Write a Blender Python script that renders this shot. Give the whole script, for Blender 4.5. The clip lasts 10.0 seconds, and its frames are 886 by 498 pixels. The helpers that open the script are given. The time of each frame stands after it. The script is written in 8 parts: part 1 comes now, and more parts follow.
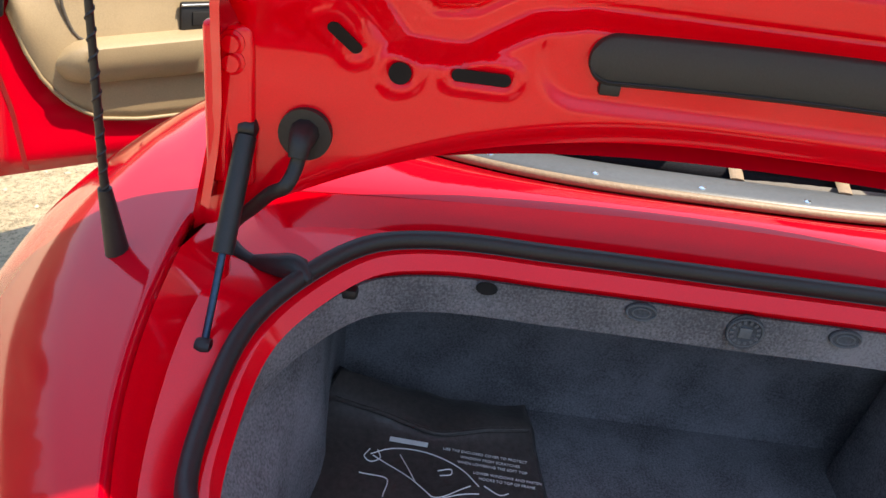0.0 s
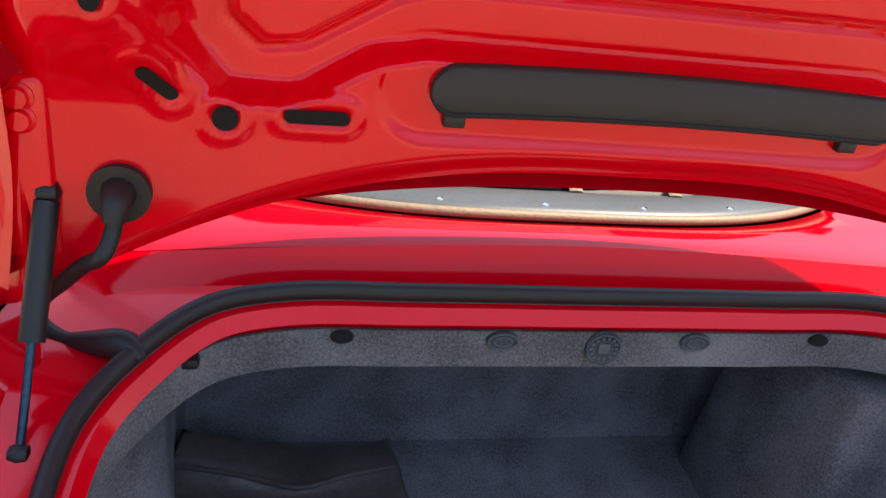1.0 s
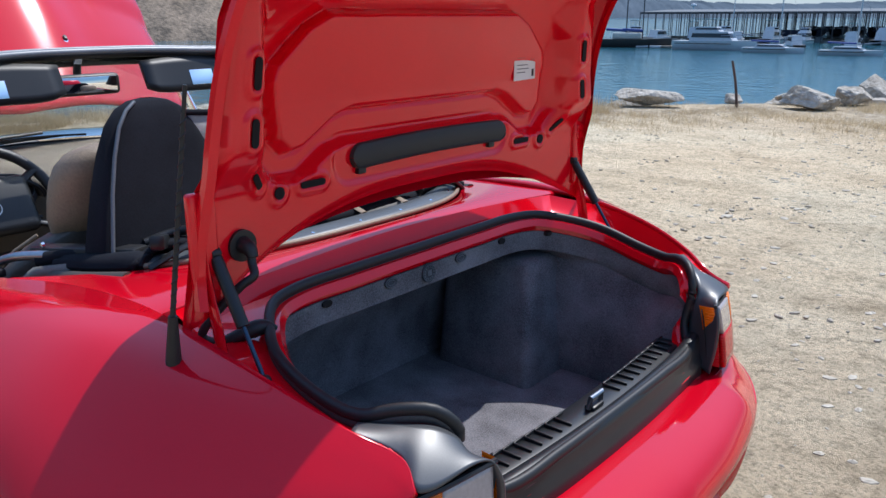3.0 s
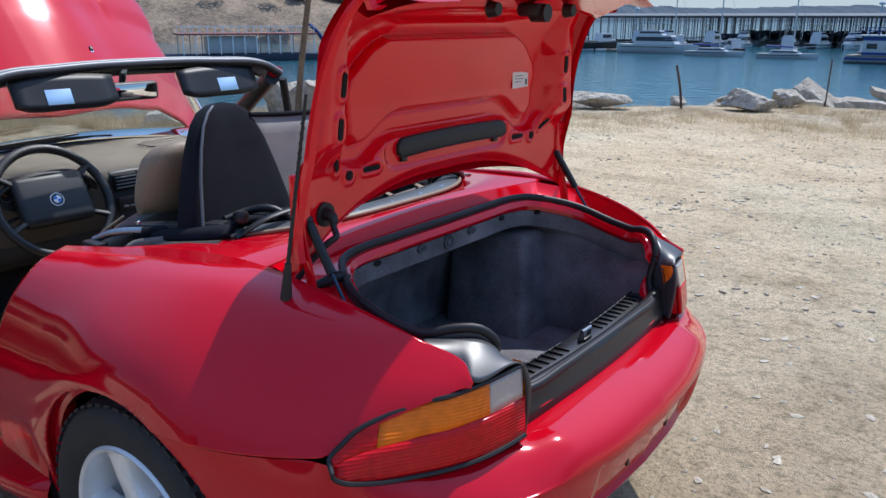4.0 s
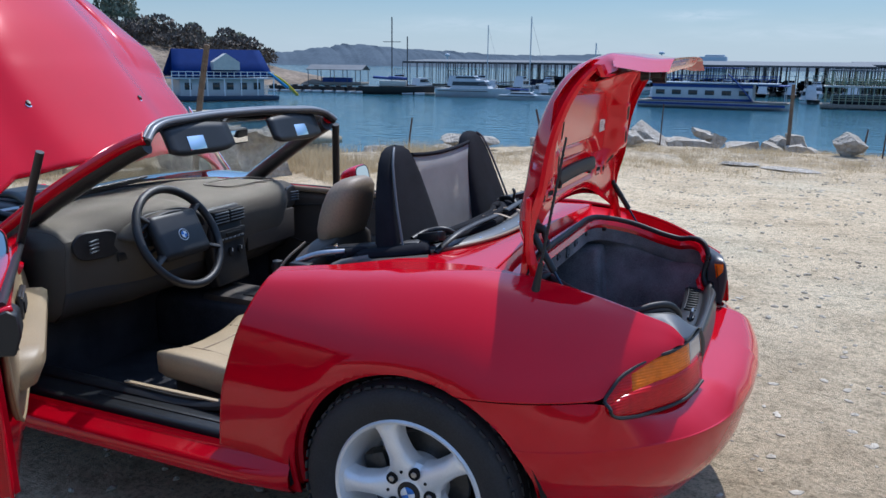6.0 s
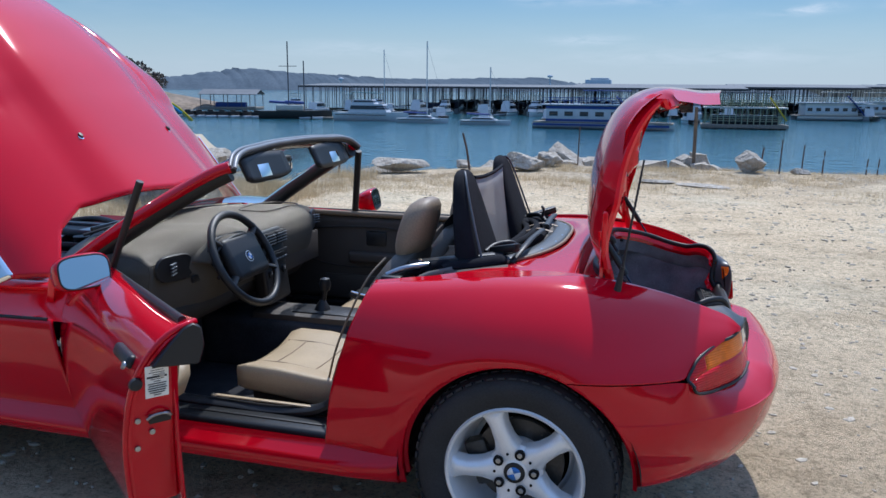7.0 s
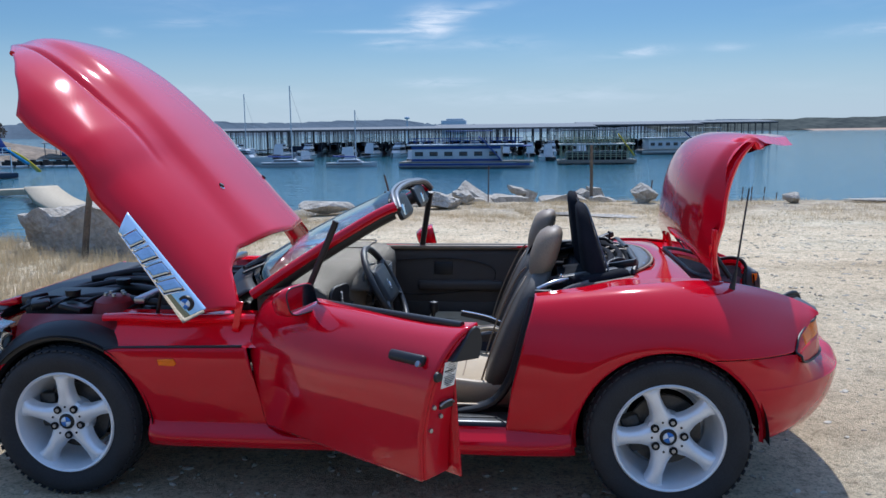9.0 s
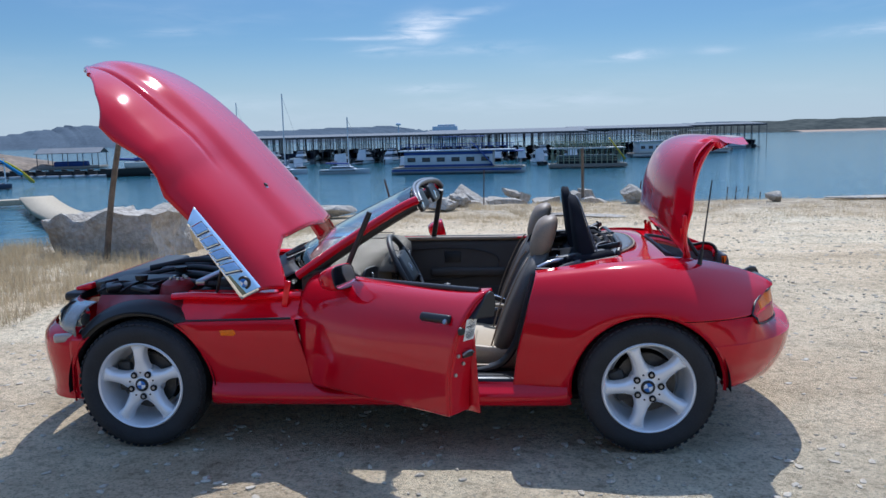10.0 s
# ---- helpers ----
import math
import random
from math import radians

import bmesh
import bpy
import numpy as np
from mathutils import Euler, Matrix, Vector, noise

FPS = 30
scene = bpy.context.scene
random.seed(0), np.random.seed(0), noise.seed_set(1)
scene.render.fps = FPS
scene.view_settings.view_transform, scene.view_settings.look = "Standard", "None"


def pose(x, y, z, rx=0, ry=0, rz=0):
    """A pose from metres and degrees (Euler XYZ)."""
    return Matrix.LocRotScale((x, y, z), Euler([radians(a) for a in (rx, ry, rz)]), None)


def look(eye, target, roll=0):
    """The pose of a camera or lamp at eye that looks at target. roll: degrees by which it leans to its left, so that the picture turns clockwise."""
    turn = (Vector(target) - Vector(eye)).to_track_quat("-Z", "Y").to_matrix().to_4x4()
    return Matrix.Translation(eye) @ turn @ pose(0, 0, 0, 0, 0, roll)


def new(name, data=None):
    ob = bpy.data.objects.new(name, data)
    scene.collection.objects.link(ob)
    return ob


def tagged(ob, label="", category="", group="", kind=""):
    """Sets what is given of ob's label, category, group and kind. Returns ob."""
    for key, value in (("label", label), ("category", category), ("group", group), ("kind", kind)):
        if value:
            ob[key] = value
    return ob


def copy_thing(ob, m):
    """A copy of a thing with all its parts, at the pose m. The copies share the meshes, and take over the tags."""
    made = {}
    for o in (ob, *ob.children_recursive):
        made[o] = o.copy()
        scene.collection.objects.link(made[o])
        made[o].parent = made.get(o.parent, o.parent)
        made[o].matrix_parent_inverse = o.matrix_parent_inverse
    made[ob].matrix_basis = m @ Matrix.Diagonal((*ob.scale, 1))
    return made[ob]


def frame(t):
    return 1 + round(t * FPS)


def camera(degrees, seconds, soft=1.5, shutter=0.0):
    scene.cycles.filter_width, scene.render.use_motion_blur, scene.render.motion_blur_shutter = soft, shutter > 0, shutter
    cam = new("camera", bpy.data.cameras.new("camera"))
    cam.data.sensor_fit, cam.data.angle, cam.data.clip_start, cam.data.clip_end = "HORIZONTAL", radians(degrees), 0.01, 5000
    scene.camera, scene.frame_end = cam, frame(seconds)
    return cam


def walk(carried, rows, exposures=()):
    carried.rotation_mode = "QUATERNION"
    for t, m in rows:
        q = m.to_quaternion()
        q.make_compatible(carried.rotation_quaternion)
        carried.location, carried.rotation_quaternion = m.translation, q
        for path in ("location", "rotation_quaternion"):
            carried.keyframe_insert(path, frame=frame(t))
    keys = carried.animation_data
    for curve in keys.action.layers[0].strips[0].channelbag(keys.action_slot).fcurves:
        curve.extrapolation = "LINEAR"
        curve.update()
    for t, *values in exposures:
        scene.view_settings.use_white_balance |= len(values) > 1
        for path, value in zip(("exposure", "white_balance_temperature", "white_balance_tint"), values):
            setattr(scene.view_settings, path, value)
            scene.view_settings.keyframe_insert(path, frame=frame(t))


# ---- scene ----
cam = camera(58.5, 10.0)
PATH = [
    (0, (0.930, -0.325, 1.268), (-0.829, -0.340, 0.316), 7.3),
    (0.5, (0.908, -0.306, 1.282), (-0.858, -0.197, 0.351), 9.0),
    (1, (0.860, -0.347, 1.281), (-0.874, 0.066, 0.374), 8.0),
    (1.5, (0.899, -0.445, 1.266), (-0.702, 0.475, 0.498), 5.9),
    (1.8, (1.018, -0.500, 1.281), (-0.515, 0.610, 0.633), 4.0),
    (2, (1.086, -0.577, 1.291), (-0.380, 0.659, 0.722), 3.6),
    (2.3, (1.182, -0.727, 1.326), (-0.214, 0.609, 0.808), 1.7),
    (2.5, (1.217, -0.850, 1.337), (-0.138, 0.522, 0.802), 1.1),
    (2.7, (1.220, -1.006, 1.331), (-0.079, 0.412, 0.781), 0.4),
    (3.8, (1.371, -1.556, 1.386), (0.212, -0.031, 0.811), 0.2),
    (4, (1.384, -1.646, 1.388), (0.245, -0.101, 0.826), 0.1),
    (4.5, (1.31, -1.932, 1.402), (0.234, -0.33, 0.876), 0.6),
    (5, (1.194, -2.14, 1.404), (0.202, -0.477, 0.903), 1.0),
    (5.5, (0.984, -2.303, 1.422), (0.1, -0.574, 0.945), 1.2),
    (6.8, (0.519, -2.985, 1.445), (-0.062, -1.117, 1.027), 0.3),
    (7, (0.392, -3.049, 1.458), (-0.143, -1.163, 1.059), 0.5),
    (7.5, (0.144, -3.319, 1.464), (-0.286, -1.401, 1.096), 0.5),
    (8, (-0.082, -3.576, 1.499), (-0.418, -1.634, 1.159), 0.2),
    (8.5, (-0.382, -3.664, 1.476), (-0.637, -1.706, 1.16), -0.2),
    (9, (-0.556, -3.827, 1.495), (-0.759, -1.86, 1.197), -0.7),
    (9.5, (-0.651, -4.167, 1.517), (-0.832, -2.196, 1.229), -1.0),
    (10, (-0.601, -4.465, 1.494), (-0.786, -2.494, 1.21), -1.4),
]
EXPOSURES = [(0.0, 1.66, 8000, 10), (0.5, 1.60, 8000, 10), (1.0, 1.64, 8000, 10), (1.5, 1.66, 7800, 8), (2.0, 1.20, 6500, 9), (2.7, 0.76, 5980, 10), (4.0, 0.55, 5980, 10), (5.5, 0.53, 5800, 10), (7.5, 0.50, 5720, 10), (10.0, 0.50, 5640, 10)]
walk(cam, [(t, look(eye, target, roll)) for t, eye, target, roll in PATH], EXPOSURES)

# ---- light ----
SUN_FROM = Vector((0.05, 0.60, 1.0)).normalized()
world = bpy.data.worlds.new("sky")
scene.world = world
world.use_nodes = True
wn, wl = world.node_tree.nodes, world.node_tree.links
sky = wn.new("ShaderNodeTexSky")
sky.sky_type = "NISHITA"
sky.sun_disc = False
sky.sun_elevation = math.asin(SUN_FROM.z)
sky.sun_rotation = math.atan2(SUN_FROM.x, SUN_FROM.y)
sky.altitude = 200
sky.air_density, sky.dust_density, sky.ozone_density = 1.0, 0.3, 1.6
wn["Background"].inputs["Strength"].default_value = 0.16
# thin cirrus: a few wisps broken up by a stretched noise
w_co, w_sep = wn.new("ShaderNodeTexCoord"), wn.new("ShaderNodeSeparateXYZ")
wl.new(w_co.outputs["Generated"], w_sep.inputs[0])


def w_math(op, a, b=None):
    """A math node of the sky; a and b are sockets or numbers."""
    m = wn.new("ShaderNodeMath")
    m.operation = op
    for sock, v in zip(m.inputs, (a, b)):
        if isinstance(v, (int, float)):
            sock.default_value = v
        elif v is not None:
            wl.new(v, sock)
    return m.outputs[0]


w_az = w_math("MULTIPLY", w_math("ARCTAN2", w_sep.outputs["X"], w_sep.outputs["Y"]), 57.296)
w_el = w_math("MULTIPLY", w_math("ARCSINE", w_sep.outputs["Z"]), 57.296)
w_dir = wn.new("ShaderNodeCombineXYZ")
wl.new(w_math("MULTIPLY", w_az, 0.10), w_dir.inputs["X"])
wl.new(w_math("MULTIPLY", w_el, 0.55), w_dir.inputs["Y"])
w_no, w_no2 = wn.new("ShaderNodeTexNoise"), wn.new("ShaderNodeTexNoise")
w_no.inputs["Scale"].default_value, w_no.inputs["Detail"].default_value, w_no.inputs["Roughness"].default_value = 2.6, 9.0, 0.64
w_no.inputs["Distortion"].default_value = 0.6
w_no2.inputs["Scale"].default_value, w_no2.inputs["Detail"].default_value = 0.55, 3.0
wl.new(w_dir.outputs[0], w_no.inputs["Vector"])
wl.new(w_dir.outputs[0], w_no2.inputs["Vector"])
# wisps: bearing, height, half length, half thickness (degrees), slope, density
w_sum = 0.0
for az0, el0, wa, we, slope, dens in ((-6.6, 7.4, 1.6, 0.95, 0.10, 1.25), (-4.4, 8.0, 2.6, 0.35, 0.22, 0.75), (-9.6, 6.85, 3.4, 0.13, 0.01, 0.85), (-9.6, 6.0, 1.6, 0.40, 0.0, 0.45), (-3.0, 5.9, 3.5, 0.40, 0.02, 0.30), (7.9, 5.1, 1.9, 0.30, 0.05, 0.80), (13.5, 5.2, 1.2, 0.25, 0.0, 0.35), (-6.0, 3.3, 2.6, 0.32, 0.0, 0.60), (-23.6, 7.2, 1.8, 0.22, 0.05, 0.40), (-27.8, 6.5, 1.0, 0.25, 0.0, 0.40), (2.0, 2.2, 9.0, 0.6, 0.01, 0.30), (-22.0, 2.6, 5.0, 0.5, 0.0, 0.25), (24.0, 6.0, 4.0, 0.4, 0.06, 0.45), (-40.0, 9.0, 4.0, 0.6, 0.05, 0.4)):
    da = w_math("SUBTRACT", w_az, az0)
    de = w_math("SUBTRACT", w_math("SUBTRACT", w_el, el0), w_math("MULTIPLY", da, slope))
    qa, qe = w_math("POWER", w_math("ABSOLUTE", w_math("DIVIDE", da, wa)), 2.0), w_math("POWER", w_math("ABSOLUTE", w_math("DIVIDE", de, we)), 2.0)
    w_sum = w_math("ADD", w_sum, w_math("MULTIPLY", w_math("EXPONENT", w_math("MULTIPLY", w_math("ADD", qa, qe), -1.0)), dens))
w_rng, w_thin = wn.new("ShaderNodeMapRange"), wn.new("ShaderNodeMapRange")
w_rng.inputs["From Min"].default_value, w_rng.inputs["From Max"].default_value, w_rng.inputs["To Max"].default_value = 0.34, 0.66, 1.0
wl.new(w_no.outputs["Fac"], w_rng.inputs["Value"])
w_thin.inputs["From Min"].default_value, w_thin.inputs["From Max"].default_value, w_thin.inputs["To Max"].default_value = 0.50, 0.75, 0.14
wl.new(w_no2.outputs["Fac"], w_thin.inputs["Value"])
w_cloud = w_math("MULTIPLY", w_math("ADD", w_sum, w_thin.outputs[0]), w_rng.outputs[0])
w_cloud = w_math("MINIMUM", w_cloud, 0.85)
# the lower sky is deeper than the zenith, away from the haze
w_deep, w_low, w_tint = wn.new("ShaderNodeMapRange"), wn.new("ShaderNodeMix"), wn.new("ShaderNodeMix")
w_deep.interpolation_type = "SMOOTHSTEP"
w_deep.inputs["From Min"].default_value, w_deep.inputs["From Max"].default_value = 0.14, 0.70
w_tint.data_type = "RGBA"
w_tint.inputs["A"].default_value, w_tint.inputs["B"].default_value = (0.228, 0.29, 0.33, 1), (1.35, 1.33, 1.28, 1)
wl.new(w_deep.outputs[0], w_tint.inputs["Factor"])
wl.new(w_sep.outputs["Z"], w_deep.inputs["Value"])
w_low.data_type, w_low.blend_type = "RGBA", "MULTIPLY"
w_low.inputs["Factor"].default_value = 1.0
wl.new(sky.outputs[0], w_low.inputs["A"])
wl.new(w_tint.outputs["Result"], w_low.inputs["B"])
# pale haze low over the horizon
w_pow, w_haze, w_mix = (wn.new("ShaderNode" + k) for k in ("MapRange", "Mix", "Mix"))
w_pow.interpolation_type = "SMOOTHSTEP"
w_pow.inputs["From Min"].default_value, w_pow.inputs["From Max"].default_value = 0.0, 0.13
w_pow.inputs["To Min"].default_value, w_pow.inputs["To Max"].default_value = 0.80, 0.0
w_haze.data_type = w_mix.data_type = "RGBA"
w_haze.inputs["B"].default_value = (2.35, 2.68, 2.95, 1)
w_mix.inputs["B"].default_value = (3.5, 3.65, 3.85, 1)
wl.new(w_math("ABSOLUTE", w_sep.outputs["Z"]), w_pow.inputs["Value"])
wl.new(w_pow.outputs[0], w_haze.inputs["Factor"])
wl.new(w_low.outputs["Result"], w_haze.inputs["A"])
wl.new(w_haze.outputs["Result"], w_mix.inputs["A"])
wl.new(w_cloud, w_mix.inputs["Factor"])
wl.new(w_mix.outputs["Result"], wn["Background"].inputs["Color"])
sun_data = bpy.data.lights.new("sun", "SUN")
sun_data.energy, sun_data.angle, sun_data.color = 3.15, radians(0.5), (1.0, 0.95, 0.88)
sun = new("sun", sun_data)
sun.matrix_world = look((0, 0, 30), Vector((0, 0, 30)) - SUN_FROM)


# ---- materials ----
def mat(name, color, rough=0.5, metal=0.0, coat=0.0, bump=0.0, scale=40.0, vary=0.0, vscale=6.0, spec=0.5, second=None, coat_rough=0.03, transmission=0.0, ior=1.45, detail=4.0):
    """A node material: a base colour varied at two scales, gloss, and a fine bump."""
    m = bpy.data.materials.new(name)
    m.use_nodes = True
    n, l = m.node_tree.nodes, m.node_tree.links
    b = n["Principled BSDF"]
    b.inputs["Roughness"].default_value = rough
    b.inputs["Metallic"].default_value = metal
    b.inputs["Coat Weight"].default_value = coat
    b.inputs["Coat Roughness"].default_value = coat_rough
    b.inputs["Specular IOR Level"].default_value = spec
    b.inputs["Transmission Weight"].default_value = transmission
    b.inputs["IOR"].default_value = ior
    b.inputs["Base Color"].default_value = (*color, 1)
    if vary or second or bump:
        co = n.new("ShaderNodeTexCoord")
        if vary or second:
            big, fine, mix = n.new("ShaderNodeTexNoise"), n.new("ShaderNodeTexNoise"), n.new("ShaderNodeMix")
            big.inputs["Scale"].default_value, fine.inputs["Scale"].default_value = vscale, scale
            big.inputs["Detail"].default_value = fine.inputs["Detail"].default_value = detail
            mix.data_type = "RGBA"
            add = n.new("ShaderNodeMath")
            add.operation = "ADD"
            half = n.new("ShaderNodeMapRange")
            half.inputs["From Min"].default_value, half.inputs["From Max"].default_value = 0.75, 1.25
            l.new(co.outputs["Object"], big.inputs["Vector"])
            l.new(co.outputs["Object"], fine.inputs["Vector"])
            l.new(big.outputs["Fac"], add.inputs[0])
            l.new(fine.outputs["Fac"], add.inputs[1])
            l.new(add.outputs[0], half.inputs["Value"])
            l.new(half.outputs[0], mix.inputs["Factor"])
            other = second or tuple(c * (1 - vary) for c in color)
            lift = color if second else tuple(min(1.0, c * (1 + vary)) for c in color)
            mix.inputs["A"].default_value = (*other, 1)
            mix.inputs["B"].default_value = (*lift, 1)
            l.new(mix.outputs["Result"], b.inputs["Base Color"])
        if bump:
            rough_n, bp = n.new("ShaderNodeTexNoise"), n.new("ShaderNodeBump")
            rough_n.inputs["Scale"].default_value = scale * 1.7
            rough_n.inputs["Detail"].default_value = detail
            bp.inputs["Strength"].default_value = bump
            bp.inputs["Distance"].default_value = 0.6 / scale
            l.new(co.outputs["Object"], rough_n.inputs["Vector"])
            l.new(rough_n.outputs["Fac"], bp.inputs["Height"])
            l.new(bp.outputs["Normal"], b.inputs["Normal"])
    return m


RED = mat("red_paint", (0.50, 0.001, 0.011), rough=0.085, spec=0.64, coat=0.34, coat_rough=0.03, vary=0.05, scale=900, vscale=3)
# same body red, base colour raised to stand in for light bounced onto inner panels
RED_IN = mat("red_paint_lifted", (0.78, 0.001, 0.011), rough=0.12, spec=0.75, coat=0.45, coat_rough=0.06, vary=0.06, scale=700, vscale=4)
for paint in (RED, RED_IN):
    paint.node_tree.nodes["Principled BSDF"].inputs["Specular Tint"].default_value = (1.0, 0.36, 0.42, 1)
BLACK = mat("black_plastic", (0.012, 0.012, 0.013), rough=0.45, bump=0.15, scale=500, vary=0.2)
RUBBER = mat("black_rubber", (0.014, 0.014, 0.015), rough=0.5, bump=0.1, scale=300, vary=0.25)
# near-black colour stands in for the shade inside slots, wells and holes
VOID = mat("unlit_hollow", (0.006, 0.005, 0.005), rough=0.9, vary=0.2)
TYRE = mat("tyre_rubber", (0.024, 0.024, 0.026), rough=0.75, bump=0.25, scale=200, vary=0.3, vscale=8)
ALLOY = mat("silver_alloy", (0.80, 0.81, 0.83), rough=0.36, metal=0.35, vary=0.06, scale=300, vscale=10)
CHROME = mat("chrome", (0.85, 0.86, 0.88), rough=0.04, metal=1.0)
# chrome tinted blue-grey, the reflected sky put into its colour
GILLBLUE = mat("blue_tinted_chrome", (0.50, 0.56, 0.64), rough=0.12, metal=1.0, vary=0.1, scale=60)
STEEL = mat("grey_steel", (0.35, 0.36, 0.38), rough=0.3, metal=1.0, vary=0.15, scale=80)
BLUEPLATE = mat("blue_anodised_steel", (0.03, 0.06, 0.10), rough=0.3, metal=0.6, vary=0.2, scale=200)
CARPET = mat("grey_carpet", (0.170, 0.165, 0.178), rough=0.95, bump=0.9, scale=330, vary=0.45, vscale=9, spec=0.1)
TAN = mat("tan_leather", (0.40, 0.305, 0.19), rough=0.45, bump=0.2, scale=220, vary=0.10, vscale=7)
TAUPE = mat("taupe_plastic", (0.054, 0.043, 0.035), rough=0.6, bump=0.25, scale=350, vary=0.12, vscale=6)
DASH = mat("beige_dash_vinyl", (0.082, 0.072, 0.059), spec=0.15, rough=0.7, bump=0.25, scale=350, vary=0.10, vscale=6)
FABRIC = mat("black_canvas", (0.012, 0.013, 0.017), spec=0.15, rough=0.9, bump=0.5, scale=400, vary=0.3, vscale=10)
FLOORMAT = mat("dark_floor_carpet", (0.034, 0.034, 0.038), rough=0.95, bump=0.7, scale=300, vary=0.4, vscale=8, spec=0.1)
GLASS = mat("window_glass", (0.93, 0.97, 0.95), rough=0.0, transmission=1.0, ior=1.38)
AMBER = mat("amber_lens", (0.80, 0.165, 0.003), rough=0.22, spec=0.2, coat=0.25, vary=0.15, scale=60)
REDLENS = mat("red_lens", (0.52, 0.003, 0.006), rough=0.18, spec=0.2, coat=0.25, vary=0.15, scale=60)
CLEAR = mat("frosted_clear_lens", (0.40, 0.33, 0.30), rough=0.15, coat=1.0, vary=0.1, scale=180)
for lens in (AMBER, REDLENS):
    ln, ll = lens.node_tree.nodes, lens.node_tree.links
    l_co, l_wave, l_bump = ln.new("ShaderNodeTexCoord"), ln.new("ShaderNodeTexWave"), ln.new("ShaderNodeBump")
    l_wave.bands_direction = "Z"
    l_wave.inputs["Scale"].default_value, l_wave.inputs["Distortion"].default_value = 48.0, 0.3
    l_bump.inputs["Strength"].default_value, l_bump.inputs["Distance"].default_value = 0.5, 0.002
    ll.new(l_co.outputs["Object"], l_wave.inputs["Vector"])
    ll.new(l_wave.outputs["Fac"], l_bump.inputs["Height"])
    ll.new(l_bump.outputs["Normal"], ln["Principled BSDF"].inputs["Normal"])
LAMPGLASS = mat("hazed_headlamp_plastic", (0.50, 0.50, 0.48), rough=0.15, coat=1.0, transmission=0.55, ior=1.3, vary=0.1, scale=80)
WHITE = mat("white_paper", (0.80, 0.79, 0.76), rough=0.7, vary=0.04, scale=60)
INK = mat("dark_ink", (0.03, 0.03, 0.03), rough=0.8, vary=0.1)
BLUEINK = mat("blue_enamel", (0.03, 0.16, 0.50), rough=0.3, coat=0.6, vary=0.05)
WHITEPAINT = mat("white_enamel", (0.78, 0.79, 0.80), rough=0.3, coat=0.6, vary=0.05)
VINYL = mat("black_vinyl_pouch", (0.062, 0.050, 0.047), rough=0.32, coat=0.4, coat_rough=0.2, bump=0.2, scale=120, vary=0.3)
GREYTRIM = mat("grey_vinyl_trim", (0.10, 0.112, 0.125), rough=0.4, bump=0.1, scale=200, vary=0.12)
GLOSSBLACK = mat("gloss_black_plastic", (0.014, 0.015, 0.016), rough=0.38, spec=0.35, coat=0.15, coat_rough=0.2, vary=0.2, scale=300)
SATIN = mat("satin_black_plastic", (0.040, 0.042, 0.046), rough=0.42, spec=1.0, bump=0.05, scale=400, vary=0.15)
SEALGREY = mat("faded_rubber", (0.045, 0.044, 0.045), rough=0.55, bump=0.1, scale=300, vary=0.25)
FELTDARK = mat("dark_felt_stamp", (0.075, 0.08, 0.09), rough=0.9, bump=0.5, scale=330, vary=0.3, spec=0.1)
DISCDARK = mat("brake_cast_iron", (0.07, 0.068, 0.066), rough=0.45, metal=0.7, vary=0.2, scale=90)
# the tan leather again, its base colour darkened to hold the cockpit's shade
SEATBACK = mat("darkened_tan_leather", (0.24, 0.175, 0.115), rough=0.5, bump=0.25, scale=160, vary=0.15, vscale=6)
STRIPGREY = mat("grey_trim_strip", (0.075, 0.082, 0.088), rough=0.4, spec=0.5, bump=0.1, scale=200, vary=0.12)
HEADER = mat("grey_header_rubber", (0.20, 0.205, 0.215), rough=0.35, spec=0.6, bump=0.1, scale=200, vary=0.12)
LINING = mat("grey_soft_top_lining", (0.16, 0.15, 0.135), rough=0.9, bump=0.4, scale=500, vary=0.2)
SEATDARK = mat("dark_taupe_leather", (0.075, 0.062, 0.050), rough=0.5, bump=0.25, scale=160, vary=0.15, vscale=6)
KNEE = mat("dark_brown_vinyl", (0.030, 0.026, 0.023), rough=0.7, bump=0.25, scale=350, vary=0.12, vscale=6)
# darkened red; on the inner wing and strut tower it holds engine bay shade
DULLRED = mat("dull_dark_red", (0.20, 0.012, 0.016), rough=0.5, vary=0.1)
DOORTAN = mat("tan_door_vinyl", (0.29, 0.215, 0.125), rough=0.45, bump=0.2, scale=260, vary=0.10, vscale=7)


# ---- mesh helpers ----
def herm(xs, ys, x):
    """A smooth curve through the values ys at xs, read at x."""
    xs, ys, x = np.asarray(xs, float), np.asarray(ys, float), np.atleast_1d(np.asarray(x, float))
    d = np.diff(xs)
    s = np.diff(ys, axis=0) / d.reshape(-1, *[1] * (ys.ndim - 1))
    m = np.concatenate([s[:1], (s[:-1] + s[1:]) / 2, s[-1:]])
    k = np.clip(np.searchsorted(xs, x, "right") - 1, 0, len(xs) - 2)
    w = d[k]
    u = np.clip((x - xs[k]) / w, 0, 1)
    sh = (-1, *[1] * (ys.ndim - 1))
    u, w = u.reshape(sh), w.reshape(sh)
    return (2 * u**3 - 3 * u**2 + 1) * ys[k] + (u**3 - 2 * u**2 + u) * w * m[k] + (3 * u**2 - 2 * u**3) * ys[k + 1] + (u**3 - u**2) * w * m[k + 1]


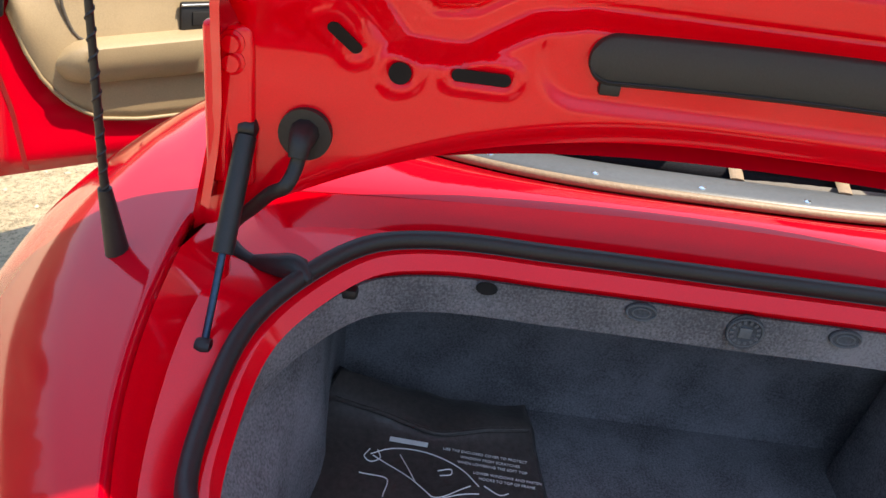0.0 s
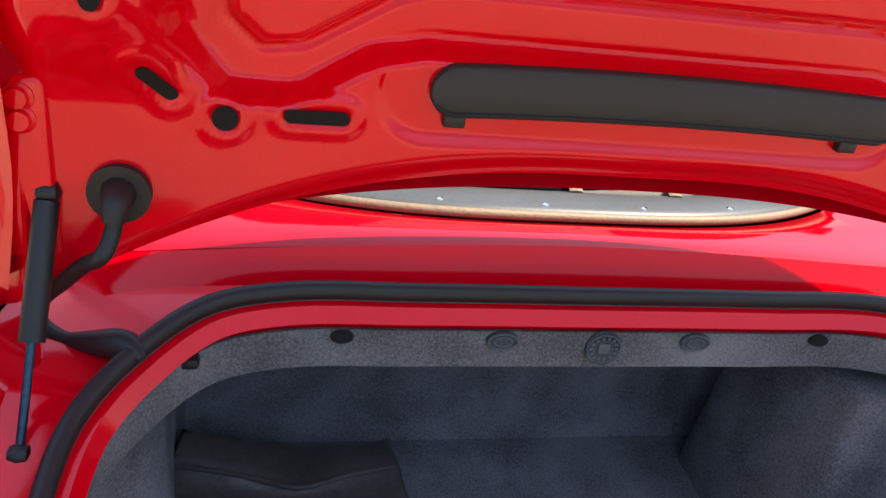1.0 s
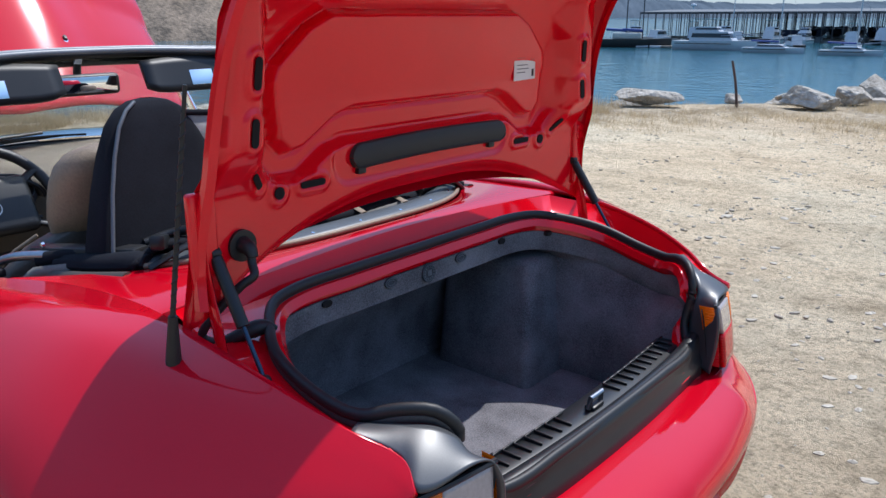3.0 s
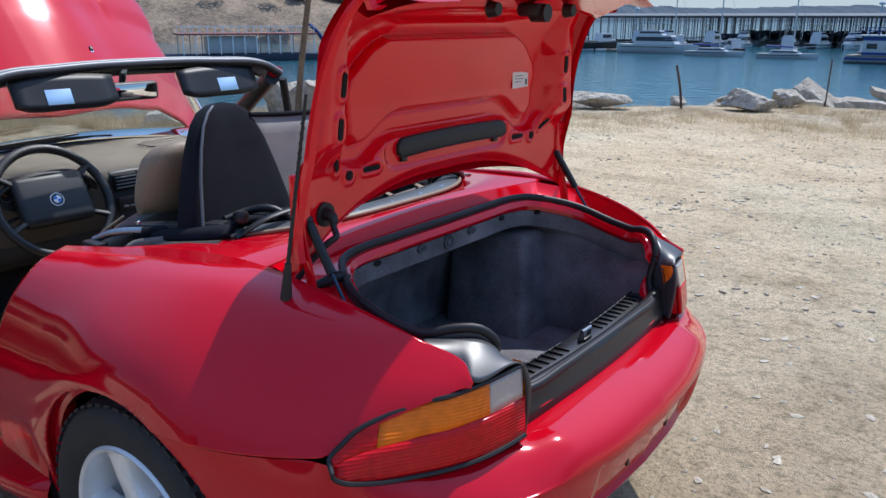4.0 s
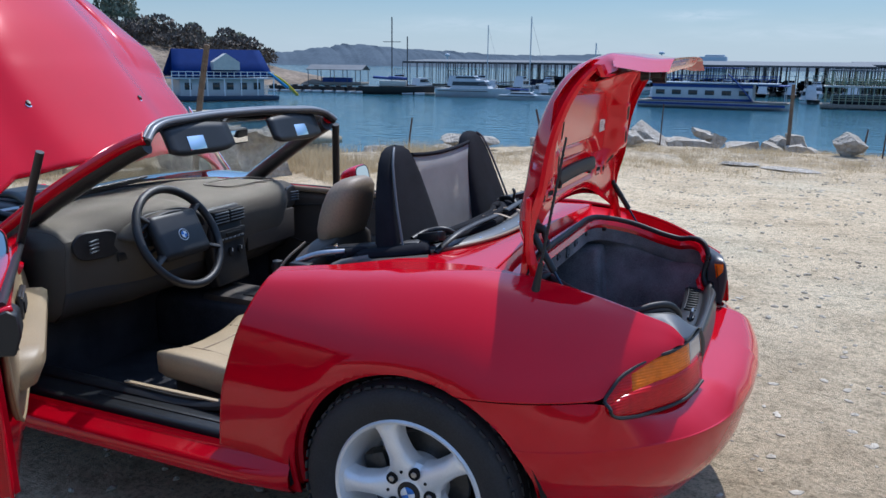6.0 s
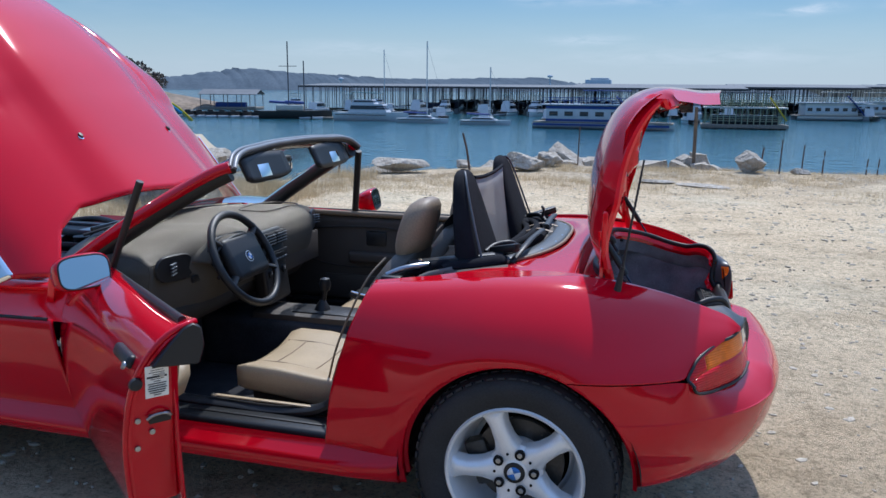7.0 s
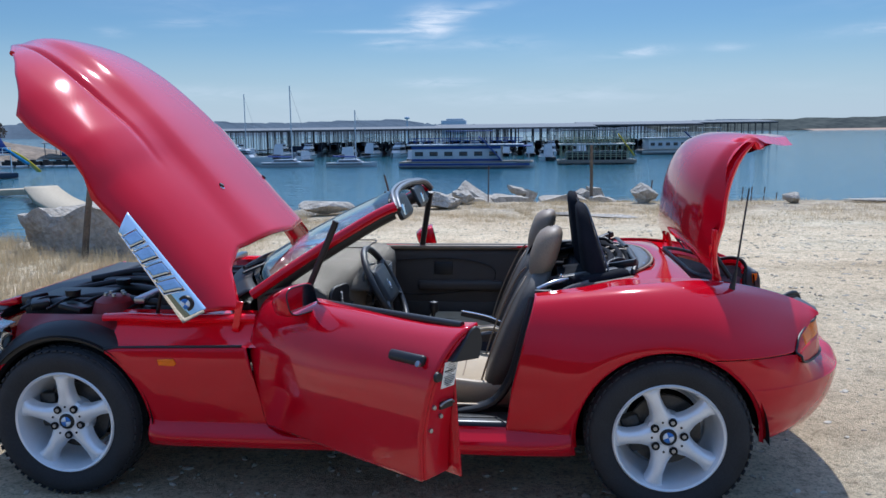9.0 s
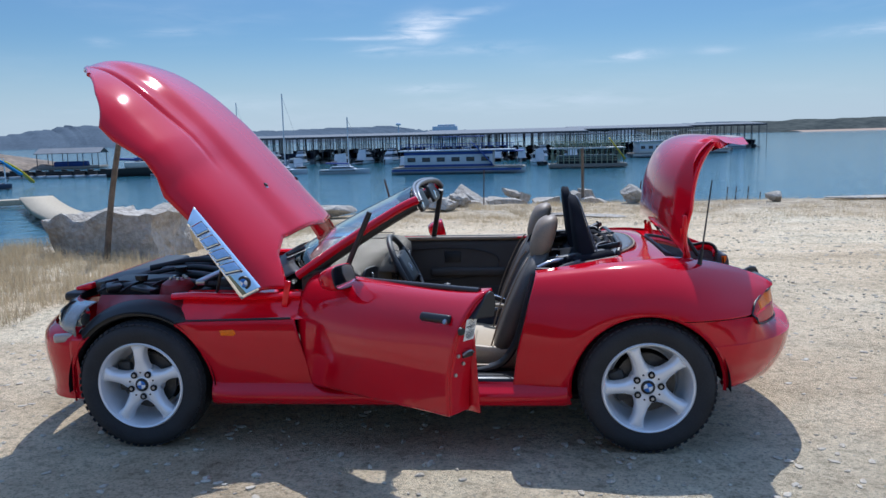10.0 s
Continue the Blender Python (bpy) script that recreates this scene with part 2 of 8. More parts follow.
def curve3(pts, n):
    """n points along a smooth line through pts, spaced by arc length."""
    p = np.asarray(pts, float)
    c = np.r_[0, np.cumsum(np.linalg.norm(np.diff(p, axis=0), axis=1))]
    return herm(c, p, np.linspace(0, c[-1], n))


def link_mesh(name, verts, faces, material, parent=None, label="", smooth=35, solid=0.0, extra=(), which=None, offset=0.0):
    me = bpy.data.meshes.new(name)
    me.from_pydata([tuple(map(float, v)) for v in verts], [], [tuple(map(int, f)) for f in faces])
    for m in (material, *extra):
        me.materials.append(m)
    if which is not None:
        for p, w in zip(me.polygons, which):
            p.material_index = int(w)
    if smooth:
        me.shade_smooth()
        me.set_sharp_from_angle(angle=radians(smooth))
    ob = new(name, me)
    if parent is not None:
        ob.parent = parent
    if label:
        tagged(ob, label)
    if solid:
        md = ob.modifiers.new("thickness", "SOLIDIFY")
        md.thickness, md.offset = solid, offset
    return ob


def grid_faces(nu, nv, close_u=False, close_v=False):
    f = []
    for i in range(nu if close_u else nu - 1):
        for j in range(nv if close_v else nv - 1):
            a, b = i, (i + 1) % nu
            c, d = j, (j + 1) % nv
            f.append((a * nv + c, b * nv + c, b * nv + d, a * nv + d))
    return f


def sheet(name, rows, material, parent=None, label="", close_u=False, close_v=False, **kw):
    """A surface over a grid of points rows[i][j]."""
    r = np.asarray(rows, float)
    return link_mesh(name, r.reshape(-1, 3), grid_faces(r.shape[0], r.shape[1], close_u, close_v), material, parent, label, **kw)


def tube_data(pts, radius, sides=10, closed=False, flat=1.0, up=(0, 0, 1)):
    p = np.asarray(pts, float)
    n = len(p)
    r = np.broadcast_to(np.asarray(radius, float), (n,))
    t = np.gradient(p, axis=0) if not closed else np.roll(p, -1, 0) - np.roll(p, 1, 0)
    t /= np.linalg.norm(t, axis=1)[:, None] + 1e-9
    u = np.cross(t, np.array(up, float))
    bad = np.linalg.norm(u, axis=1) < 0.05
    u[bad] = np.cross(t[bad], (1.0, 0.02, 0.0))
    u /= np.linalg.norm(u, axis=1)[:, None]
    v = np.cross(u, t)
    a = np.linspace(0, 2 * np.pi, sides, endpoint=False)
    ring = p[:, None] + r[:, None, None] * (np.cos(a)[None, :, None] * u[:, None] + flat * np.sin(a)[None, :, None] * v[:, None])
    verts = ring.reshape(-1, 3)
    faces = grid_faces(n, sides, closed, True)
    if not closed:
        faces += [tuple(range(sides))[::-1], tuple((n - 1) * sides + k for k in range(sides))]
    return verts, faces


def tube(name, pts, radius, material, parent=None, label="", sides=10, closed=False, flat=1.0, up=(0, 0, 1), smooth=40):
    v, f = tube_data(pts, radius, sides, closed, flat, up)
    return link_mesh(name, v, f, material, parent, label, smooth=smooth)


def bm_mesh(name, bm, material, parent=None, label="", smooth=35, extra=()):
    me = bpy.data.meshes.new(name)
    bm.normal_update()
    bm.to_mesh(me)
    bm.free()
    for m in (material, *extra):
        me.materials.append(m)
    if smooth:
        me.shade_smooth()
        me.set_sharp_from_angle(angle=radians(smooth))
    ob = new(name, me)
    if parent is not None:
        ob.parent = parent
    if label:
        tagged(ob, label)
    return ob


def box_bm(sx, sy, sz, bevel=0.0, seg=2, m=None, bm=None):
    bm = bm or bmesh.new()
    made = bmesh.ops.create_cube(bm, size=1, matrix=Matrix.Diagonal((sx, sy, sz, 1)))["verts"]
    if bevel:
        edges = list({e for v in made for e in v.link_edges})
        out = bmesh.ops.bevel(bm, geom=edges, offset=bevel, segments=seg, affect="EDGES", profile=0.5)
        made = list({v for f in out["faces"] for v in f.verts} | {v for v in made if v.is_valid})
        seen, stack = set(made), list(made)
        while stack:
            for e in stack.pop().link_edges:
                for v in e.verts:
                    if v not in seen:
                        seen.add(v)
                        stack.append(v)
        made = list(seen)
    if m is not None:
        bmesh.ops.transform(bm, matrix=m, verts=made)
    return bm


def box(name, size, at, material, parent=None, label="", bevel=0.005, seg=2, rot=(0, 0, 0)):
    return bm_mesh(name, box_bm(*size, bevel, seg, pose(*at, *rot)), material, parent, label)


def lathe(name, profile, material, parent=None, label="", m=Matrix(), sides=48, smooth=35):
    """A body turned about the local y axis; profile of (radius, y)."""
    a = np.linspace(0, 2 * np.pi, sides, endpoint=False)
    rows = [[m @ Vector((r * math.cos(t), y, r * math.sin(t))) for r, y in profile] for t in a]
    return sheet(name, rows, material, parent, label, close_u=True, smooth=smooth)


def plate(name, outline, thick, m, material, parent=None, label="", bevel=0.0, smooth=35):
    """A flat piece: an outline in its own x, y, extruded by thick along z, placed by m."""
    bm = bmesh.new()
    vs = [bm.verts.new((x, y, 0)) for x, y in outline]
    face = bm.faces.new(vs)
    bm.normal_update()
    if face.normal.z < 0:
        bmesh.ops.reverse_faces(bm, faces=[face])
    out = bmesh.ops.extrude_face_region(bm, geom=[face])
    bmesh.ops.translate(bm, vec=(0, 0, thick), verts=[v for v in out["geom"] if isinstance(v, bmesh.types.BMVert)])
    bmesh.ops.recalc_face_normals(bm, faces=bm.faces[:])
    if bevel:
        bmesh.ops.bevel(bm, geom=bm.edges[:], offset=bevel, segments=1, affect="EDGES")
    bmesh.ops.transform(bm, matrix=m, verts=bm.verts[:])
    return bm_mesh(name, bm, material, parent, label, smooth=smooth)


def stadium(w, h, n=8):
    r = h / 2
    a = np.linspace(-np.pi / 2, np.pi / 2, n)
    return [(w / 2 - r + r * math.cos(t), r * math.sin(t)) for t in a] + [(-w / 2 + r - r * math.cos(t), -r * math.sin(t)) for t in a]


def thing(name, label, category, at=(0, 0, 0), group="", kind=""):
    return tagged(new(name), label, category, group, kind) if at == (0, 0, 0) else placed(tagged(new(name), label, category, group, kind), at)


def placed(ob, at):
    ob.location = at
    return ob


# ---- the car: shared outlines ----
AXLE_R, AXLE_F, AXLE_Z, ARCH_R = 0.0, -2.446, 0.30, 0.362
STATIONS = [-1.66, -1.20, -0.60, -0.35, -0.10, 0.10, 0.27, 0.42, 0.52, 0.60, 0.64]
SECTIONS = np.array([
    [(0.700, 0.835), (0.760, 0.800), (0.815, 0.710), (0.850, 0.590), (0.850, 0.430), (0.820, 0.215)],
    [(0.690, 0.825), (0.755, 0.795), (0.815, 0.700), (0.850, 0.580), (0.850, 0.430), (0.825, 0.215)],
    [(0.675, 0.818), (0.745, 0.790), (0.810, 0.700), (0.840, 0.580), (0.846, 0.430), (0.828, 0.220)],
    [(0.650, 0.845), (0.735, 0.815), (0.815, 0.725), (0.858, 0.610), (0.870, 0.460), (0.830, 0.220)],
    [(0.610, 0.872), (0.720, 0.850), (0.828, 0.765), (0.888, 0.655), (0.897, 0.540), (0.860, 0.230)],
    [(0.595, 0.878), (0.705, 0.856), (0.822, 0.768), (0.888, 0.655), (0.900, 0.540), (0.862, 0.240)],
    [(0.590, 0.862), (0.680, 0.832), (0.785, 0.752), (0.860, 0.650), (0.880, 0.540), (0.850, 0.250)],
    [(0.575, 0.830), (0.635, 0.800), (0.715, 0.735), (0.790, 0.645), (0.830, 0.540), (0.810, 0.260)],
    [(0.550, 0.795), (0.590, 0.770), (0.645, 0.725), (0.705, 0.645), (0.770, 0.540), (0.755, 0.270)],
    [(0.516, 0.757), (0.540, 0.742), (0.575, 0.710), (0.615, 0.640), (0.690, 0.540), (0.680, 0.280)],
    [(0.536, 0.734), (0.542, 0.726), (0.550, 0.705), (0.570, 0.640), (0.640, 0.540), (0.640, 0.280)],
])


def side(x, s):
    """The body side at x: half width and height for s from 0 (top edge) to 1 (sill)."""
    sec = herm(STATIONS, SECTIONS, x)[0]
    return herm(np.linspace(0, 1, 6), sec, s)


def side_y(x, z):
    s = np.linspace(0, 1, 60)
    p = side(x, s)
    return float(np.interp(z, p[::-1, 1], p[::-1, 0]))


def cut_arch(xz, arches):
    """Snap the rim of each wheel arch on a grid of (x, z), and tell which points stay."""
    keep = np.ones(xz.shape[:2], bool)
    for cx, cz, r in arches:
        d = np.hypot(xz[..., 0] - cx, xz[..., 1] - cz)
        inside = d < r
        near = np.zeros_like(inside)
        pad_ = np.pad(~inside, 1, constant_values=False)
        for i in (0, 1, 2):
            for j in (0, 1, 2):
                near |= pad_[i : i + inside.shape[0], j : j + inside.shape[1]]
        for i, j in zip(*np.nonzero(inside & near)):
            v = xz[i, j] - (cx, cz)
            xz[i, j] = np.array((cx, cz)) + v * r / max(np.linalg.norm(v), 1e-6)
        keep &= ~(inside & ~near)
    return keep


def side_panel(name, x0, x1, z_top, z_bot, nx, nz, parent, arches=(), sgn=-1, material=None, label="", solid=0.012, trim=0.0):
    """A skin panel over the body side: x0, x1 as functions of z, z_top, z_bot as functions of x; wheel arches cut out."""
    u, w = np.linspace(0, 1, nx), np.linspace(0, 1, nz)
    xz = np.zeros((nx, nz, 2))
    for i, a in enumerate(u):
        for j, b in enumerate(w):
            x = x0(0.6) + a * (x1(0.6) - x0(0.6))
            for _ in range(3):
                z = z_top(x) + b * (z_bot(x) - z_top(x))
                x = x0(z) + a * (x1(z) - x0(z))
            xz[i, j] = x, z
    keep = cut_arch(xz, arches)
    ids, verts = -np.ones((nx, nz), int), []
    for i in range(nx):
        for j in range(nz):
            if keep[i, j]:
                ids[i, j] = len(verts)
                x, z = xz[i, j]
                roll_in = sum(0.008 * max(0.0, 1 - max(0.0, math.hypot(x - cx, z - cz) - r) / 0.055) ** 2 for cx, cz, r in arches)
                verts.append((x, sgn * (side_y(x, z) - trim - roll_in), z))
    faces = [(ids[i, j], ids[i + 1, j], ids[i + 1, j + 1], ids[i, j + 1]) for i in range(nx - 1) for j in range(nz - 1) if min(ids[i, j], ids[i + 1, j], ids[i + 1, j + 1], ids[i, j + 1]) >= 0]
    if sgn > 0:
        faces = [f[::-1] for f in faces]
    return link_mesh(name, verts, faces, material or RED, parent, label, solid=solid, offset=-1.0, smooth=50)


def arch_lip(name, cx, a0, a1, parent, sgn, material, r=ARCH_R, depth=0.05, zc=AXLE_Z):
    rows = []
    for a in np.linspace(radians(a0), radians(a1), 50):
        x, z = cx + r * math.cos(a), zc + r * math.sin(a)
        y = side_y(x, z) - 0.008
        rows.append([(x, sgn * (y + 0.001), z), (x, sgn * (y - 0.012), z - 0.0), (cx + (r - 0.012) * math.cos(a), sgn * (y - 0.018), zc + (r - 0.012) * math.sin(a)), (cx + (r - 0.006) * math.cos(a), sgn * (y - depth), zc + (r - 0.006) * math.sin(a))])
    return sheet(name, rows, material, parent)


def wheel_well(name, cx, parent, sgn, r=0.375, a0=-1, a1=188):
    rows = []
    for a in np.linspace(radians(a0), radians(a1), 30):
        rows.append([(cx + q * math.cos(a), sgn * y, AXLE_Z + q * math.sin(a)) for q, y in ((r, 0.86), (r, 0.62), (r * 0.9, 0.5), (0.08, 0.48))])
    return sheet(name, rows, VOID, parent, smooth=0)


car = thing("sports_car", "red two-seat roadster with bonnet, boot lid and driver's door open", "car")

# rear quarters, arches and wells
def door_edge(z):
    return float(np.interp(z, (0.22, 0.34, 0.5, 0.7, 0.82), (-0.625, -0.622, -0.600, -0.548, -0.510)))


def quarter_top(x):
    return float(side(x, 0.0)[0][1])


def quarter_low(x):
    return float(np.interp(x, (-0.05, 0.13, 0.465, 0.475, 0.505, 0.56, 0.62, 0.657), (0.222, 0.632, 0.630, 0.634, 0.668, 0.698, 0.724, 0.733)))


for sgn in (-1, 1):
    q = side_panel("rear_quarter_panel", door_edge, lambda z: 0.636, quarter_top, quarter_low, 130, 64, car, [(AXLE_R, AXLE_Z, ARCH_R)], sgn)
    arch_lip("rear_arch_lip", AXLE_R, -2, 189, q, sgn, RED)
    wheel_well("wheel_arch_liner", AXLE_R, car, sgn)

# rear bumper, round the tail
BUMP_PLAN = np.array([(0.110, 0.904), (0.24, 0.888), (0.366, 0.855), (0.45, 0.815), (0.53, 0.758), (0.615, 0.683), (0.700, 0.575), (0.765, 0.43), (0.805, 0.23), (0.818, 0.0)])


def plan_ring(plan, n):
    half = curve3(np.c_[plan, np.zeros(len(plan))], n)
    left = half * (1, -1, 1)
    return np.concatenate([left, half[::-1][1:]])


def offset_ring(ring):
    t = np.gradient(ring, axis=0)
    nrm = np.c_[-t[:, 1], t[:, 0], np.zeros(len(t))]
    nrm /= np.linalg.norm(nrm, axis=1)[:, None]
    return -nrm if nrm[len(nrm) // 2, 0] < 0 else nrm


# the edge that meets the lamps and the boot sill
BUMP_EDGE = np.array([(0.110, 0.896), (0.24, 0.880), (0.366, 0.848), (0.45, 0.806), (0.502, 0.758), (0.580, 0.656), (0.632, 0.556), (0.672, 0.420), (0.656, 0.23), (0.655, 0.0)])
ring, edge_ring = plan_ring(BUMP_PLAN, 96), plan_ring(BUMP_EDGE, 96)
k0 = np.r_[0, np.cumsum(np.linalg.norm(np.diff(BUMP_PLAN, axis=0), axis=1))]
k1 = np.linspace(0, k0[-1], 96)
half = herm(k0, np.c_[BUMP_EDGE, np.zeros(len(BUMP_EDGE))], k1)
edge_ring = np.concatenate([half * (1, -1, 1), half[::-1][1:]])
nrm = offset_ring(ring)
rows = []


def smooth_step(e0, e1, d):
    t = np.clip((d - e0) / (e1 - e0), 0, 1)
    return t * t * (3 - 2 * t)


for p, e, n_ in zip(ring, edge_ring, nrm):
    la = abs(p[1])
    flush = np.array((p[0] - n_[0] * 0.004, math.copysign(side_y(p[0], 0.628), p[1]), 0.0))
    back_ = float(smooth_step(0.43, 0.52, p[0]))
    e = flush * (1 - back_) + e * back_
    zt = float(np.interp(la, (0.0, 0.36, 0.42, 0.55, 0.66, 0.725, 0.755, 0.775, 0.9), (0.584, 0.581, 0.575, 0.569, 0.571, 0.590, 0.616, 0.627, 0.628)))
    lw = float(np.interp(la, (0.0, 0.5, 0.78, 0.9), (0.26, 0.27, 0.285, 0.285)))
    tuck = float(np.interp(la, (0.0, 0.7, 0.9), (0.10, 0.07, 0.03)))
    row = [(*(e[:2] - n_[:2] * (0.004 if la > 0.76 else 0.05)), zt - 0.006), (*e[:2], zt - 0.001)]
    for f, dz in ((0.05, 0.0), (0.35, 0.03), (0.62, 0.16), (0.82, 0.38), (0.95, 0.70), (1.0, 1.0)):
        q = e * (1 - f) + p * f
        flank = float(smooth_step(0.34, 0.50, la))
        row.append((q[0], q[1], zt - (zt - 0.508) * (dz * (1 - flank) + f ** 1.35 * flank)))
    row += [(p[0] - n_[0] * d, p[1] - n_[1] * d, z) for d, z in ((0.004, 0.47), (0.018, 0.41), (0.04, 0.36), (tuck, 0.5 * lw + 0.5 * 0.335), (tuck + 0.035, lw), (tuck + 0.11, lw + 0.01))]
    rows.append(row)
rows = np.array(rows)
xz = rows[..., (0, 2)].copy()
dense = herm(np.arange(rows.shape[1]), rows.transpose(1, 0, 2), np.linspace(0, rows.shape[1] - 1, 51)).transpose(1, 0, 2)
# the number plate's recess
dy = np.clip((0.29 - np.abs(dense[..., 1])) / 0.012, 0, 1) * np.clip((0.498 - dense[..., 2]) / 0.010, 0, 1) * np.clip((dense[..., 2] - 0.365) / 0.010, 0, 1)
dense[..., 0] -= np.where(dense[..., 0] > 0.6, 0.020 * dy, 0.0)
xz = dense[..., (0, 2)].copy()
keep = cut_arch(xz, [(AXLE_R, AXLE_Z, ARCH_R)])
dense[..., 0], dense[..., 2] = xz[..., 0], xz[..., 1]
ids = np.where(keep, np.cumsum(keep).reshape(keep.shape) - 1, -1)
faces = [f for f in ((ids[i, j], ids[i + 1, j], ids[i + 1, j + 1], ids[i, j + 1]) for i in range(ids.shape[0] - 1) for j in range(50)) if min(f) >= 0]
bumper = link_mesh("rear_bumper", dense[keep], faces, RED, car, "red moulded rear bumper", smooth=50)
for y in (-0.115, 0.115):
    box("plate_bracket", (0.010, 0.012, 0.085), (0.779 - 0.25 * y * y, y, 0.452), BLACK, bumper, bevel=0.002)

# sill skirts
for sgn in (-1, 1):
    rows = []
    for x in np.linspace(-2.085, -0.372, 60):
        fade = min(1.0, (x + 2.085) / 0.12, (-0.372 - x) / 0.16)
        f = max(0.0, fade) ** 0.5
        rows.append([(x, sgn * y, z) for y, z in ((0.845, 0.335), (0.853, 0.315), (0.862 + 0.038 * f, 0.302), (0.872 + 0.042 * f, 0.277), (0.868 + 0.034 * f, 0.245), (0.845 + 0.01 * f, 0.218), (0.80, 0.205), (0.70, 0.205))])
    sheet("sill_skirt", rows, RED, car, smooth=60)

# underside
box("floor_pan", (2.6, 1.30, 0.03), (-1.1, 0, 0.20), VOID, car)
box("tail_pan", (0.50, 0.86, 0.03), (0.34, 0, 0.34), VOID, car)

# front wings, under the bonnet's cut line
def front_top(x):
    return float(np.interp(x, (-2.30, -2.20, -1.65), (0.615, 0.630, 0.645)))


for sgn in (-1, 1):
    q = side_panel("front_wing", lambda z: -2.26, lambda z: float(np.interp(z, (0.2, 0.34, 0.645), (-1.585, -1.585, -1.665))), front_top, lambda x: 0.222, 60, 30, car, [(AXLE_F, AXLE_Z, ARCH_R)], sgn)
    if sgn < 0:
        plate("side_indicator", [(-0.040, 0.012), (0.028, 0.016), (0.040, -0.004), (0.030, -0.014), (-0.034, -0.012)], 0.008, pose(-1.99, -0.8605, 0.578, 90, 0, 0), AMBER, q, "amber side indicator lens", bevel=0.002)
    wheel_well("wheel_arch_liner", AXLE_F, car, sgn, a0=-10, a1=184)
    # front bumper corner and nose
rows = []
NOSE = np.array([(-2.765, 0.856), (-2.85, 0.846), (-2.955, 0.79), (-3.05, 0.66), (-3.12, 0.46), (-3.16, 0.22), (-3.17, 0.0)])
ring = plan_ring(NOSE, 36)
nrm = -offset_ring(ring) if offset_ring(ring)[36, 0] > 0 else offset_ring(ring)
for p, n_ in zip(ring, nrm):
    la = abs(p[1])
    top = np.interp(la, (0, 0.6, 0.86), (0.60, 0.575, 0.575))
    prof = [(0.06, top + 0.02), (0.03, top), (0.008, top - 0.03), (0.0, 0.50), (0.006, 0.43), (0.02, 0.36), (0.028, 0.30), (0.030, 0.262), (0.024, 0.250), (0.026, 0.232), (0.07, 0.222)]
    rows.append([(p[0] - n_[0] * d, p[1] - n_[1] * d, z) for d, z in prof])
sheet("front_bumper", rows, RED, car, smooth=40)
for sgn in (-1, 1):
    # wing tip behind the headlamp, and the headlamp
    rows = []
    for x in np.linspace(-2.80, -2.58, 14):
        t = (x + 2.80) / 0.22
        rows.append([(x, sgn * (0.832 + 0.010 * t), 0.225), (x, sgn * (0.832 + 0.010 * t), 0.29), (x, sgn * (0.850 + 0.004 * t), 0.40), (x, sgn * 0.858, 0.49), (x, sgn * 0.852, 0.535 + 0.01 * t), (x, sgn * 0.825, 0.560 + 0.02 * t)])
    # kept forward of the arch
    rows = [[(max(-2.83, min(p[0], AXLE_F - math.sqrt(max(0.0, (ARCH_R + 0.0) ** 2 - (p[2] - AXLE_Z) ** 2)))), p[1], p[2]) for p in r] for r in rows]
    sheet("front_wing_tip", rows, RED, car, solid=0.006)
    rows = []
    for a in np.linspace(0, 1, 12):
        px, py = np.interp(a, (0, 0.4, 0.7, 1), (-2.765, -2.845, -2.915, -2.995)), np.interp(a, (0, 0.4, 0.7, 1), (0.838, 0.805, 0.73, 0.55))
        rows.append([(px - 0.004, sgn * (py + 0.004), 0.556), (px - 0.006, sgn * (py + 0.006), 0.60), (px + 0.008, sgn * (py - 0.010), 0.65), (px + 0.035, sgn * (py - 0.035), 0.690), (px + 0.07, sgn * (py - 0.08), 0.712)])
    lathe("headlamp_bowl", [(0.015, 0.05), (0.060, 0.03), (0.078, -0.01), (0.082, -0.02)], CHROME, car, m=pose(-2.865, sgn * 0.69, 0.625, 0, 0, -62 * sgn if sgn < 0 else 180 + 62), sides=28)
    box("front_indicator", (0.10, 0.030, 0.045), (-2.835, sgn * 0.835, 0.548), CLEAR, car, "clear front indicator lens", bevel=0.013, seg=3, rot=(0, 0, -22 * sgn))
    sheet("headlamp", rows, LAMPGLASS, car, "clear polycarbonate headlamp", solid=0.004)
    # black strip painting the dark gap between inner and outer wing
    tube("shut_line", [(x, sgn * 0.850, float(np.interp(x, (-2.30, -2.20, -1.65), (0.619, 0.634, 0.648)))) for x in np.linspace(-2.26, -1.68, 20)], 0.006, RUBBER, car, sides=6)
    tube("inner_wing_rail", curve3([(-2.30, sgn * 0.748, 0.735), (-2.20, sgn * 0.752, 0.740), (-2.0, sgn * 0.755, 0.735), (-1.65, sgn * 0.74, 0.74)], 30), 0.03, RED_IN, car, flat=0.6)
    # inner wing: a panel set back from the outer skin
    rows = [[(x, sgn * 0.842, np.interp(x, (-2.3, -1.65), (0.612, 0.640))), (x, sgn * 0.80, 0.655), (x, sgn * 0.755, 0.70), (x, sgn * 0.735, 0.745), (x, sgn * 0.66, 0.75), (x, sgn * 0.62, 0.60)] for x in np.linspace(-2.25, -1.58, 24)]
    sheet("inner_wing", rows, RED_IN, car)
    rows = []
    for x in np.linspace(-2.70, -2.24, 30):
        q = abs(x - AXLE_F)
        zt_ = AXLE_Z + math.sqrt(max(0.0, 0.425 ** 2 - q * q)) if q < 0.42 else AXLE_Z
        zt_ = max(zt_, 0.60)
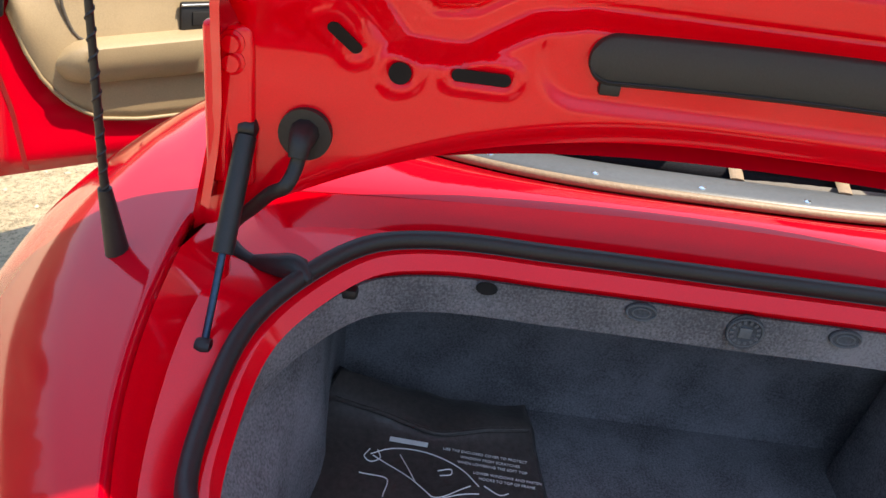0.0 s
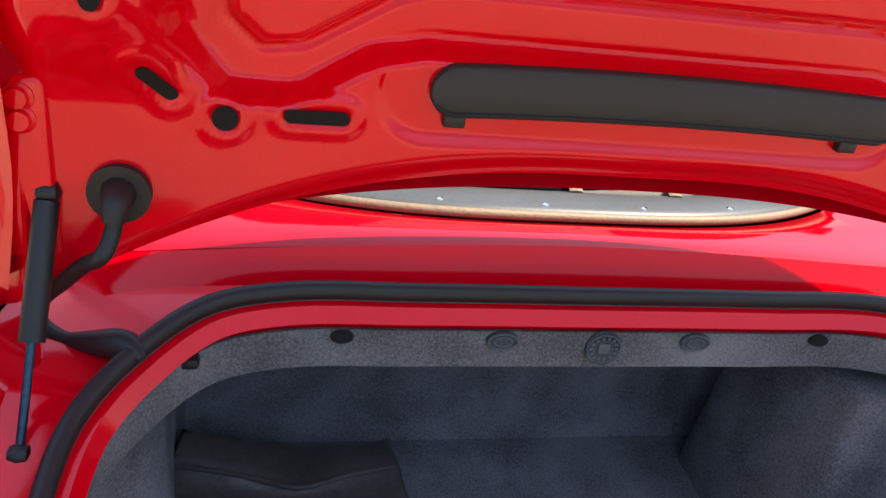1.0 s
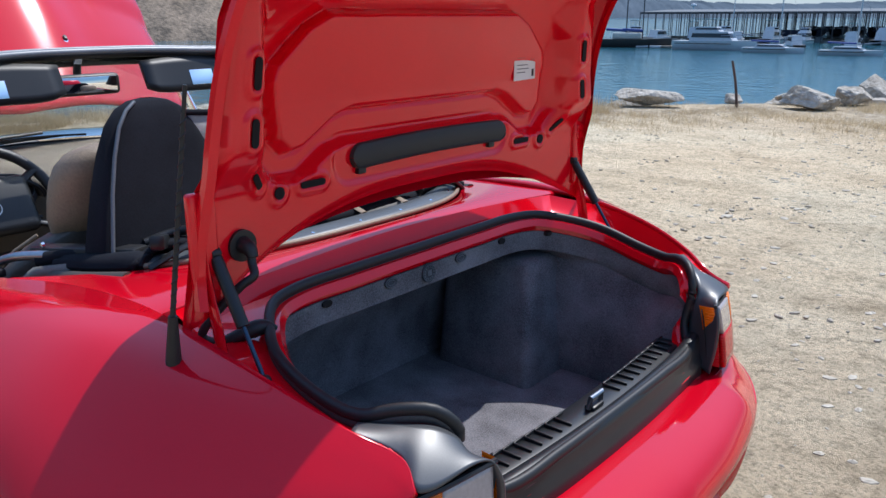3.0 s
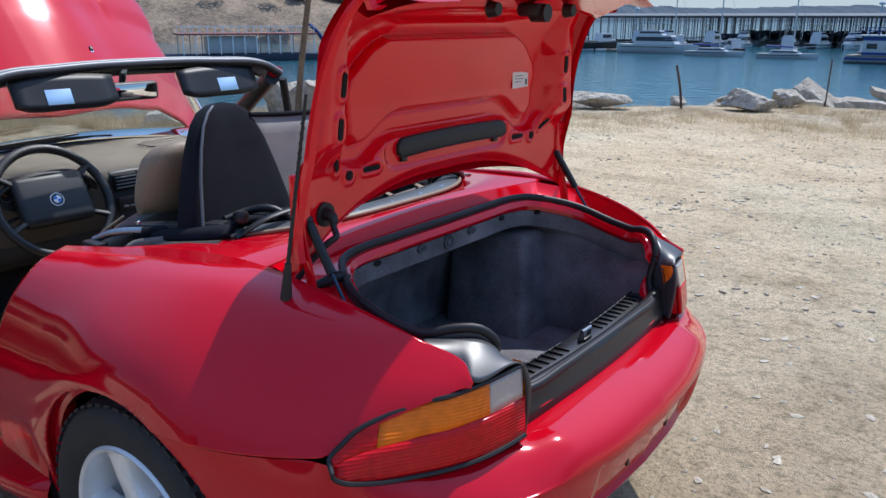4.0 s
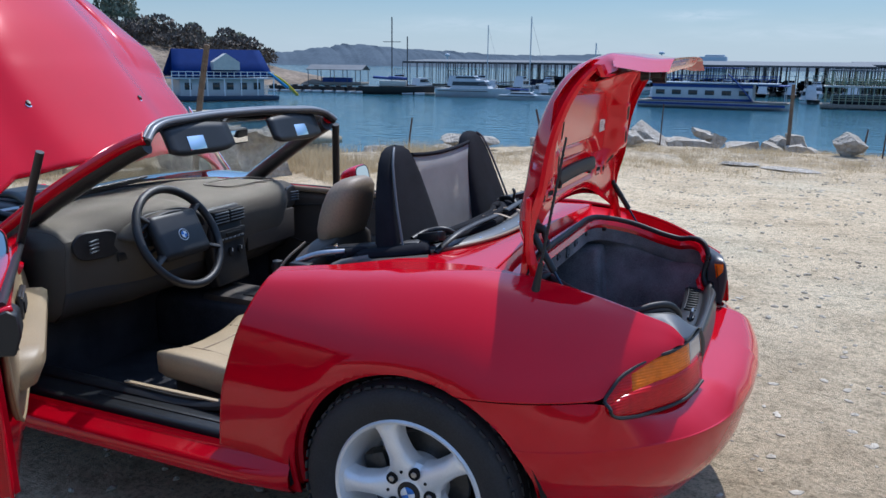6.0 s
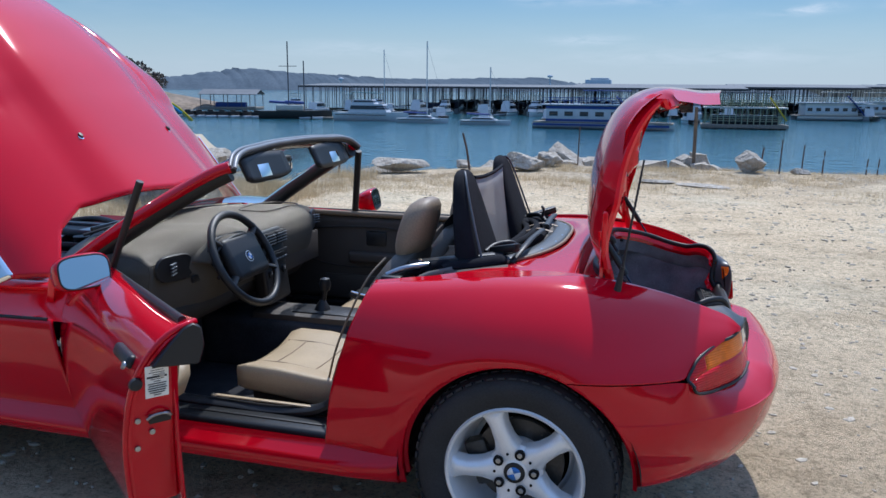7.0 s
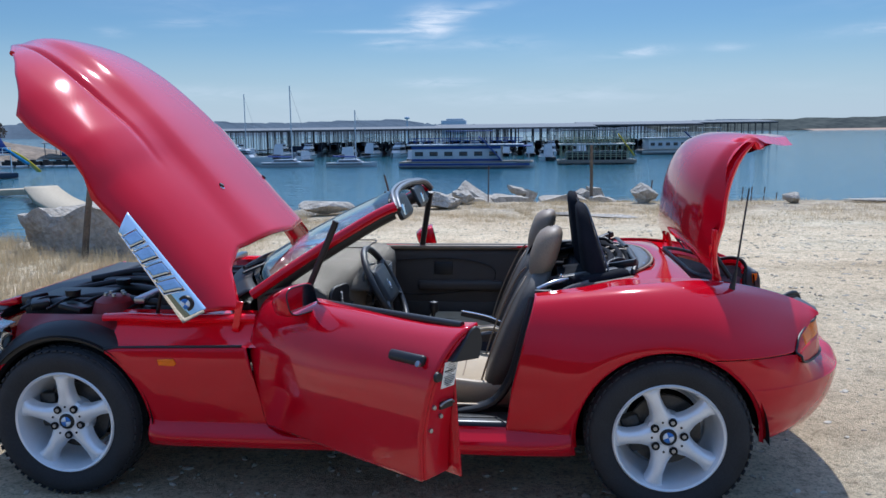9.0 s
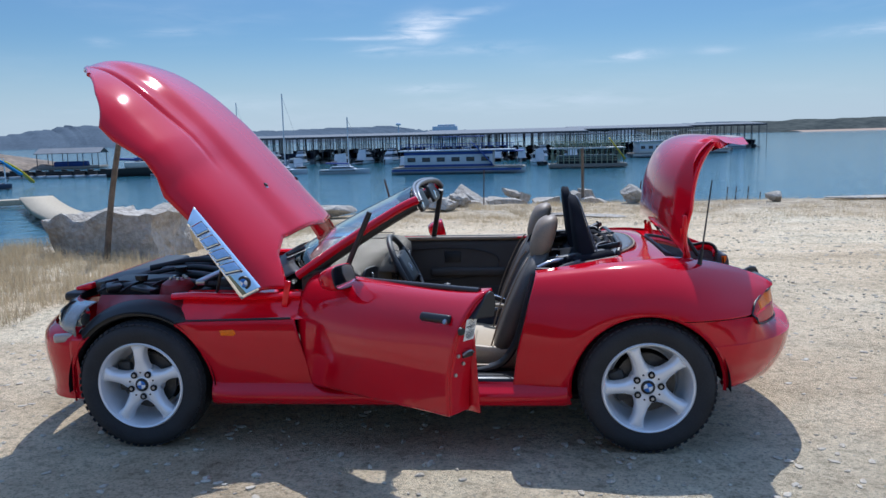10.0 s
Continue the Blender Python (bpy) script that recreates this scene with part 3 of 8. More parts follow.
        rows.append([(x, sgn * 0.772, zt_ - 0.03), (x, sgn * 0.766, zt_ + 0.002), (x, sgn * 0.745, max(0.70, zt_ + 0.010)), (x, sgn * 0.70, 0.735), (x, sgn * 0.64, 0.69)])
    # same paint as the wing; the shade above the wheel is in this darker red
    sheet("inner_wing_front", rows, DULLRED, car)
    # rubber arch apron over the front wheel
    rows = []
    for a in np.linspace(radians(40), radians(158), 36):
        rows.append([(AXLE_F + r * math.cos(a), sgn * y, AXLE_Z + r * math.sin(a)) for r, y in ((0.350, 0.820), (0.360, 0.846), (0.380, 0.848), (0.405, 0.828), (0.425, 0.780), (0.432, 0.70))])
    sheet("arch_apron", rows, RUBBER, car, "black rubber arch apron")
    box("bonnet_hinge", (0.030, 0.008, 0.13), (-1.72, sgn * 0.770, 0.75), RED_IN, car, bevel=0.004, rot=(0, 12, 0))
box("radiator_panel", (0.10, 1.15, 0.05), (-2.93, 0, 0.70), BLACK, car, bevel=0.02)
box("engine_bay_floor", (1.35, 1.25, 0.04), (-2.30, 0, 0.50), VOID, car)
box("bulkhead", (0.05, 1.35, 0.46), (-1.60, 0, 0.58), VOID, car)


# ---- wheels ----
def wheel_parts(parent):
    parent = lathe("wheel", [(0.212, -0.095), (0.232, -0.104), (0.262, -0.112), (0.290, -0.108), (0.306, -0.094), (0.3145, -0.075), (0.316, -0.03), (0.316, 0.03), (0.3145, 0.075), (0.306, 0.094), (0.290, 0.108), (0.262, 0.112), (0.212, 0.095)], TYRE, parent, "five-spoke silver alloy wheel with a worn black tyre", sides=72)
    # tread blocks on the shoulder
    bm = bmesh.new()
    for k in range(56):
        a = 2 * math.pi * k / 56
        for y in (-0.088, 0.088):
            box_bm(0.006, 0.030, 0.021, 0, 1, Matrix.Rotation(a, 4, "Y") @ pose(0.3040, y, 0, 0, 0, 16 if y < 0 else -16), bm)
        for y in (-0.045, 0, 0.045):
            box_bm(0.010, 0.034, 0.024, 0, 1, Matrix.Rotation(a + 0.03, 4, "Y") @ pose(0.3112, y, 0, 0, 0, 10), bm)
    bm_mesh("tread", bm, TYRE, parent, smooth=0)
    lathe("rim", [(0.150, 0.060), (0.190, 0.085), (0.210, 0.095), (0.214, 0.095), (0.212, -0.090), (0.216, -0.098), (0.211, -0.104), (0.203, -0.100), (0.198, -0.085), (0.190, -0.055), (0.186, 0.02), (0.165, 0.055)], ALLOY, parent, sides=72)
    # five spokes
    for k in range(5):
        rows = []
        for r in np.linspace(0.03, 0.200, 18):
            half = float(np.interp(r, (0.03, 0.07, 0.105, 0.15, 0.185, 0.200), (0.048, 0.041, 0.028, 0.025, 0.031, 0.046)))
            face = float(np.interp(r, (0.03, 0.08, 0.14, 0.19, 0.200), (-0.072, -0.080, -0.088, -0.088, -0.080)))
            prof = [(-half * 1.12, face + 0.050), (-half, face + 0.014), (-half * 0.75, face + 0.002), (-half * 0.3, face - 0.003), (half * 0.3, face - 0.003), (half * 0.75, face + 0.002), (half, face + 0.014), (half * 1.12, face + 0.050)]
            m = Matrix.Rotation(2 * math.pi * k / 5, 4, "Y")
            rows.append([m @ Vector((w, y, r)) for w, y in prof])
        sheet("spoke", rows, ALLOY, parent, smooth=50)
    lathe("hub", [(0.0, -0.080), (0.034, -0.080), (0.040, -0.076), (0.075, -0.072), (0.085, -0.06), (0.085, 0.0), (0, 0)], ALLOY, parent, sides=40)
    for k in range(5):
        m = Matrix.Rotation(2 * math.pi * (k + 0.5) / 5, 4, "Y") @ Matrix.Translation((0, 0, 0.060))
        lathe("bolt_hole", [(0, -0.0825), (0.0135, -0.0825), (0.0150, -0.0835), (0.0160, -0.0830), (0.0160, -0.060)], VOID, parent, m=m, sides=18)
        lathe("bolt", [(0, -0.0850), (0.0075, -0.0850), (0.0085, -0.0840), (0.0085, -0.0800)], STEEL, parent, m=m, sides=6)
        lathe("vent_dot", [(0, -0.0828), (0.0045, -0.0828), (0.0045, -0.07)], VOID, parent, m=Matrix.Rotation(2 * math.pi * k / 5, 4, "Y") @ Matrix.Translation((0, 0, 0.062)), sides=10)
    lathe("centre_cap", [(0.0, -0.086), (0.026, -0.085), (0.033, -0.082), (0.034, -0.075)], BLACK, parent, sides=32)
    for k in range(4):
        a = np.linspace(k * math.pi / 2, (k + 1) * math.pi / 2, 8)
        link_mesh("cap_sector", [(0, -0.0875, 0)] + [(0.021 * math.cos(t), -0.0875, 0.021 * math.sin(t)) for t in a], [(0, i, i + 1) for i in range(1, 8)], (BLUEINK, WHITEPAINT)[k % 2], parent, solid=0.001)
    lathe("brake_disc", [(0.05, 0.0), (0.140, 0.0), (0.140, 0.02), (0.05, 0.02)], DISCDARK, parent, sides=48)
    lathe("disc_bell", [(0.0, -0.03), (0.07, -0.03), (0.075, 0.0)], DISCDARK, parent, sides=32)
    box("caliper", (0.075, 0.06, 0.15), (-0.115, 0.01, 0.03), DISCDARK, parent, bevel=0.015)


    return parent


wheel = wheel_parts(car)
wheel.matrix_basis = pose(AXLE_R, -0.772, 0.314, 0, -21, 0)
for x, y, rz, turn in ((AXLE_F, -0.772, 0, -3), (AXLE_R, 0.772, 180, 10), (AXLE_F, 0.772, 180, 40)):
    copy_thing(wheel, pose(x, y, 0.314, 0, 0, rz) @ pose(0, 0, 0, 0, turn, 0))
# ---- boot: gutter, seal, carpeted well ----
SEAL = [(0.166, 0.0, 0.866), (0.166, 0.20, 0.866), (0.169, 0.345, 0.865), (0.190, 0.411, 0.861), (0.252, 0.470, 0.847), (0.318, 0.506, 0.829), (0.43, 0.515, 0.797), (0.498, 0.504, 0.788), (0.545, 0.472, 0.800), (0.584, 0.436, 0.796), (0.606, 0.412, 0.766), (0.600, 0.406, 0.705), (0.600, 0.400, 0.665), (0.615, 0.384, 0.645), (0.640, 0.33, 0.642), (0.648, 0.20, 0.643), (0.650, 0.0, 0.643)]
half = curve3(SEAL, 90)
seal_ring = np.concatenate([half * (1, -1, 1), half[::-1][1:-1]])
centre = np.array((0.42, 0.0, 0.0))


def ring_in(d, dz):
    t = np.roll(seal_ring, -1, 0) - np.roll(seal_ring, 1, 0)
    n_ = np.c_[t[:, 1], -t[:, 0], np.zeros(len(t))]
    n_ /= np.linalg.norm(n_, axis=1)[:, None] + 1e-9
    out = seal_ring + n_ * d
    if np.linalg.norm(out[30] - centre) > np.linalg.norm(seal_ring[30] - centre):
        out = seal_ring - n_ * d
    return out + (0, 0, dz)


tube("boot_seal", ring_in(-0.003, 0.002), 0.0090, RUBBER, car, "black rubber boot seal", closed=True, sides=12, flat=1.15)
tube("boot_seal_lip", ring_in(0.004, -0.012), 0.0075, SEALGREY, car, "faded grey lip of the seal", closed=True, sides=10, flat=1.3)
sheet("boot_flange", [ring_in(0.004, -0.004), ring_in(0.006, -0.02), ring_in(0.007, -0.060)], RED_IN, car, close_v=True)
# carpet well: a lip under the flange, a recess behind it, walls down to the floor
well = []
flo = np.array([(-0.10 if p[0] < 0.20 else float(np.interp(p[0], (0.20, 0.32, 0.60), (-0.10, 0.20, 0.58))) if p[0] < 0.58 else min(p[0], 0.66), np.clip(p[1] * (1.10 if p[0] < 0.20 else float(np.interp(p[0], (0.20, 0.30), (1.10, 0.90)))), -0.52, 0.52), 0.44) for p in seal_ring])
for d, dz, k, q in ((0.009, -0.0385, 0.0, 0.0), (0.013, -0.0385, 0.0, 0.0), (0.0135, -0.060, 0.0, 0.0), (0.011, -0.086, 0.0, 0.0), (0.006, -0.090, 0.0, 0.02), (0.0, -0.090, 0.04, 0.30), (0.0, -0.090, 0.20, 0.80), (0.0, -0.090, 0.60, 0.97), (0.0, -0.090, 0.93, 1.0), (0.0, -0.090, 1.0, 0.97)):
    r0 = ring_in(d, dz)
    p = r0 * (1 - k) + flo * k
    p[:, :2] = r0[:, :2] * (1 - q) + flo[:, :2] * q
    well.append(p)
hub_ = np.tile(np.array([[0.30, 0.0, 0.44]]), (len(seal_ring), 1))
well.append(hub_ * 0.15 + well[-1] * 0.85)
well.append(hub_)
carpet = sheet("boot_carpet", well, CARPET, car, "grey felt carpet lining of the boot", close_v=True, smooth=40)
hump = box_bm(0.30, 0.26, 0.33, 0.022, 3)
for v in hump.verts:
    up_ = (v.co.z + 0.165) / 0.33
    v.co.y += 0.05 * up_ * (v.co.y < 0)
    v.co.x -= 0.04 * up_ * (v.co.x > 0)
    v.co += noise.noise_vector(v.co * 9) * 0.006
bmesh.ops.transform(hump, matrix=pose(0.10, 0.43, 0.585), verts=hump.verts[:])
bm_mesh("carpet_hump", hump, CARPET, carpet, smooth=45)
# clips and badge on the carpet's front edge
def disc(name, r, at, n_dir, material, parent, thick=0.004, label="", sides=28, flat=1.0):
    q = Vector(n_dir).to_track_quat("Z", "Y").to_matrix().to_4x4()
    return plate(name, [(r * math.cos(t), flat * r * math.sin(t)) for t in np.linspace(0, 2 * math.pi, sides, endpoint=False)], thick, Matrix.Translation(at) @ q, material, parent, label)


for y in (-0.278, 0.278):
    disc("carpet_hole", 0.012, (0.1785, y, 0.820), (1, 0, 0.25), VOID, carpet, flat=0.6)
for y in (-0.106, 0.120):
    disc("carpet_clip", 0.018, (0.1785, y, 0.817), (1, 0, 0.1), FELTDARK, carpet, flat=0.62)
    tube("clip_rim", [(0.1835, y + 0.0165 * math.cos(t), 0.817 + 0.0098 * math.sin(t)) for t in np.linspace(0, 6.283, 24, endpoint=False)], 0.0012, GREYTRIM, carpet, closed=True, sides=6, up=(1, 0, 0))
    tube("clip_core", [(0.1835, y + 0.010 * math.cos(t), 0.817 + 0.0055 * math.sin(t)) for t in np.linspace(0, 6.283, 24, endpoint=False)], 0.0010, GREYTRIM, carpet, closed=True, sides=6, up=(1, 0, 0))
disc("carpet_badge", 0.021, (0.1785, 0.011, 0.809), (1, 0, 0.1), FELTDARK, carpet)
tube("badge_rim", [(0.1835, 0.011 + 0.0195 * math.cos(t), 0.809 + 0.0175 * math.sin(t)) for t in np.linspace(0, 6.283, 28, endpoint=False)], 0.0011, GREYTRIM, carpet, closed=True, sides=6, up=(1, 0, 0))
for k in range(14):
    a_ = 2 * math.pi * k / 14
    box("badge_print", (0.002, 0.003, 0.004), (0.1832, 0.011 + 0.0150 * math.cos(a_), 0.809 + 0.0135 * math.sin(a_)), GREYTRIM, carpet, bevel=0, rot=(math.degrees(a_) - 90, 0, 0))
box("badge_centre", (0.003, 0.014, 0.013), (0.1833, 0.011, 0.809), GREYTRIM, carpet, bevel=0.001)
# black clip where the carpet meets the side
for sgn in (-1, 1):
    box("carpet_stud", (0.018, 0.020, 0.012), (0.215, sgn * 0.425, 0.815), RUBBER, carpet, bevel=0.004)

# gutter between the seal and the outer skin
edge, wall = [], []
for p in seal_ring:
    x, y, z = p
    sg = -1 if y < 0 else 1
    ay = abs(y)
    if x < 0.26 and ay < 0.47:
        k = ay / 0.47
        edge.append((0.118 + 0.012 * k, y * 1.22, 0.902 - 0.026 * k ** 2))
    else:
        xe = min(max(x, 0.13), 0.64)
        s0 = side(xe, 0.0)[0]
        if x < 0.60:
            edge.append((xe, sg * s0[0], s0[1]))
        else:
            edge.append((x + 0.012, y * 1.0, min(z - 0.02, 0.60)))
edge = np.array(edge)
mid = ring_in(-0.02, -0.006)
low = ring_in(-0.028, -0.022)
wallp = edge * 0.80 + low * 0.20
wallp[:, 2] = low[:, 2] * 0.75 + edge[:, 2] * 0.25
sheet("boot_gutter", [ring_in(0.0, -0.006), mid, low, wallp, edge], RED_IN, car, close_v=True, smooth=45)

# black sill trim at the tail of the boot: ribbed shelf, rounded rim, drop to the bumper
rows = []
for y in np.linspace(-0.392, 0.392, 40):
    b = 0.020 * (y / 0.39) ** 2
    h = 0.012 * np.clip((abs(y) - 0.34) / 0.05, 0, 1)
    rows.append([(0.553 - b, y, 0.48), (0.556 - b, y, 0.628), (0.564 - b, y, 0.634), (0.612 - b, y, 0.636), (0.619 - b, y, 0.632), (0.623 - b, y, 0.640), (0.632 - b, y, 0.652 + h), (0.644 - b, y, 0.655 + h), (0.655 - b, y, 0.650 + h), (0.660 - b, y, 0.636), (0.661 - b, y, 0.615), (0.668 - b, y, 0.606), (0.669 - b, y, 0.575), (0.660 - b, y, 0.56)])
sill_trim = sheet("boot_sill_trim", rows, GLOSSBLACK, car, "black plastic boot sill trim", smooth=50)
for y in np.linspace(-0.36, 0.36, 25):
    if abs(y) > 0.07:
        b = 0.020 * (y / 0.39) ** 2
        for part_x, sx, sy in ((0.588 - b, 0.038, 0.004), (0.569 - b, 0.004, 0.030)):
            box("sill_rib", (sx, sy, 0.006), (part_x, y + (0.015 if sy > 0.02 else 0), 0.638), BLACK, sill_trim, bevel=0.0015)
box("lid_striker", (0.022, 0.040, 0.010), (0.600, 0, 0.640), DISCDARK, sill_trim, bevel=0.004)
tube("striker_loop", [(0.600, -0.022, 0.64), (0.603, -0.020, 0.662), (0.603, 0.020, 0.662), (0.600, 0.022, 0.64)], 0.005, STEEL, sill_trim)
for sgn in (-1, 1):
    inner = curve3([(0.500, 0.508, 0.782), (0.552, 0.480, 0.786), (0.592, 0.443, 0.780), (0.614, 0.417, 0.754), (0.608, 0.410, 0.715), (0.606, 0.405, 0.665), (0.612, 0.398, 0.600)], 60)
    outer = curve3([(0.522, 0.545, 0.790), (0.590, 0.514, 0.762), (0.634, 0.533, 0.738), (0.664, 0.408, 0.737), (0.676, 0.396, 0.705), (0.677, 0.394, 0.65), (0.668, 0.390, 0.580)], 60)
    rows = [[tuple((i_ * (1 - k) + o_ * k + np.array((0.002, 0.0, 0.004)) * 4 * k * (1 - k) * np.clip((i_[2] - 0.6) / 0.1, 0, 1)) * (1, sgn, 1)) for k in np.linspace(0, 1, 10)] for i_, o_ in zip(inner, outer)]
    sheet("lamp_cover", rows, SATIN, car, "satin black plastic cover behind the tail lamp", solid=0.003, smooth=70)

# tail lamps: a lens of four fields, set a little proud
LAMP_PLAN = np.array([(0.478, 0.752), (0.505, 0.719), (0.546, 0.672), (0.597, 0.603), (0.636, 0.525), (0.664, 0.398)])
for sgn in (-1, 1):
    pl = curve3(np.c_[LAMP_PLAN, np.zeros(6)], 37)
    def lamp_z(k):
        top = float(np.interp(k, (0, 0.05, 0.10, 0.22, 0.40, 0.68, 1), (0.634, 0.662, 0.681, 0.698, 0.712, 0.726, 0.733)))
        bot = float(np.interp(k, (0, 0.04, 0.10, 0.22, 0.45, 0.85, 0.95, 1), (0.612, 0.598, 0.590, 0.585, 0.584, 0.587, 0.589, 0.592)))
        return top, bot
    def lamp_rows(k0, k1, b0, b1, out):
        r = []
        for k in np.linspace(k0, k1, 16):
            i = k * 36
            p = np.array([np.interp(i, np.arange(37), pl[:, c]) for c in (0, 1)])
            t, b = lamp_z(k)
            lift = out + 0.009 * max(0.0, 1 - k / 0.4)
            fit_y = p[1] - side_y(float(p[0]), t) - 0.002 if p[0] < 0.62 else 0.0
            fade_ = float(np.interp(p[0], (0.45, 0.58, 0.62), (1.0, 1.0, 0.0)))
            r.append([(p[0] + lift + 0.011 * (1 - f) - 0.008 * f ** 2, sgn * (p[1] + lift + 0.011 * (1 - f) - (0.008 * (1 - fade_) + max(0.0, fit_y) * fade_) * f ** 2), b + (t - b) * f) for f in np.linspace(b0, b1, 6)])
        return r
    lamp = sheet("tail_lamp", lamp_rows(0.02, 1.0, 0.04, 0.96, -0.016), VOID, car, "tail lamp with red, amber and clear lenses")
    sheet("red_field", lamp_rows(0.0, 1.0, 0.0, 0.55, 0.006), REDLENS, lamp, "red lens", solid=0.01, offset=-1)
    sheet("red_corner", lamp_rows(0.0, 0.185, 0.55, 1.0, 0.006), REDLENS, lamp, "red lens", solid=0.01, offset=-1)
    sheet("amber_field", lamp_rows(0.188, 0.76, 0.555, 0.99, 0.006), AMBER, lamp, "amber lens", solid=0.01, offset=-1)
    sheet("clear_field", lamp_rows(0.763, 0.985, 0.555, 0.99, 0.006), CLEAR, lamp, "clear lens", solid=0.01, offset=-1)
    # the lens end, turned in towards the boot
    k_end = lamp_rows(1.0, 1.0, 0.0, 1.0, 0.005)[0]
    rows = [[(p[0] - d, p[1] - sgn * e_, p[2]) for d, e_ in ((0.0, 0.0), (0.006, 0.004), (0.03, 0.006))] for p in k_end]
    sheet("lens_end_red", rows[:3], REDLENS, lamp)
    sheet("lens_end_amber", rows[2:], AMBER, lamp)
    # one rubber gasket runs round the lens: along its foot, round the outer end and back over the top
    border = [lamp_rows(k, k, 0, 1, 0.007)[0][0] for k in np.linspace(1.0, 0.0, 24)] + lamp_rows(0.0, 0.0, 0.2, 0.8, 0.011)[0][1:5:2] + [lamp_rows(k, k, 0, 1, 0.007)[0][-1] for k in np.linspace(0, 1, 24)]
    tube("lamp_gasket", curve3(border, 110), 0.0048, RUBBER, lamp, sides=6)

# rear deck between cockpit and boot
rows = []
for y in np.linspace(-0.64, 0.64, 65):
    a = abs(y) / 0.64
    xf = 0.040 - 0.36 * a ** 2.8
    xr = 0.118 + 0.012 * min(1, a / 0.9)
    zc = 0.902 - 0.026 * a ** 2
    zf = 0.896 - 0.036 * a ** 2.2
    rows.append([(xf, y, zf - 0.03), (xf + 0.004, y, zf - 0.006), (xf + 0.012, y, zf + 0.001), (xf * 0.6 + xr * 0.4, y, (zf + zc) / 2 + 0.004), (xr - 0.012, y, zc + 0.002), (xr - 0.003, y, zc - 0.003), (xr, y, zc - 0.014)])
sheet("rear_deck", rows, RED, car, smooth=40)

# ---- boot lid, standing open ----
LID_Z = (0.880, 0.95, 1.05, 1.20, 1.33, 1.41, 1.445, 1.46)
LID_HALF = (0.600, 0.585, 0.565, 0.545, 0.530, 0.520, 0.512, 0.505)
lid_c = curve3([(0.150, 0, 0.985), (0.118, 0, 1.03), (0.118, 0, 1.13), (0.145, 0, 1.28), (0.195, 0, 1.385), (0.260, 0, 1.445), (0.335, 0, 1.468), (0.42, 0, 1.465), (0.485, 0, 1.457), (0.552, 0, 1.458)], 44)


def lid_outer(c, v):
    """Outer skin: centre line point c, v from -1 to 1 across."""
    hw = float(np.interp(c[2], LID_Z, LID_HALF)) if c[0] < 0.36 else float(np.interp(c[0], (0.33, 0.45, 0.56, 0.60), (0.515, 0.50, 0.44, 0.40)))
    a = abs(v)
    low_end = float(np.clip((1.10 - c[2]) / 0.12, 0, 1)) if c[0] < 0.2 else 0.0
    sag = (0.085 * a ** 2.3 + 0.035 * max(0.0, a - 0.85) / 0.15) * (1 - 0.45 * low_end) * (1 if c[0] < 0.30 else max(0.25, 1 - (c[0] - 0.30) / 0.10))
    x = c[0] + sag + (0.0 if c[0] < 0.36 else -0.05 * a ** 2 * (c[0] - 0.36) / 0.2)
    z = c[2] - 0.085 * a ** 2.5 * low_end - (0.012 * a ** 2 + 0.03 * max(0.0, a - 0.8) / 0.2 if c[0] > 0.25 else 0.0)
    return (x, v * hw, z)


V = np.linspace(-1, 1, 61)
lid = sheet("boot_lid", [[lid_outer(c, v) for v in V] for c in lid_c], RED, car, smooth=60)


def seg_dist(p, a, b):
    a, b = np.array(a), np.array(b)
    t = np.clip(((p - a) @ (b - a)) / max((b - a) @ (b - a), 1e-12), 0, 1)
    return np.linalg.norm(p - (a + t[..., None] * (b - a)), axis=-1)


def poly_signed(p, poly):
    """Distance to a closed outline, negative inside."""
    d = np.full(p.shape[:-1], 9.0)
    inside = np.zeros(p.shape[:-1], bool)
    for (x0, y0), (x1, y1) in zip(poly, poly[1:] + poly[:1]):
        d = np.minimum(d, seg_dist(p, (x0, y0), (x1, y1)))
        c = ((y0 > p[..., 1]) != (y1 > p[..., 1])) & (p[..., 0] < (x1 - x0) * (p[..., 1] - y0) / (y1 - y0 + 1e-12) + x0)
        inside ^= c
    return np.where(inside, -d, d)


def mirrored(half):
    return half + [(-y, z) for y, z in half[::-1]]


# inner panel: a pressing with a sunk centre, a channel round it, and slots
ny, nz = 241, 121
Y, Zp = np.meshgrid(np.linspace(-1, 1, ny), np.linspace(0, 1, nz), indexing="ij")
bottom = 1.012 - 0.19 * np.clip(np.abs(Y) - 0.10, 0, 1) ** 2.2
Zv = bottom + (1.445 - bottom) * Zp
HW = np.interp(Zv, LID_Z, LID_HALF) - 0.006
Yv = Y * HW
pt = np.stack([Yv, Zv], -1)
panel = mirrored([(0.215, 1.180), (0.255, 1.168), (0.330, 1.122), (0.362, 1.118), (0.386, 1.140), (0.397, 1.235), (0.387, 1.264), (0.320, 1.322), (0.270, 1.345)])
channel = mirrored([(0.225, 1.124), (0.275, 1.112), (0.335, 1.074), (0.392, 1.076), (0.432, 1.125), (0.444, 1.24), (0.436, 1.285), (0.370, 1.358), (0.320, 1.385)])
slots = [((0.392, 1.055), (0.3921, 1.055), 0.0108), ((0.294, 1.060), (0.338, 1.060), 0.0060), ((0.434, 1.073), (0.454, 1.098), 0.0058), ((0.479, 1.154), (0.475, 1.184), 0.0070), ((0.470, 1.240), (0.467, 1.275), 0.0070)]


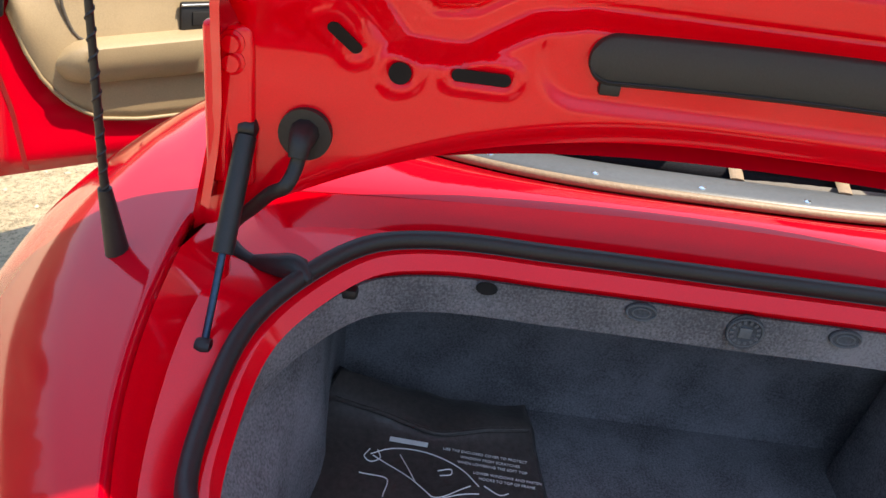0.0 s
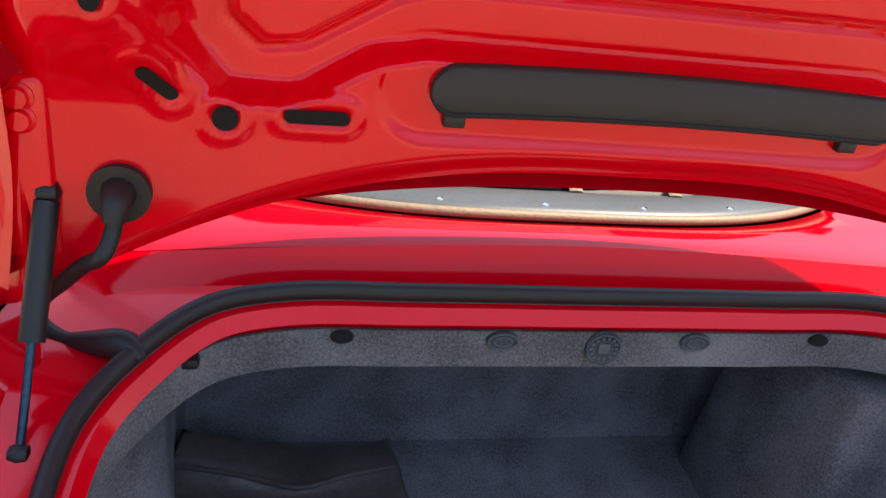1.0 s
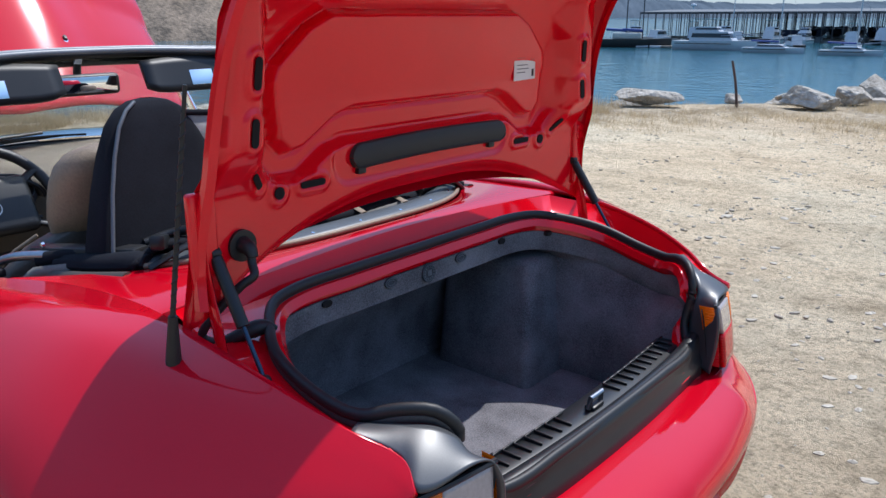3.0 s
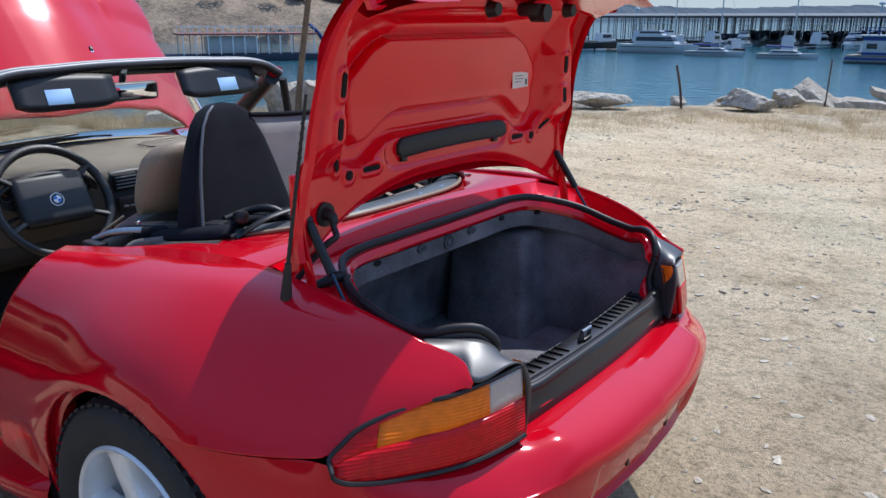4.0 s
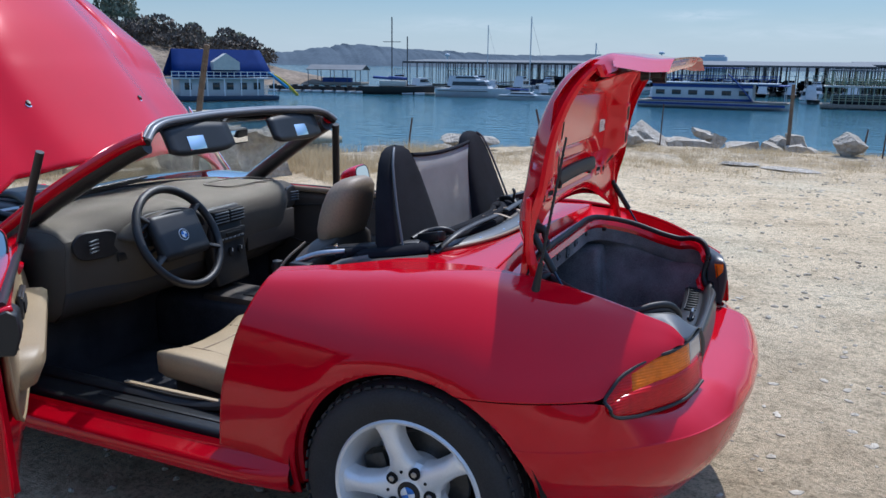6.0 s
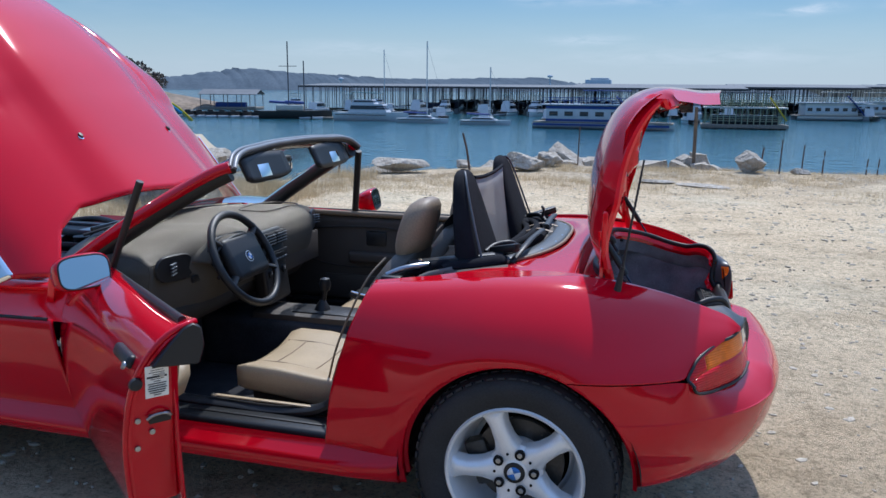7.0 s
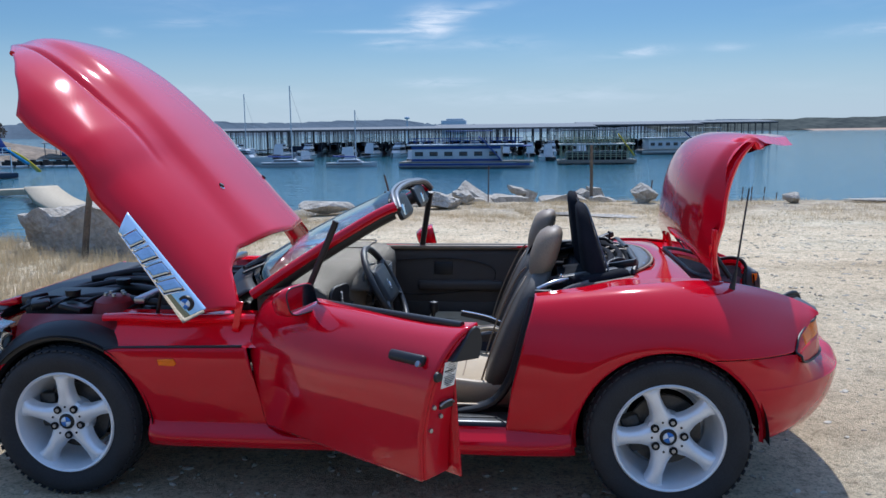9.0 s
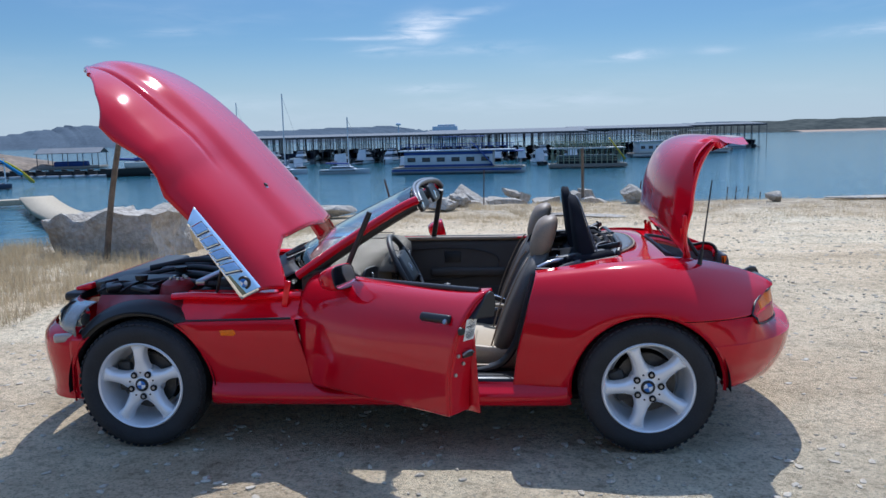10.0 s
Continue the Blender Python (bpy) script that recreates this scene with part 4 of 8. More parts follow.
def panel_x(pt):
    """How far back the pressing stands at points (y, z)."""
    y, z = pt[..., 0], pt[..., 1]
    dp, dc = poly_signed(pt, panel), poly_signed(pt, channel)
    foot = 1.012 - 0.19 * np.clip(np.abs(y) / 0.55 - 0.10, 0, 1) ** 2.2
    hw = np.interp(z, LID_Z, LID_HALF) - 0.006
    x = 0.198 - 0.026 * smooth_step(-0.012, 0.010, -dc) + 0.024 * smooth_step(-0.010, 0.006, -dp)
    x = x + 0.048 * smooth_step(0.405, 0.465, np.abs(y)) * smooth_step(1.06, 1.15, z)
    x = x - 0.010 * np.exp(-((dp - 0.003) / 0.005) ** 2)
    x = x - 0.006 * smooth_step(0.052, 0.036, seg_dist(pt, (-0.220, 1.088), (0.220, 1.088)))
    for (y0, z0), (y1, z1), r in slots:
        for sg in (-1, 1):
            d = seg_dist(pt, (sg * y0, z0), (sg * y1, z1))
            x = x + 0.0055 * smooth_step(r + 0.016, r + 0.008, d) - 0.004 * smooth_step(r + 0.006, r, d)
    rim = np.minimum(hw - np.abs(y), z - foot)
    x = x - 0.018 * smooth_step(0.030, 0.0, rim)
    x = x + 0.018 * np.clip((np.abs(y) - 0.30) / 0.25, 0, 1) ** 2 * np.clip((1.45 - z) / 0.3, 0, 1)
    return x + np.interp(z, (0.9, 1.05, 1.2, 1.36, 1.40, 1.445), (0.0, 0.0, 0.008, 0.028, 0.050, 0.115))


def on_panel(y, z):
    return float(panel_x(np.array([[y, z]]))[0])


X = panel_x(pt)
lid_lo = lid_c[np.argmin(lid_c[:10, 0]):]
X = np.maximum(X, np.interp(Zv, lid_lo[:24, 2], lid_lo[:24, 0]) + 0.085 * np.abs(Y) ** 2.3 + 0.008)
verts = np.stack([X, Yv, Zv], -1).reshape(-1, 3)
faces = grid_faces(ny, nz)
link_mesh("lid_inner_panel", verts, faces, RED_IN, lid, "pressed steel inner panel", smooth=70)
for (y0, z0), (y1, z1), r in slots:
    for sg in (-1, 1):
        L_, ang = math.hypot(y1 - y0, z1 - z0), math.atan2(z1 - z0, sg * (y1 - y0))
        yc, zc = sg * (y0 + y1) / 2, (z0 + z1) / 2
        h = 0.006
        nv = Vector((1.0, -(on_panel(yc + h, zc) - on_panel(yc - h, zc)) / (2 * h), -(on_panel(yc, zc + h) - on_panel(yc, zc - h)) / (2 * h))).normalized()
        along = Vector((0, math.cos(ang), math.sin(ang)))
        along = (along - nv * (along @ nv)).normalized()
        across = nv.cross(along)
        m = Matrix.Translation(Vector((on_panel(yc, zc), yc, zc)) + nv * 0.0025) @ Matrix((along, across, nv)).transposed().to_4x4()
        # a flat near-black plate on the panel paints the slot's dark depth
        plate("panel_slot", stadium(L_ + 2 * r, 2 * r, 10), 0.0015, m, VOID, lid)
# ducktail underside
rows = [[(np.interp(t, (0, 0.25, 0.6, 1), (0.315, 0.36, 0.45, 0.547)) - (0.05 * v * v) * t, v * np.interp(t, (0, 0.5, 1), (0.505, 0.47, 0.40)), np.interp(t, (0, 0.25, 0.6, 1), (1.442, 1.405, 1.430, 1.452)) - 0.02 * abs(v) ** 3) for v in np.linspace(-1, 1, 31)] for t in np.linspace(0, 1, 12)]
sheet("ducktail_underside", rows, RED_IN, lid, smooth=50)
for sgn in (-1, 1):
    rows = []
    for c in lid_c:
        o = lid_outer(c, sgn)
        if o[0] < 0.40:
            rows.append([o, (o[0] + 0.012, o[1] - sgn * 0.001, o[2]), (max(o[0] + 0.02, 0.20 + 0.3 * max(0.0, o[2] - 1.36)), o[1] - sgn * 0.012, o[2])])
    sheet("lid_edge", rows, RED_IN, lid)
# black pad with two clips
PADM = mat("charcoal_vinyl", (0.030, 0.031, 0.031), rough=0.6, bump=0.2, scale=400, vary=0.1)
rows = []
for t in np.sin(np.linspace(-math.pi / 2, math.pi / 2, 60)):
    half_h = 0.0235 * (1 - max(0.0, (abs(t) - 0.90) / 0.10) ** 2) ** 0.5 + 0.0005
    yc, zc = 0.016 + 0.236 * t, 1.090 + 0.006 * (1 - t * t)
    px = on_panel(yc, 1.088)
    rows.append([(px + d, yc, zc + half_h * q) for q, d in ((-1, 0.0), (-0.98, 0.008), (-0.85, 0.0105), (0, 0.0115), (0.85, 0.0105), (0.98, 0.008), (1, 0.0))])
sheet("lid_pad", rows, PADM, lid, "charcoal vinyl pad", smooth=50)
tube("pad_stitch", [(r[2][0] + 0.001, r[2][1], r[2][2] + 0.001) for r in rows[2:-2]], 0.0012, BLACK, lid, sides=6)
for y in (-0.196, 0.203):
    box("pad_clip", (0.012, 0.020, 0.012), (on_panel(y, 1.06) + 0.004, y, 1.064), BLACK, lid, bevel=0.002)
# sticker
sx = on_panel(0.315, 1.225)
plate("lid_sticker", [(0, 0), (0.082, 0.002), (0.082, 0.060), (0, 0.058)], 0.001, Matrix(((0, 0, 1, sx + 0.001), (1, 0, 0, 0.273), (0, 1, 0, 1.197), (0, 0, 0, 1))), WHITE, lid, "white paper sticker with fine print")
for k, w in enumerate((0.034, 0.0, 0.040, 0.044, 0.030)):
    if w:
        box("print_bar", (0.0006, w, 0.0016), (sx + 0.0024, 0.284 + w / 2, 1.247 - 0.008 * k), INK, lid, bevel=0)
box("print_block", (0.0006, 0.008, 0.016), (sx + 0.0024, 0.345, 1.213), INK, lid, bevel=0)
tube("print_ring", [(sx + 0.0024, 0.343 + 0.006 * math.cos(t), 1.245 + 0.005 * math.sin(t)) for t in np.linspace(0, 6.283, 16, endpoint=False)], 0.0006, INK, lid, closed=True, sides=5, up=(1, 0, 0))
# latch and bump stops under the ducktail
box("lid_latch", (0.06, 0.055, 0.03), (0.425, 0.0, 1.405), BLACK, lid, bevel=0.01)
lathe("lock_barrel", [(0, -0.02), (0.02, -0.02), (0.02, 0.02), (0, 0.02)], BLACK, lid, m=pose(0.445, 0.0, 1.398, 0, 0, 90))
for y in (-0.17, 0.17):
    lathe("bump_stop", [(0, -0.012), (0.014, -0.012), (0.018, 0.012), (0, 0.012)], RUBBER, lid, m=pose(0.43, y, 1.405, 0, 30, 90))
# hinge arms, gas struts, cable
for sgn in (-1, 1):
    arm = curve3([(0.250, sgn * 0.548, 0.770), (0.235, sgn * 0.552, 0.87), (0.213, sgn * 0.550, 0.95), (0.206, sgn * 0.552, 1.02)], 16)
    tube("lid_hinge_arm", arm, 0.014, RED_IN, lid, flat=0.4, up=(0, 1, 0))
    hx = on_panel(sgn * 0.50, 1.0)
    box("hinge_plate", (0.016, 0.048, 0.16), (hx + 0.004, sgn * 0.550, 1.005), RED_IN, lid, bevel=0.006, seg=3)
    for hz in (1.068, 1.050):
        lathe("hinge_bolt", [(0, -0.007), (0.008, -0.007), (0.009, -0.002), (0.012, -0.001), (0.012, 0.003)], RED_IN, lid, m=pose(hx + 0.013, sgn * 0.545, hz, 0, 0, 90), sides=12)
    top, bot = Vector((0.215, sgn * 0.533, 0.985)), Vector((0.334, sgn * 0.542, 0.808))
    mid_ = bot.lerp(top, 0.42)
    strut = tube("gas_strut", [mid_, bot.lerp(top, 0.96)], 0.0102, BLACK, car, "black gas strut with a steel rod", sides=16)
    tube("strut_rod", [bot, mid_], 0.0038, BLUEPLATE, strut, sides=10)
    for p, r in ((bot, 0.010), (top, 0.011)):
        lathe("ball_joint", [(0, -r), (r * 0.8, -r * 0.7), (r, 0), (r * 0.8, r * 0.7), (0, r)], BLACK, strut, m=Matrix.Translation(p), sides=14)
gx = on_panel(-0.478, 0.985)
disc("cable_grommet", 0.026, (gx - 0.002, -0.478, 0.985), (1, 0, 0), RUBBER, lid, thick=0.010)
tube("grommet_nipple", curve3([(gx + 0.006, -0.478, 0.987), (gx + 0.024, -0.478, 0.983), (gx + 0.032, -0.479, 0.970)], 8), np.linspace(0.015, 0.009, 8), RUBBER, lid)
tube("lid_cable", curve3([(gx + 0.026, -0.478, 0.978), (gx + 0.030, -0.480, 0.962), (0.250, -0.487, 0.945), (0.240, -0.502, 0.932), (0.222, -0.528, 0.902), (0.210, -0.551, 0.875), (0.200, -0.558, 0.850), (0.205, -0.545, 0.838), (0.216, -0.522, 0.836), (0.232, -0.497, 0.846), (0.240, -0.478, 0.852)], 50), 0.0072, RUBBER, car, "black rubber cable sleeve")
tube("cable_boot", curve3([(0.214, -0.526, 0.836), (0.230, -0.499, 0.845), (0.244, -0.474, 0.852), (0.262, -0.458, 0.850)], 12), np.array([0.008, 0.009, 0.010, 0.011, 0.012, 0.013, 0.014, 0.014, 0.013, 0.011, 0.008, 0.003]), RUBBER, car)
# aerial: a tapered rubber foot and a whip with a spiral wrap
foot, neck, tip_ = np.array((0.262, -0.649, 0.832)), np.array((0.278, -0.650, 0.932)), np.array((0.322, -0.624, 1.254))
tube("aerial_base", curve3([foot, (foot + neck) / 2, neck], 10), np.linspace(0.0135, 0.0065, 10), RUBBER, car)
whip = curve3([neck, neck * 0.6 + tip_ * 0.4, tip_], 90)
aerial = tube("aerial", whip, np.linspace(0.0040, 0.0030, 90), RUBBER, car, "black whip aerial with a spiral wrap")
wrap = [p + 0.0034 * np.array((math.cos(k * 0.62), math.sin(k * 0.62), 0)) for k, p in enumerate(curve3(whip[::10], 160))]
tube("aerial_wrap", wrap, 0.0014, RUBBER, aerial, sides=5)
# ---- bonnet, standing open ----
HOOD_B, HOOD_U, HOOD_N = np.array((-1.66, 0.0, 1.085)), np.array((-0.777, 0.0, 0.629)), np.array((0.629, 0.0, 0.777))


def hood_point(u, y, n):
    p = HOOD_B + HOOD_U * u + HOOD_N * n
    return (p[0], y, p[2])


hood_rows = []
G_F = (0, 0.12, 0.22, 0.32, 0.42, 0.52, 0.60, 0.70, 0.80, 0.88, 0.94, 0.98, 1.0)
G_V = (0, 0.005, 0.018, 0.05, 0.12, 0.215, 0.275, 0.36, 0.47, 0.585, 0.72, 0.86, 1.0)
for a in np.linspace(0, 1, 56):
    row = []
    for f in np.concatenate([np.linspace(-1, -0.8, 14)[:-1], np.linspace(-0.8, 0.8, 121), np.linspace(0.8, 1, 14)[1:]]):
        af = abs(f)
        u0 = float(np.interp(af, (0, 0.35, 0.60, 0.74, 0.86, 0.94, 1.0), (-0.01, 0.02, 0.05, 0.0, -0.15, -0.08, -0.02)))
        u1 = float(np.interp(af, (0, 0.3, 0.5, 0.65, 0.8, 0.9, 1.0), (1.575, 1.56, 1.51, 1.45, 1.34, 1.21, 1.03)))
        u = u0 + (u1 - u0) * a
        nc = float(herm((-0.2, 0.0, 0.233, 0.525, 0.80, 1.06, 1.30, 1.45, 1.575), (-0.12, -0.085, -0.055, -0.012, 0.028, 0.042, 0.004, -0.076, -0.222), u)[0])
        nl = float(np.interp(u, (-0.16, -0.02, 0.395, 0.571, 0.65, 0.75, 0.94, 1.1, 1.32, 1.575), (-0.44, -0.42, -0.29, -0.268, -0.215, -0.185, -0.214, -0.205, -0.22, -0.30)))
        hw = float(np.interp(u, (-0.2, 0.60, 0.75, 0.94, 1.06, 1.2, 1.36, 1.47, 1.575), (0.835, 0.835, 0.83, 0.805, 0.775, 0.72, 0.62, 0.51, 0.36)))
        g = float(herm(G_F, G_V, af)[0])
        bulge = 0.014 * float(smooth_step(0.48, 0.34, af)) * min(1.0, max(0.0, u / 0.5)) - 0.024 * math.exp(-(((af - 0.60) / 0.024) ** 2)) * min(1.0, max(0.0, (u - 0.50) / 0.60))
        row.append(hood_point(u, f * hw, nc - (nc - nl) * g + bulge))
    hood_rows.append(row)
hood = sheet("bonnet", hood_rows, RED, car, "open red clamshell bonnet", solid=0.012, offset=0.0, smooth=60)
# rolled front lip of the bonnet
tube("bonnet_lip", [hood_rows[-1][k] for k in range(14, 133, 4)], 0.012, RED, hood)
for jy, tw in ((-0.305, 9), (0.285, -8)):
    jet = min((p for r in hood_rows for p in r), key=lambda p: (p[0] + 1.950) ** 2 + (p[1] - jy) ** 2)
    # each washer jet is a low oval nozzle with a bright rim
    jq = Matrix.Translation(jet) @ Matrix(((0.777, 0, 0.629, 0), (0, 1, 0, 0), (-0.629, 0, 0.777, 0), (0, 0, 0, 1))) @ Matrix.Rotation(radians(tw), 4, "X") @ pose(0, 0, 0, -90, 0, 0) @ Matrix.Diagonal((1.35, 1, 0.85, 1))
    nozzle = lathe("washer_jet", [(0, -0.015), (0.008, -0.014), (0.011, -0.006), (0.012, 0.006)], BLACK, hood, m=jq, sides=16)
    lathe("jet_rim", [(0.0115, -0.005), (0.0145, -0.004), (0.0150, 0.006)], CHROME, nozzle, m=jq, sides=16)
# chrome gills with roundels
for sgn in (-1, 1):
    top, low_, end, tip = [Vector((x, sgn * y, z)) for x, y, z in ((-2.127, 0.843, 1.186), (-2.151, 0.846, 1.107), (-1.907, 0.848, 0.744), (-1.815, 0.848, 0.789))]
    def gp(a, b, out=0.0):
        p = (top.lerp(tip, a)).lerp(low_.lerp(end, a), b)
        return (p.x, p.y + sgn * (out + 0.034 * b - 0.014), p.z)
    rows = [[gp(a, b, 0.004 + 0.006 * (1 - (2 * b - 1) ** 2)) for b in np.linspace(0, 1, 8)] for a in np.linspace(0, 1, 30)]
    gill = sheet("side_gill", rows, CHROME, car, "chrome side gill with slots and a roundel", solid=0.006)
    for k in range(4):
        a0 = 0.05 + 0.165 * k
        # slots lie proud of the gill; tint and edge strip paint their recess
        rows = [[gp(a0 + da + 0.10 * (1 - b), b, 0.0105 + 0.014 * b) for b in np.linspace(0.13, 0.87, 6)] for da in np.linspace(0.0, 0.136, 4)]
        sheet("gill_slot", rows, GILLBLUE, gill, "raised slot panel, reflected sky in its blue tint", solid=0.001)
        rim = [rows[0][k] for k in range(6)] + [rows[k][5] for k in range(1, 4)] + [rows[3][k] for k in range(4, -1, -1)] + [rows[k][0] for k in (2, 1)]
        tube("slot_rim", rim, 0.0026, CHROME, gill, closed=True, sides=8)
        rows = [[gp(a0 + da + 0.10 * (1 - b), b, 0.0128 + 0.014 * b) for b in np.linspace(0.15, 0.85, 4)] for da in (0.122, 0.132)]
        sheet("slot_shade", rows, VOID, gill, solid=0.001)
    c = Vector(gp(0.86, 0.46, 0.016))
    q = Matrix.Translation(c)
    lathe("roundel", [(0, 0), (0.032, 0), (0.034, sgn * -0.004), (0.034, sgn * -0.010)], BLACK, gill, m=q, sides=32)
    for k in range(4):
        a = np.linspace(k * math.pi / 2, (k + 1) * math.pi / 2, 8) + 0.9
        link_mesh("roundel_sector", [(c.x, c.y + sgn * 0.0015, c.z)] + [(c.x + 0.021 * math.cos(t), c.y + sgn * 0.0015, c.z + 0.021 * math.sin(t)) for t in a], [(0, i, i + 1) for i in range(1, 8)], (BLUEINK, WHITEPAINT)[k % 2], gill, solid=0.001)

# engine bay
bay = box("engine_cover", (0.80, 0.42, 0.10), (-2.25, 0.05, 0.735), BLACK, car, "black plastic engine covers", bevel=0.03, seg=3)
box("air_box", (0.34, 0.30, 0.14), (-2.62, -0.42, 0.70), BLACK, bay, bevel=0.03, seg=3)
box("battery_cover", (0.36, 0.26, 0.12), (-1.90, -0.46, 0.71), BLACK, bay, bevel=0.02, seg=3)
box("radiator_shroud", (0.16, 0.95, 0.06), (-2.80, 0, 0.735), BLACK, bay, bevel=0.02, seg=3)
box("fluid_bottle", (0.14, 0.16, 0.10), (-2.36, -0.52, 0.72), DULLRED, bay, bevel=0.03, seg=3)
for k, (y, z) in enumerate(((-0.25, 0.77), (-0.33, 0.745), (0.28, 0.76), (-0.10, 0.79), (-0.56, 0.755))):
    tube("hose", curve3([(-2.72, y, z - 0.02), (-2.45, y + 0.06, z + 0.02), (-2.15, y - 0.05, z + 0.015), (-1.80, y + 0.03, z)], 24), 0.016 + 0.004 * (k % 2), RUBBER, bay)
rng = random.Random(17)
for k in range(16):
    box("engine_lump", (rng.uniform(0.05, 0.13), rng.uniform(0.05, 0.10), rng.uniform(0.03, 0.07)), (-2.76 + 0.065 * k + rng.uniform(-0.02, 0.02), -0.56 + rng.uniform(-0.07, 0.10), 0.725 + rng.uniform(-0.02, 0.035)), (BLACK, GLOSSBLACK, RUBBER)[k % 3], bay, bevel=0.012, rot=(rng.uniform(-10, 10), rng.uniform(-12, 12), rng.uniform(-30, 30)))
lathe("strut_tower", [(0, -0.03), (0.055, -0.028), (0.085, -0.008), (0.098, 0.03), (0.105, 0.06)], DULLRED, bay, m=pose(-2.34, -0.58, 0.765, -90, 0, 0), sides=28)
for k in range(5):
    a_ = 2 * math.pi * k / 5
    lathe("tower_nut", [(0, -0.008), (0.009, -0.008), (0.010, 0.004)], STEEL, bay, m=pose(-2.34 + 0.04 * math.cos(a_), -0.58 + 0.04 * math.sin(a_), 0.800, -90, 0, 0), sides=6)
box("slam_panel", (0.10, 1.02, 0.035), (-2.90, 0, 0.735), RED_IN, bay, bevel=0.012, seg=3, rot=(0, -14, 0))
for y in (-0.42, -0.30, 0.30, 0.42):
    disc("panel_hole", 0.022, (-2.895, y, 0.748), (-0.25, 0, 1), VOID, bay)
box("strut_brace", (0.05, 1.30, 0.03), (-2.20, 0, 0.785), STEEL, bay, bevel=0.008)
for x, y in ((-2.45, -0.30), (-2.05, -0.22), (-2.55, -0.56)):
    lathe("filler_cap", [(0, -0.016), (0.030, -0.014), (0.034, 0.012), (0, 0.014)], BLACK, bay, m=pose(x, y, 0.80, 90, 0, 0), sides=20)
box("cover_rib", (0.55, 0.02, 0.012), (-2.25, -0.06, 0.792), GREYTRIM, bay, bevel=0.003)
box("cover_rib", (0.55, 0.02, 0.012), (-2.25, 0.14, 0.792), GREYTRIM, bay, bevel=0.003)
box("fuse_box", (0.20, 0.13, 0.09), (-2.02, -0.56, 0.755), BLACK, bay, bevel=0.012, seg=3)
for k in range(6):
    tube("wire", curve3([(-2.75 + 0.12 * k, -0.64, 0.74), (-2.68 + 0.12 * k, -0.55 + 0.02 * (k % 3), 0.775), (-2.58 + 0.12 * k, -0.46, 0.745)], 12), 0.006, RUBBER, bay, sides=6)
tube("bonnet_prop", [(-2.10, -0.70, 0.72), (-2.02, -0.76, 0.95)], 0.008, BLACK, car)

# ---- windscreen ----
HDR = curve3([(-1.085, -0.585, 1.165), (-1.105, -0.53, 1.200), (-1.135, -0.30, 1.222), (-1.145, 0.0, 1.228), (-1.135, 0.30, 1.222), (-1.105, 0.53, 1.200), (-1.085, 0.585, 1.165)], 40)
BASE = curve3([(-1.66, -0.675, 0.845), (-1.74, -0.52, 0.868), (-1.80, -0.25, 0.885), (-1.815, 0.0, 0.89), (-1.80, 0.25, 0.885), (-1.74, 0.52, 0.868), (-1.66, 0.675, 0.845)], 40)
rows = [[tuple(BASE[j] * (1 - k) + HDR[j] * k + np.array((-0.02, 0, 0.025)) * 4 * k * (1 - k) * 0.5) for j in range(40)] for k in np.linspace(0.02, 0.97, 10)]
screen = sheet("windscreen", rows, GLASS, car, "clear laminated windscreen", solid=0.004)
for o in (screen,):
    o.visible_shadow = False
tube("header_rail", HDR + (0.006, 0, 0), 0.016, BLACK, screen, flat=0.8)
tube("header_weatherstrip", HDR + (0.017, 0, 0.010), 0.009, HEADER, screen, "grey rubber header seal")
tube("header_weatherstrip", HDR + (-0.002, 0, 0.016), 0.007, HEADER, screen)
for sgn in (-1, 1):
    pil = curve3([(-1.68, sgn * 0.690, 0.825), (-1.50, sgn * 0.668, 0.945), (-1.30, sgn * 0.632, 1.070), (-1.13, sgn * 0.590, 1.165), (-1.09, sgn * 0.575, 1.18)], 20)
    tube("windscreen_pillar", pil, 0.030, RED, screen, flat=0.75)
    tube("pillar_trim", pil[:-1] + (0.020, -sgn * 0.026, -0.010), 0.034, BLACK, screen)
tube("wiper", curve3([(-1.80, -0.45, 0.895), (-1.76, -0.2, 0.905), (-1.79, 0.25, 0.91)], 14), 0.008, BLACK, car)
tube("wiper", curve3([(-1.78, -0.52, 0.885), (-1.70, -0.40, 0.915), (-1.70, 0.05, 0.935)], 14), 0.006, BLACK, car)
sheet("scuttle", [[tuple(b + np.array((dx, 0, dz))) for b in BASE] for dx, dz in ((0.0, -0.004), (-0.05, -0.012), (-0.10, -0.04), (-0.10, -0.10))], BLACK, car, "black plastic scuttle panel", solid=0.006)
# visors, mirror
for sgn in (-1, 1):
    vis = sheet("sun_visor", [[(-1.122 + 0.040 * k, sgn * (0.30 + 0.17 * w), 1.200 - 0.105 * k * (1 - 0.25 * w ** 4) + 0.010 * (1 - w * w)) for w in np.linspace(-1, 1, 10)] for k in np.linspace(0, 1, 6)], BLACK, screen, "black vinyl sun visor", solid=0.016)
    box("visor_mirror", (0.004, 0.085, 0.050), (-1.089, sgn * 0.33, 1.145), CHROME, screen, bevel=0.001, rot=(0, -21, 0))
mirror = box("rear_view_mirror", (0.035, 0.23, 0.065), (-1.20, -0.02, 1.135), BLACK, screen, bevel=0.014, seg=3)
tube("mirror_stem", [(-1.235, -0.02, 1.15), (-1.22, -0.02, 1.20)], 0.012, BLACK, screen)
box("mirror_glass", (0.003, 0.20, 0.048), (-1.181, -0.02, 1.135), CHROME, screen, bevel=0.001)

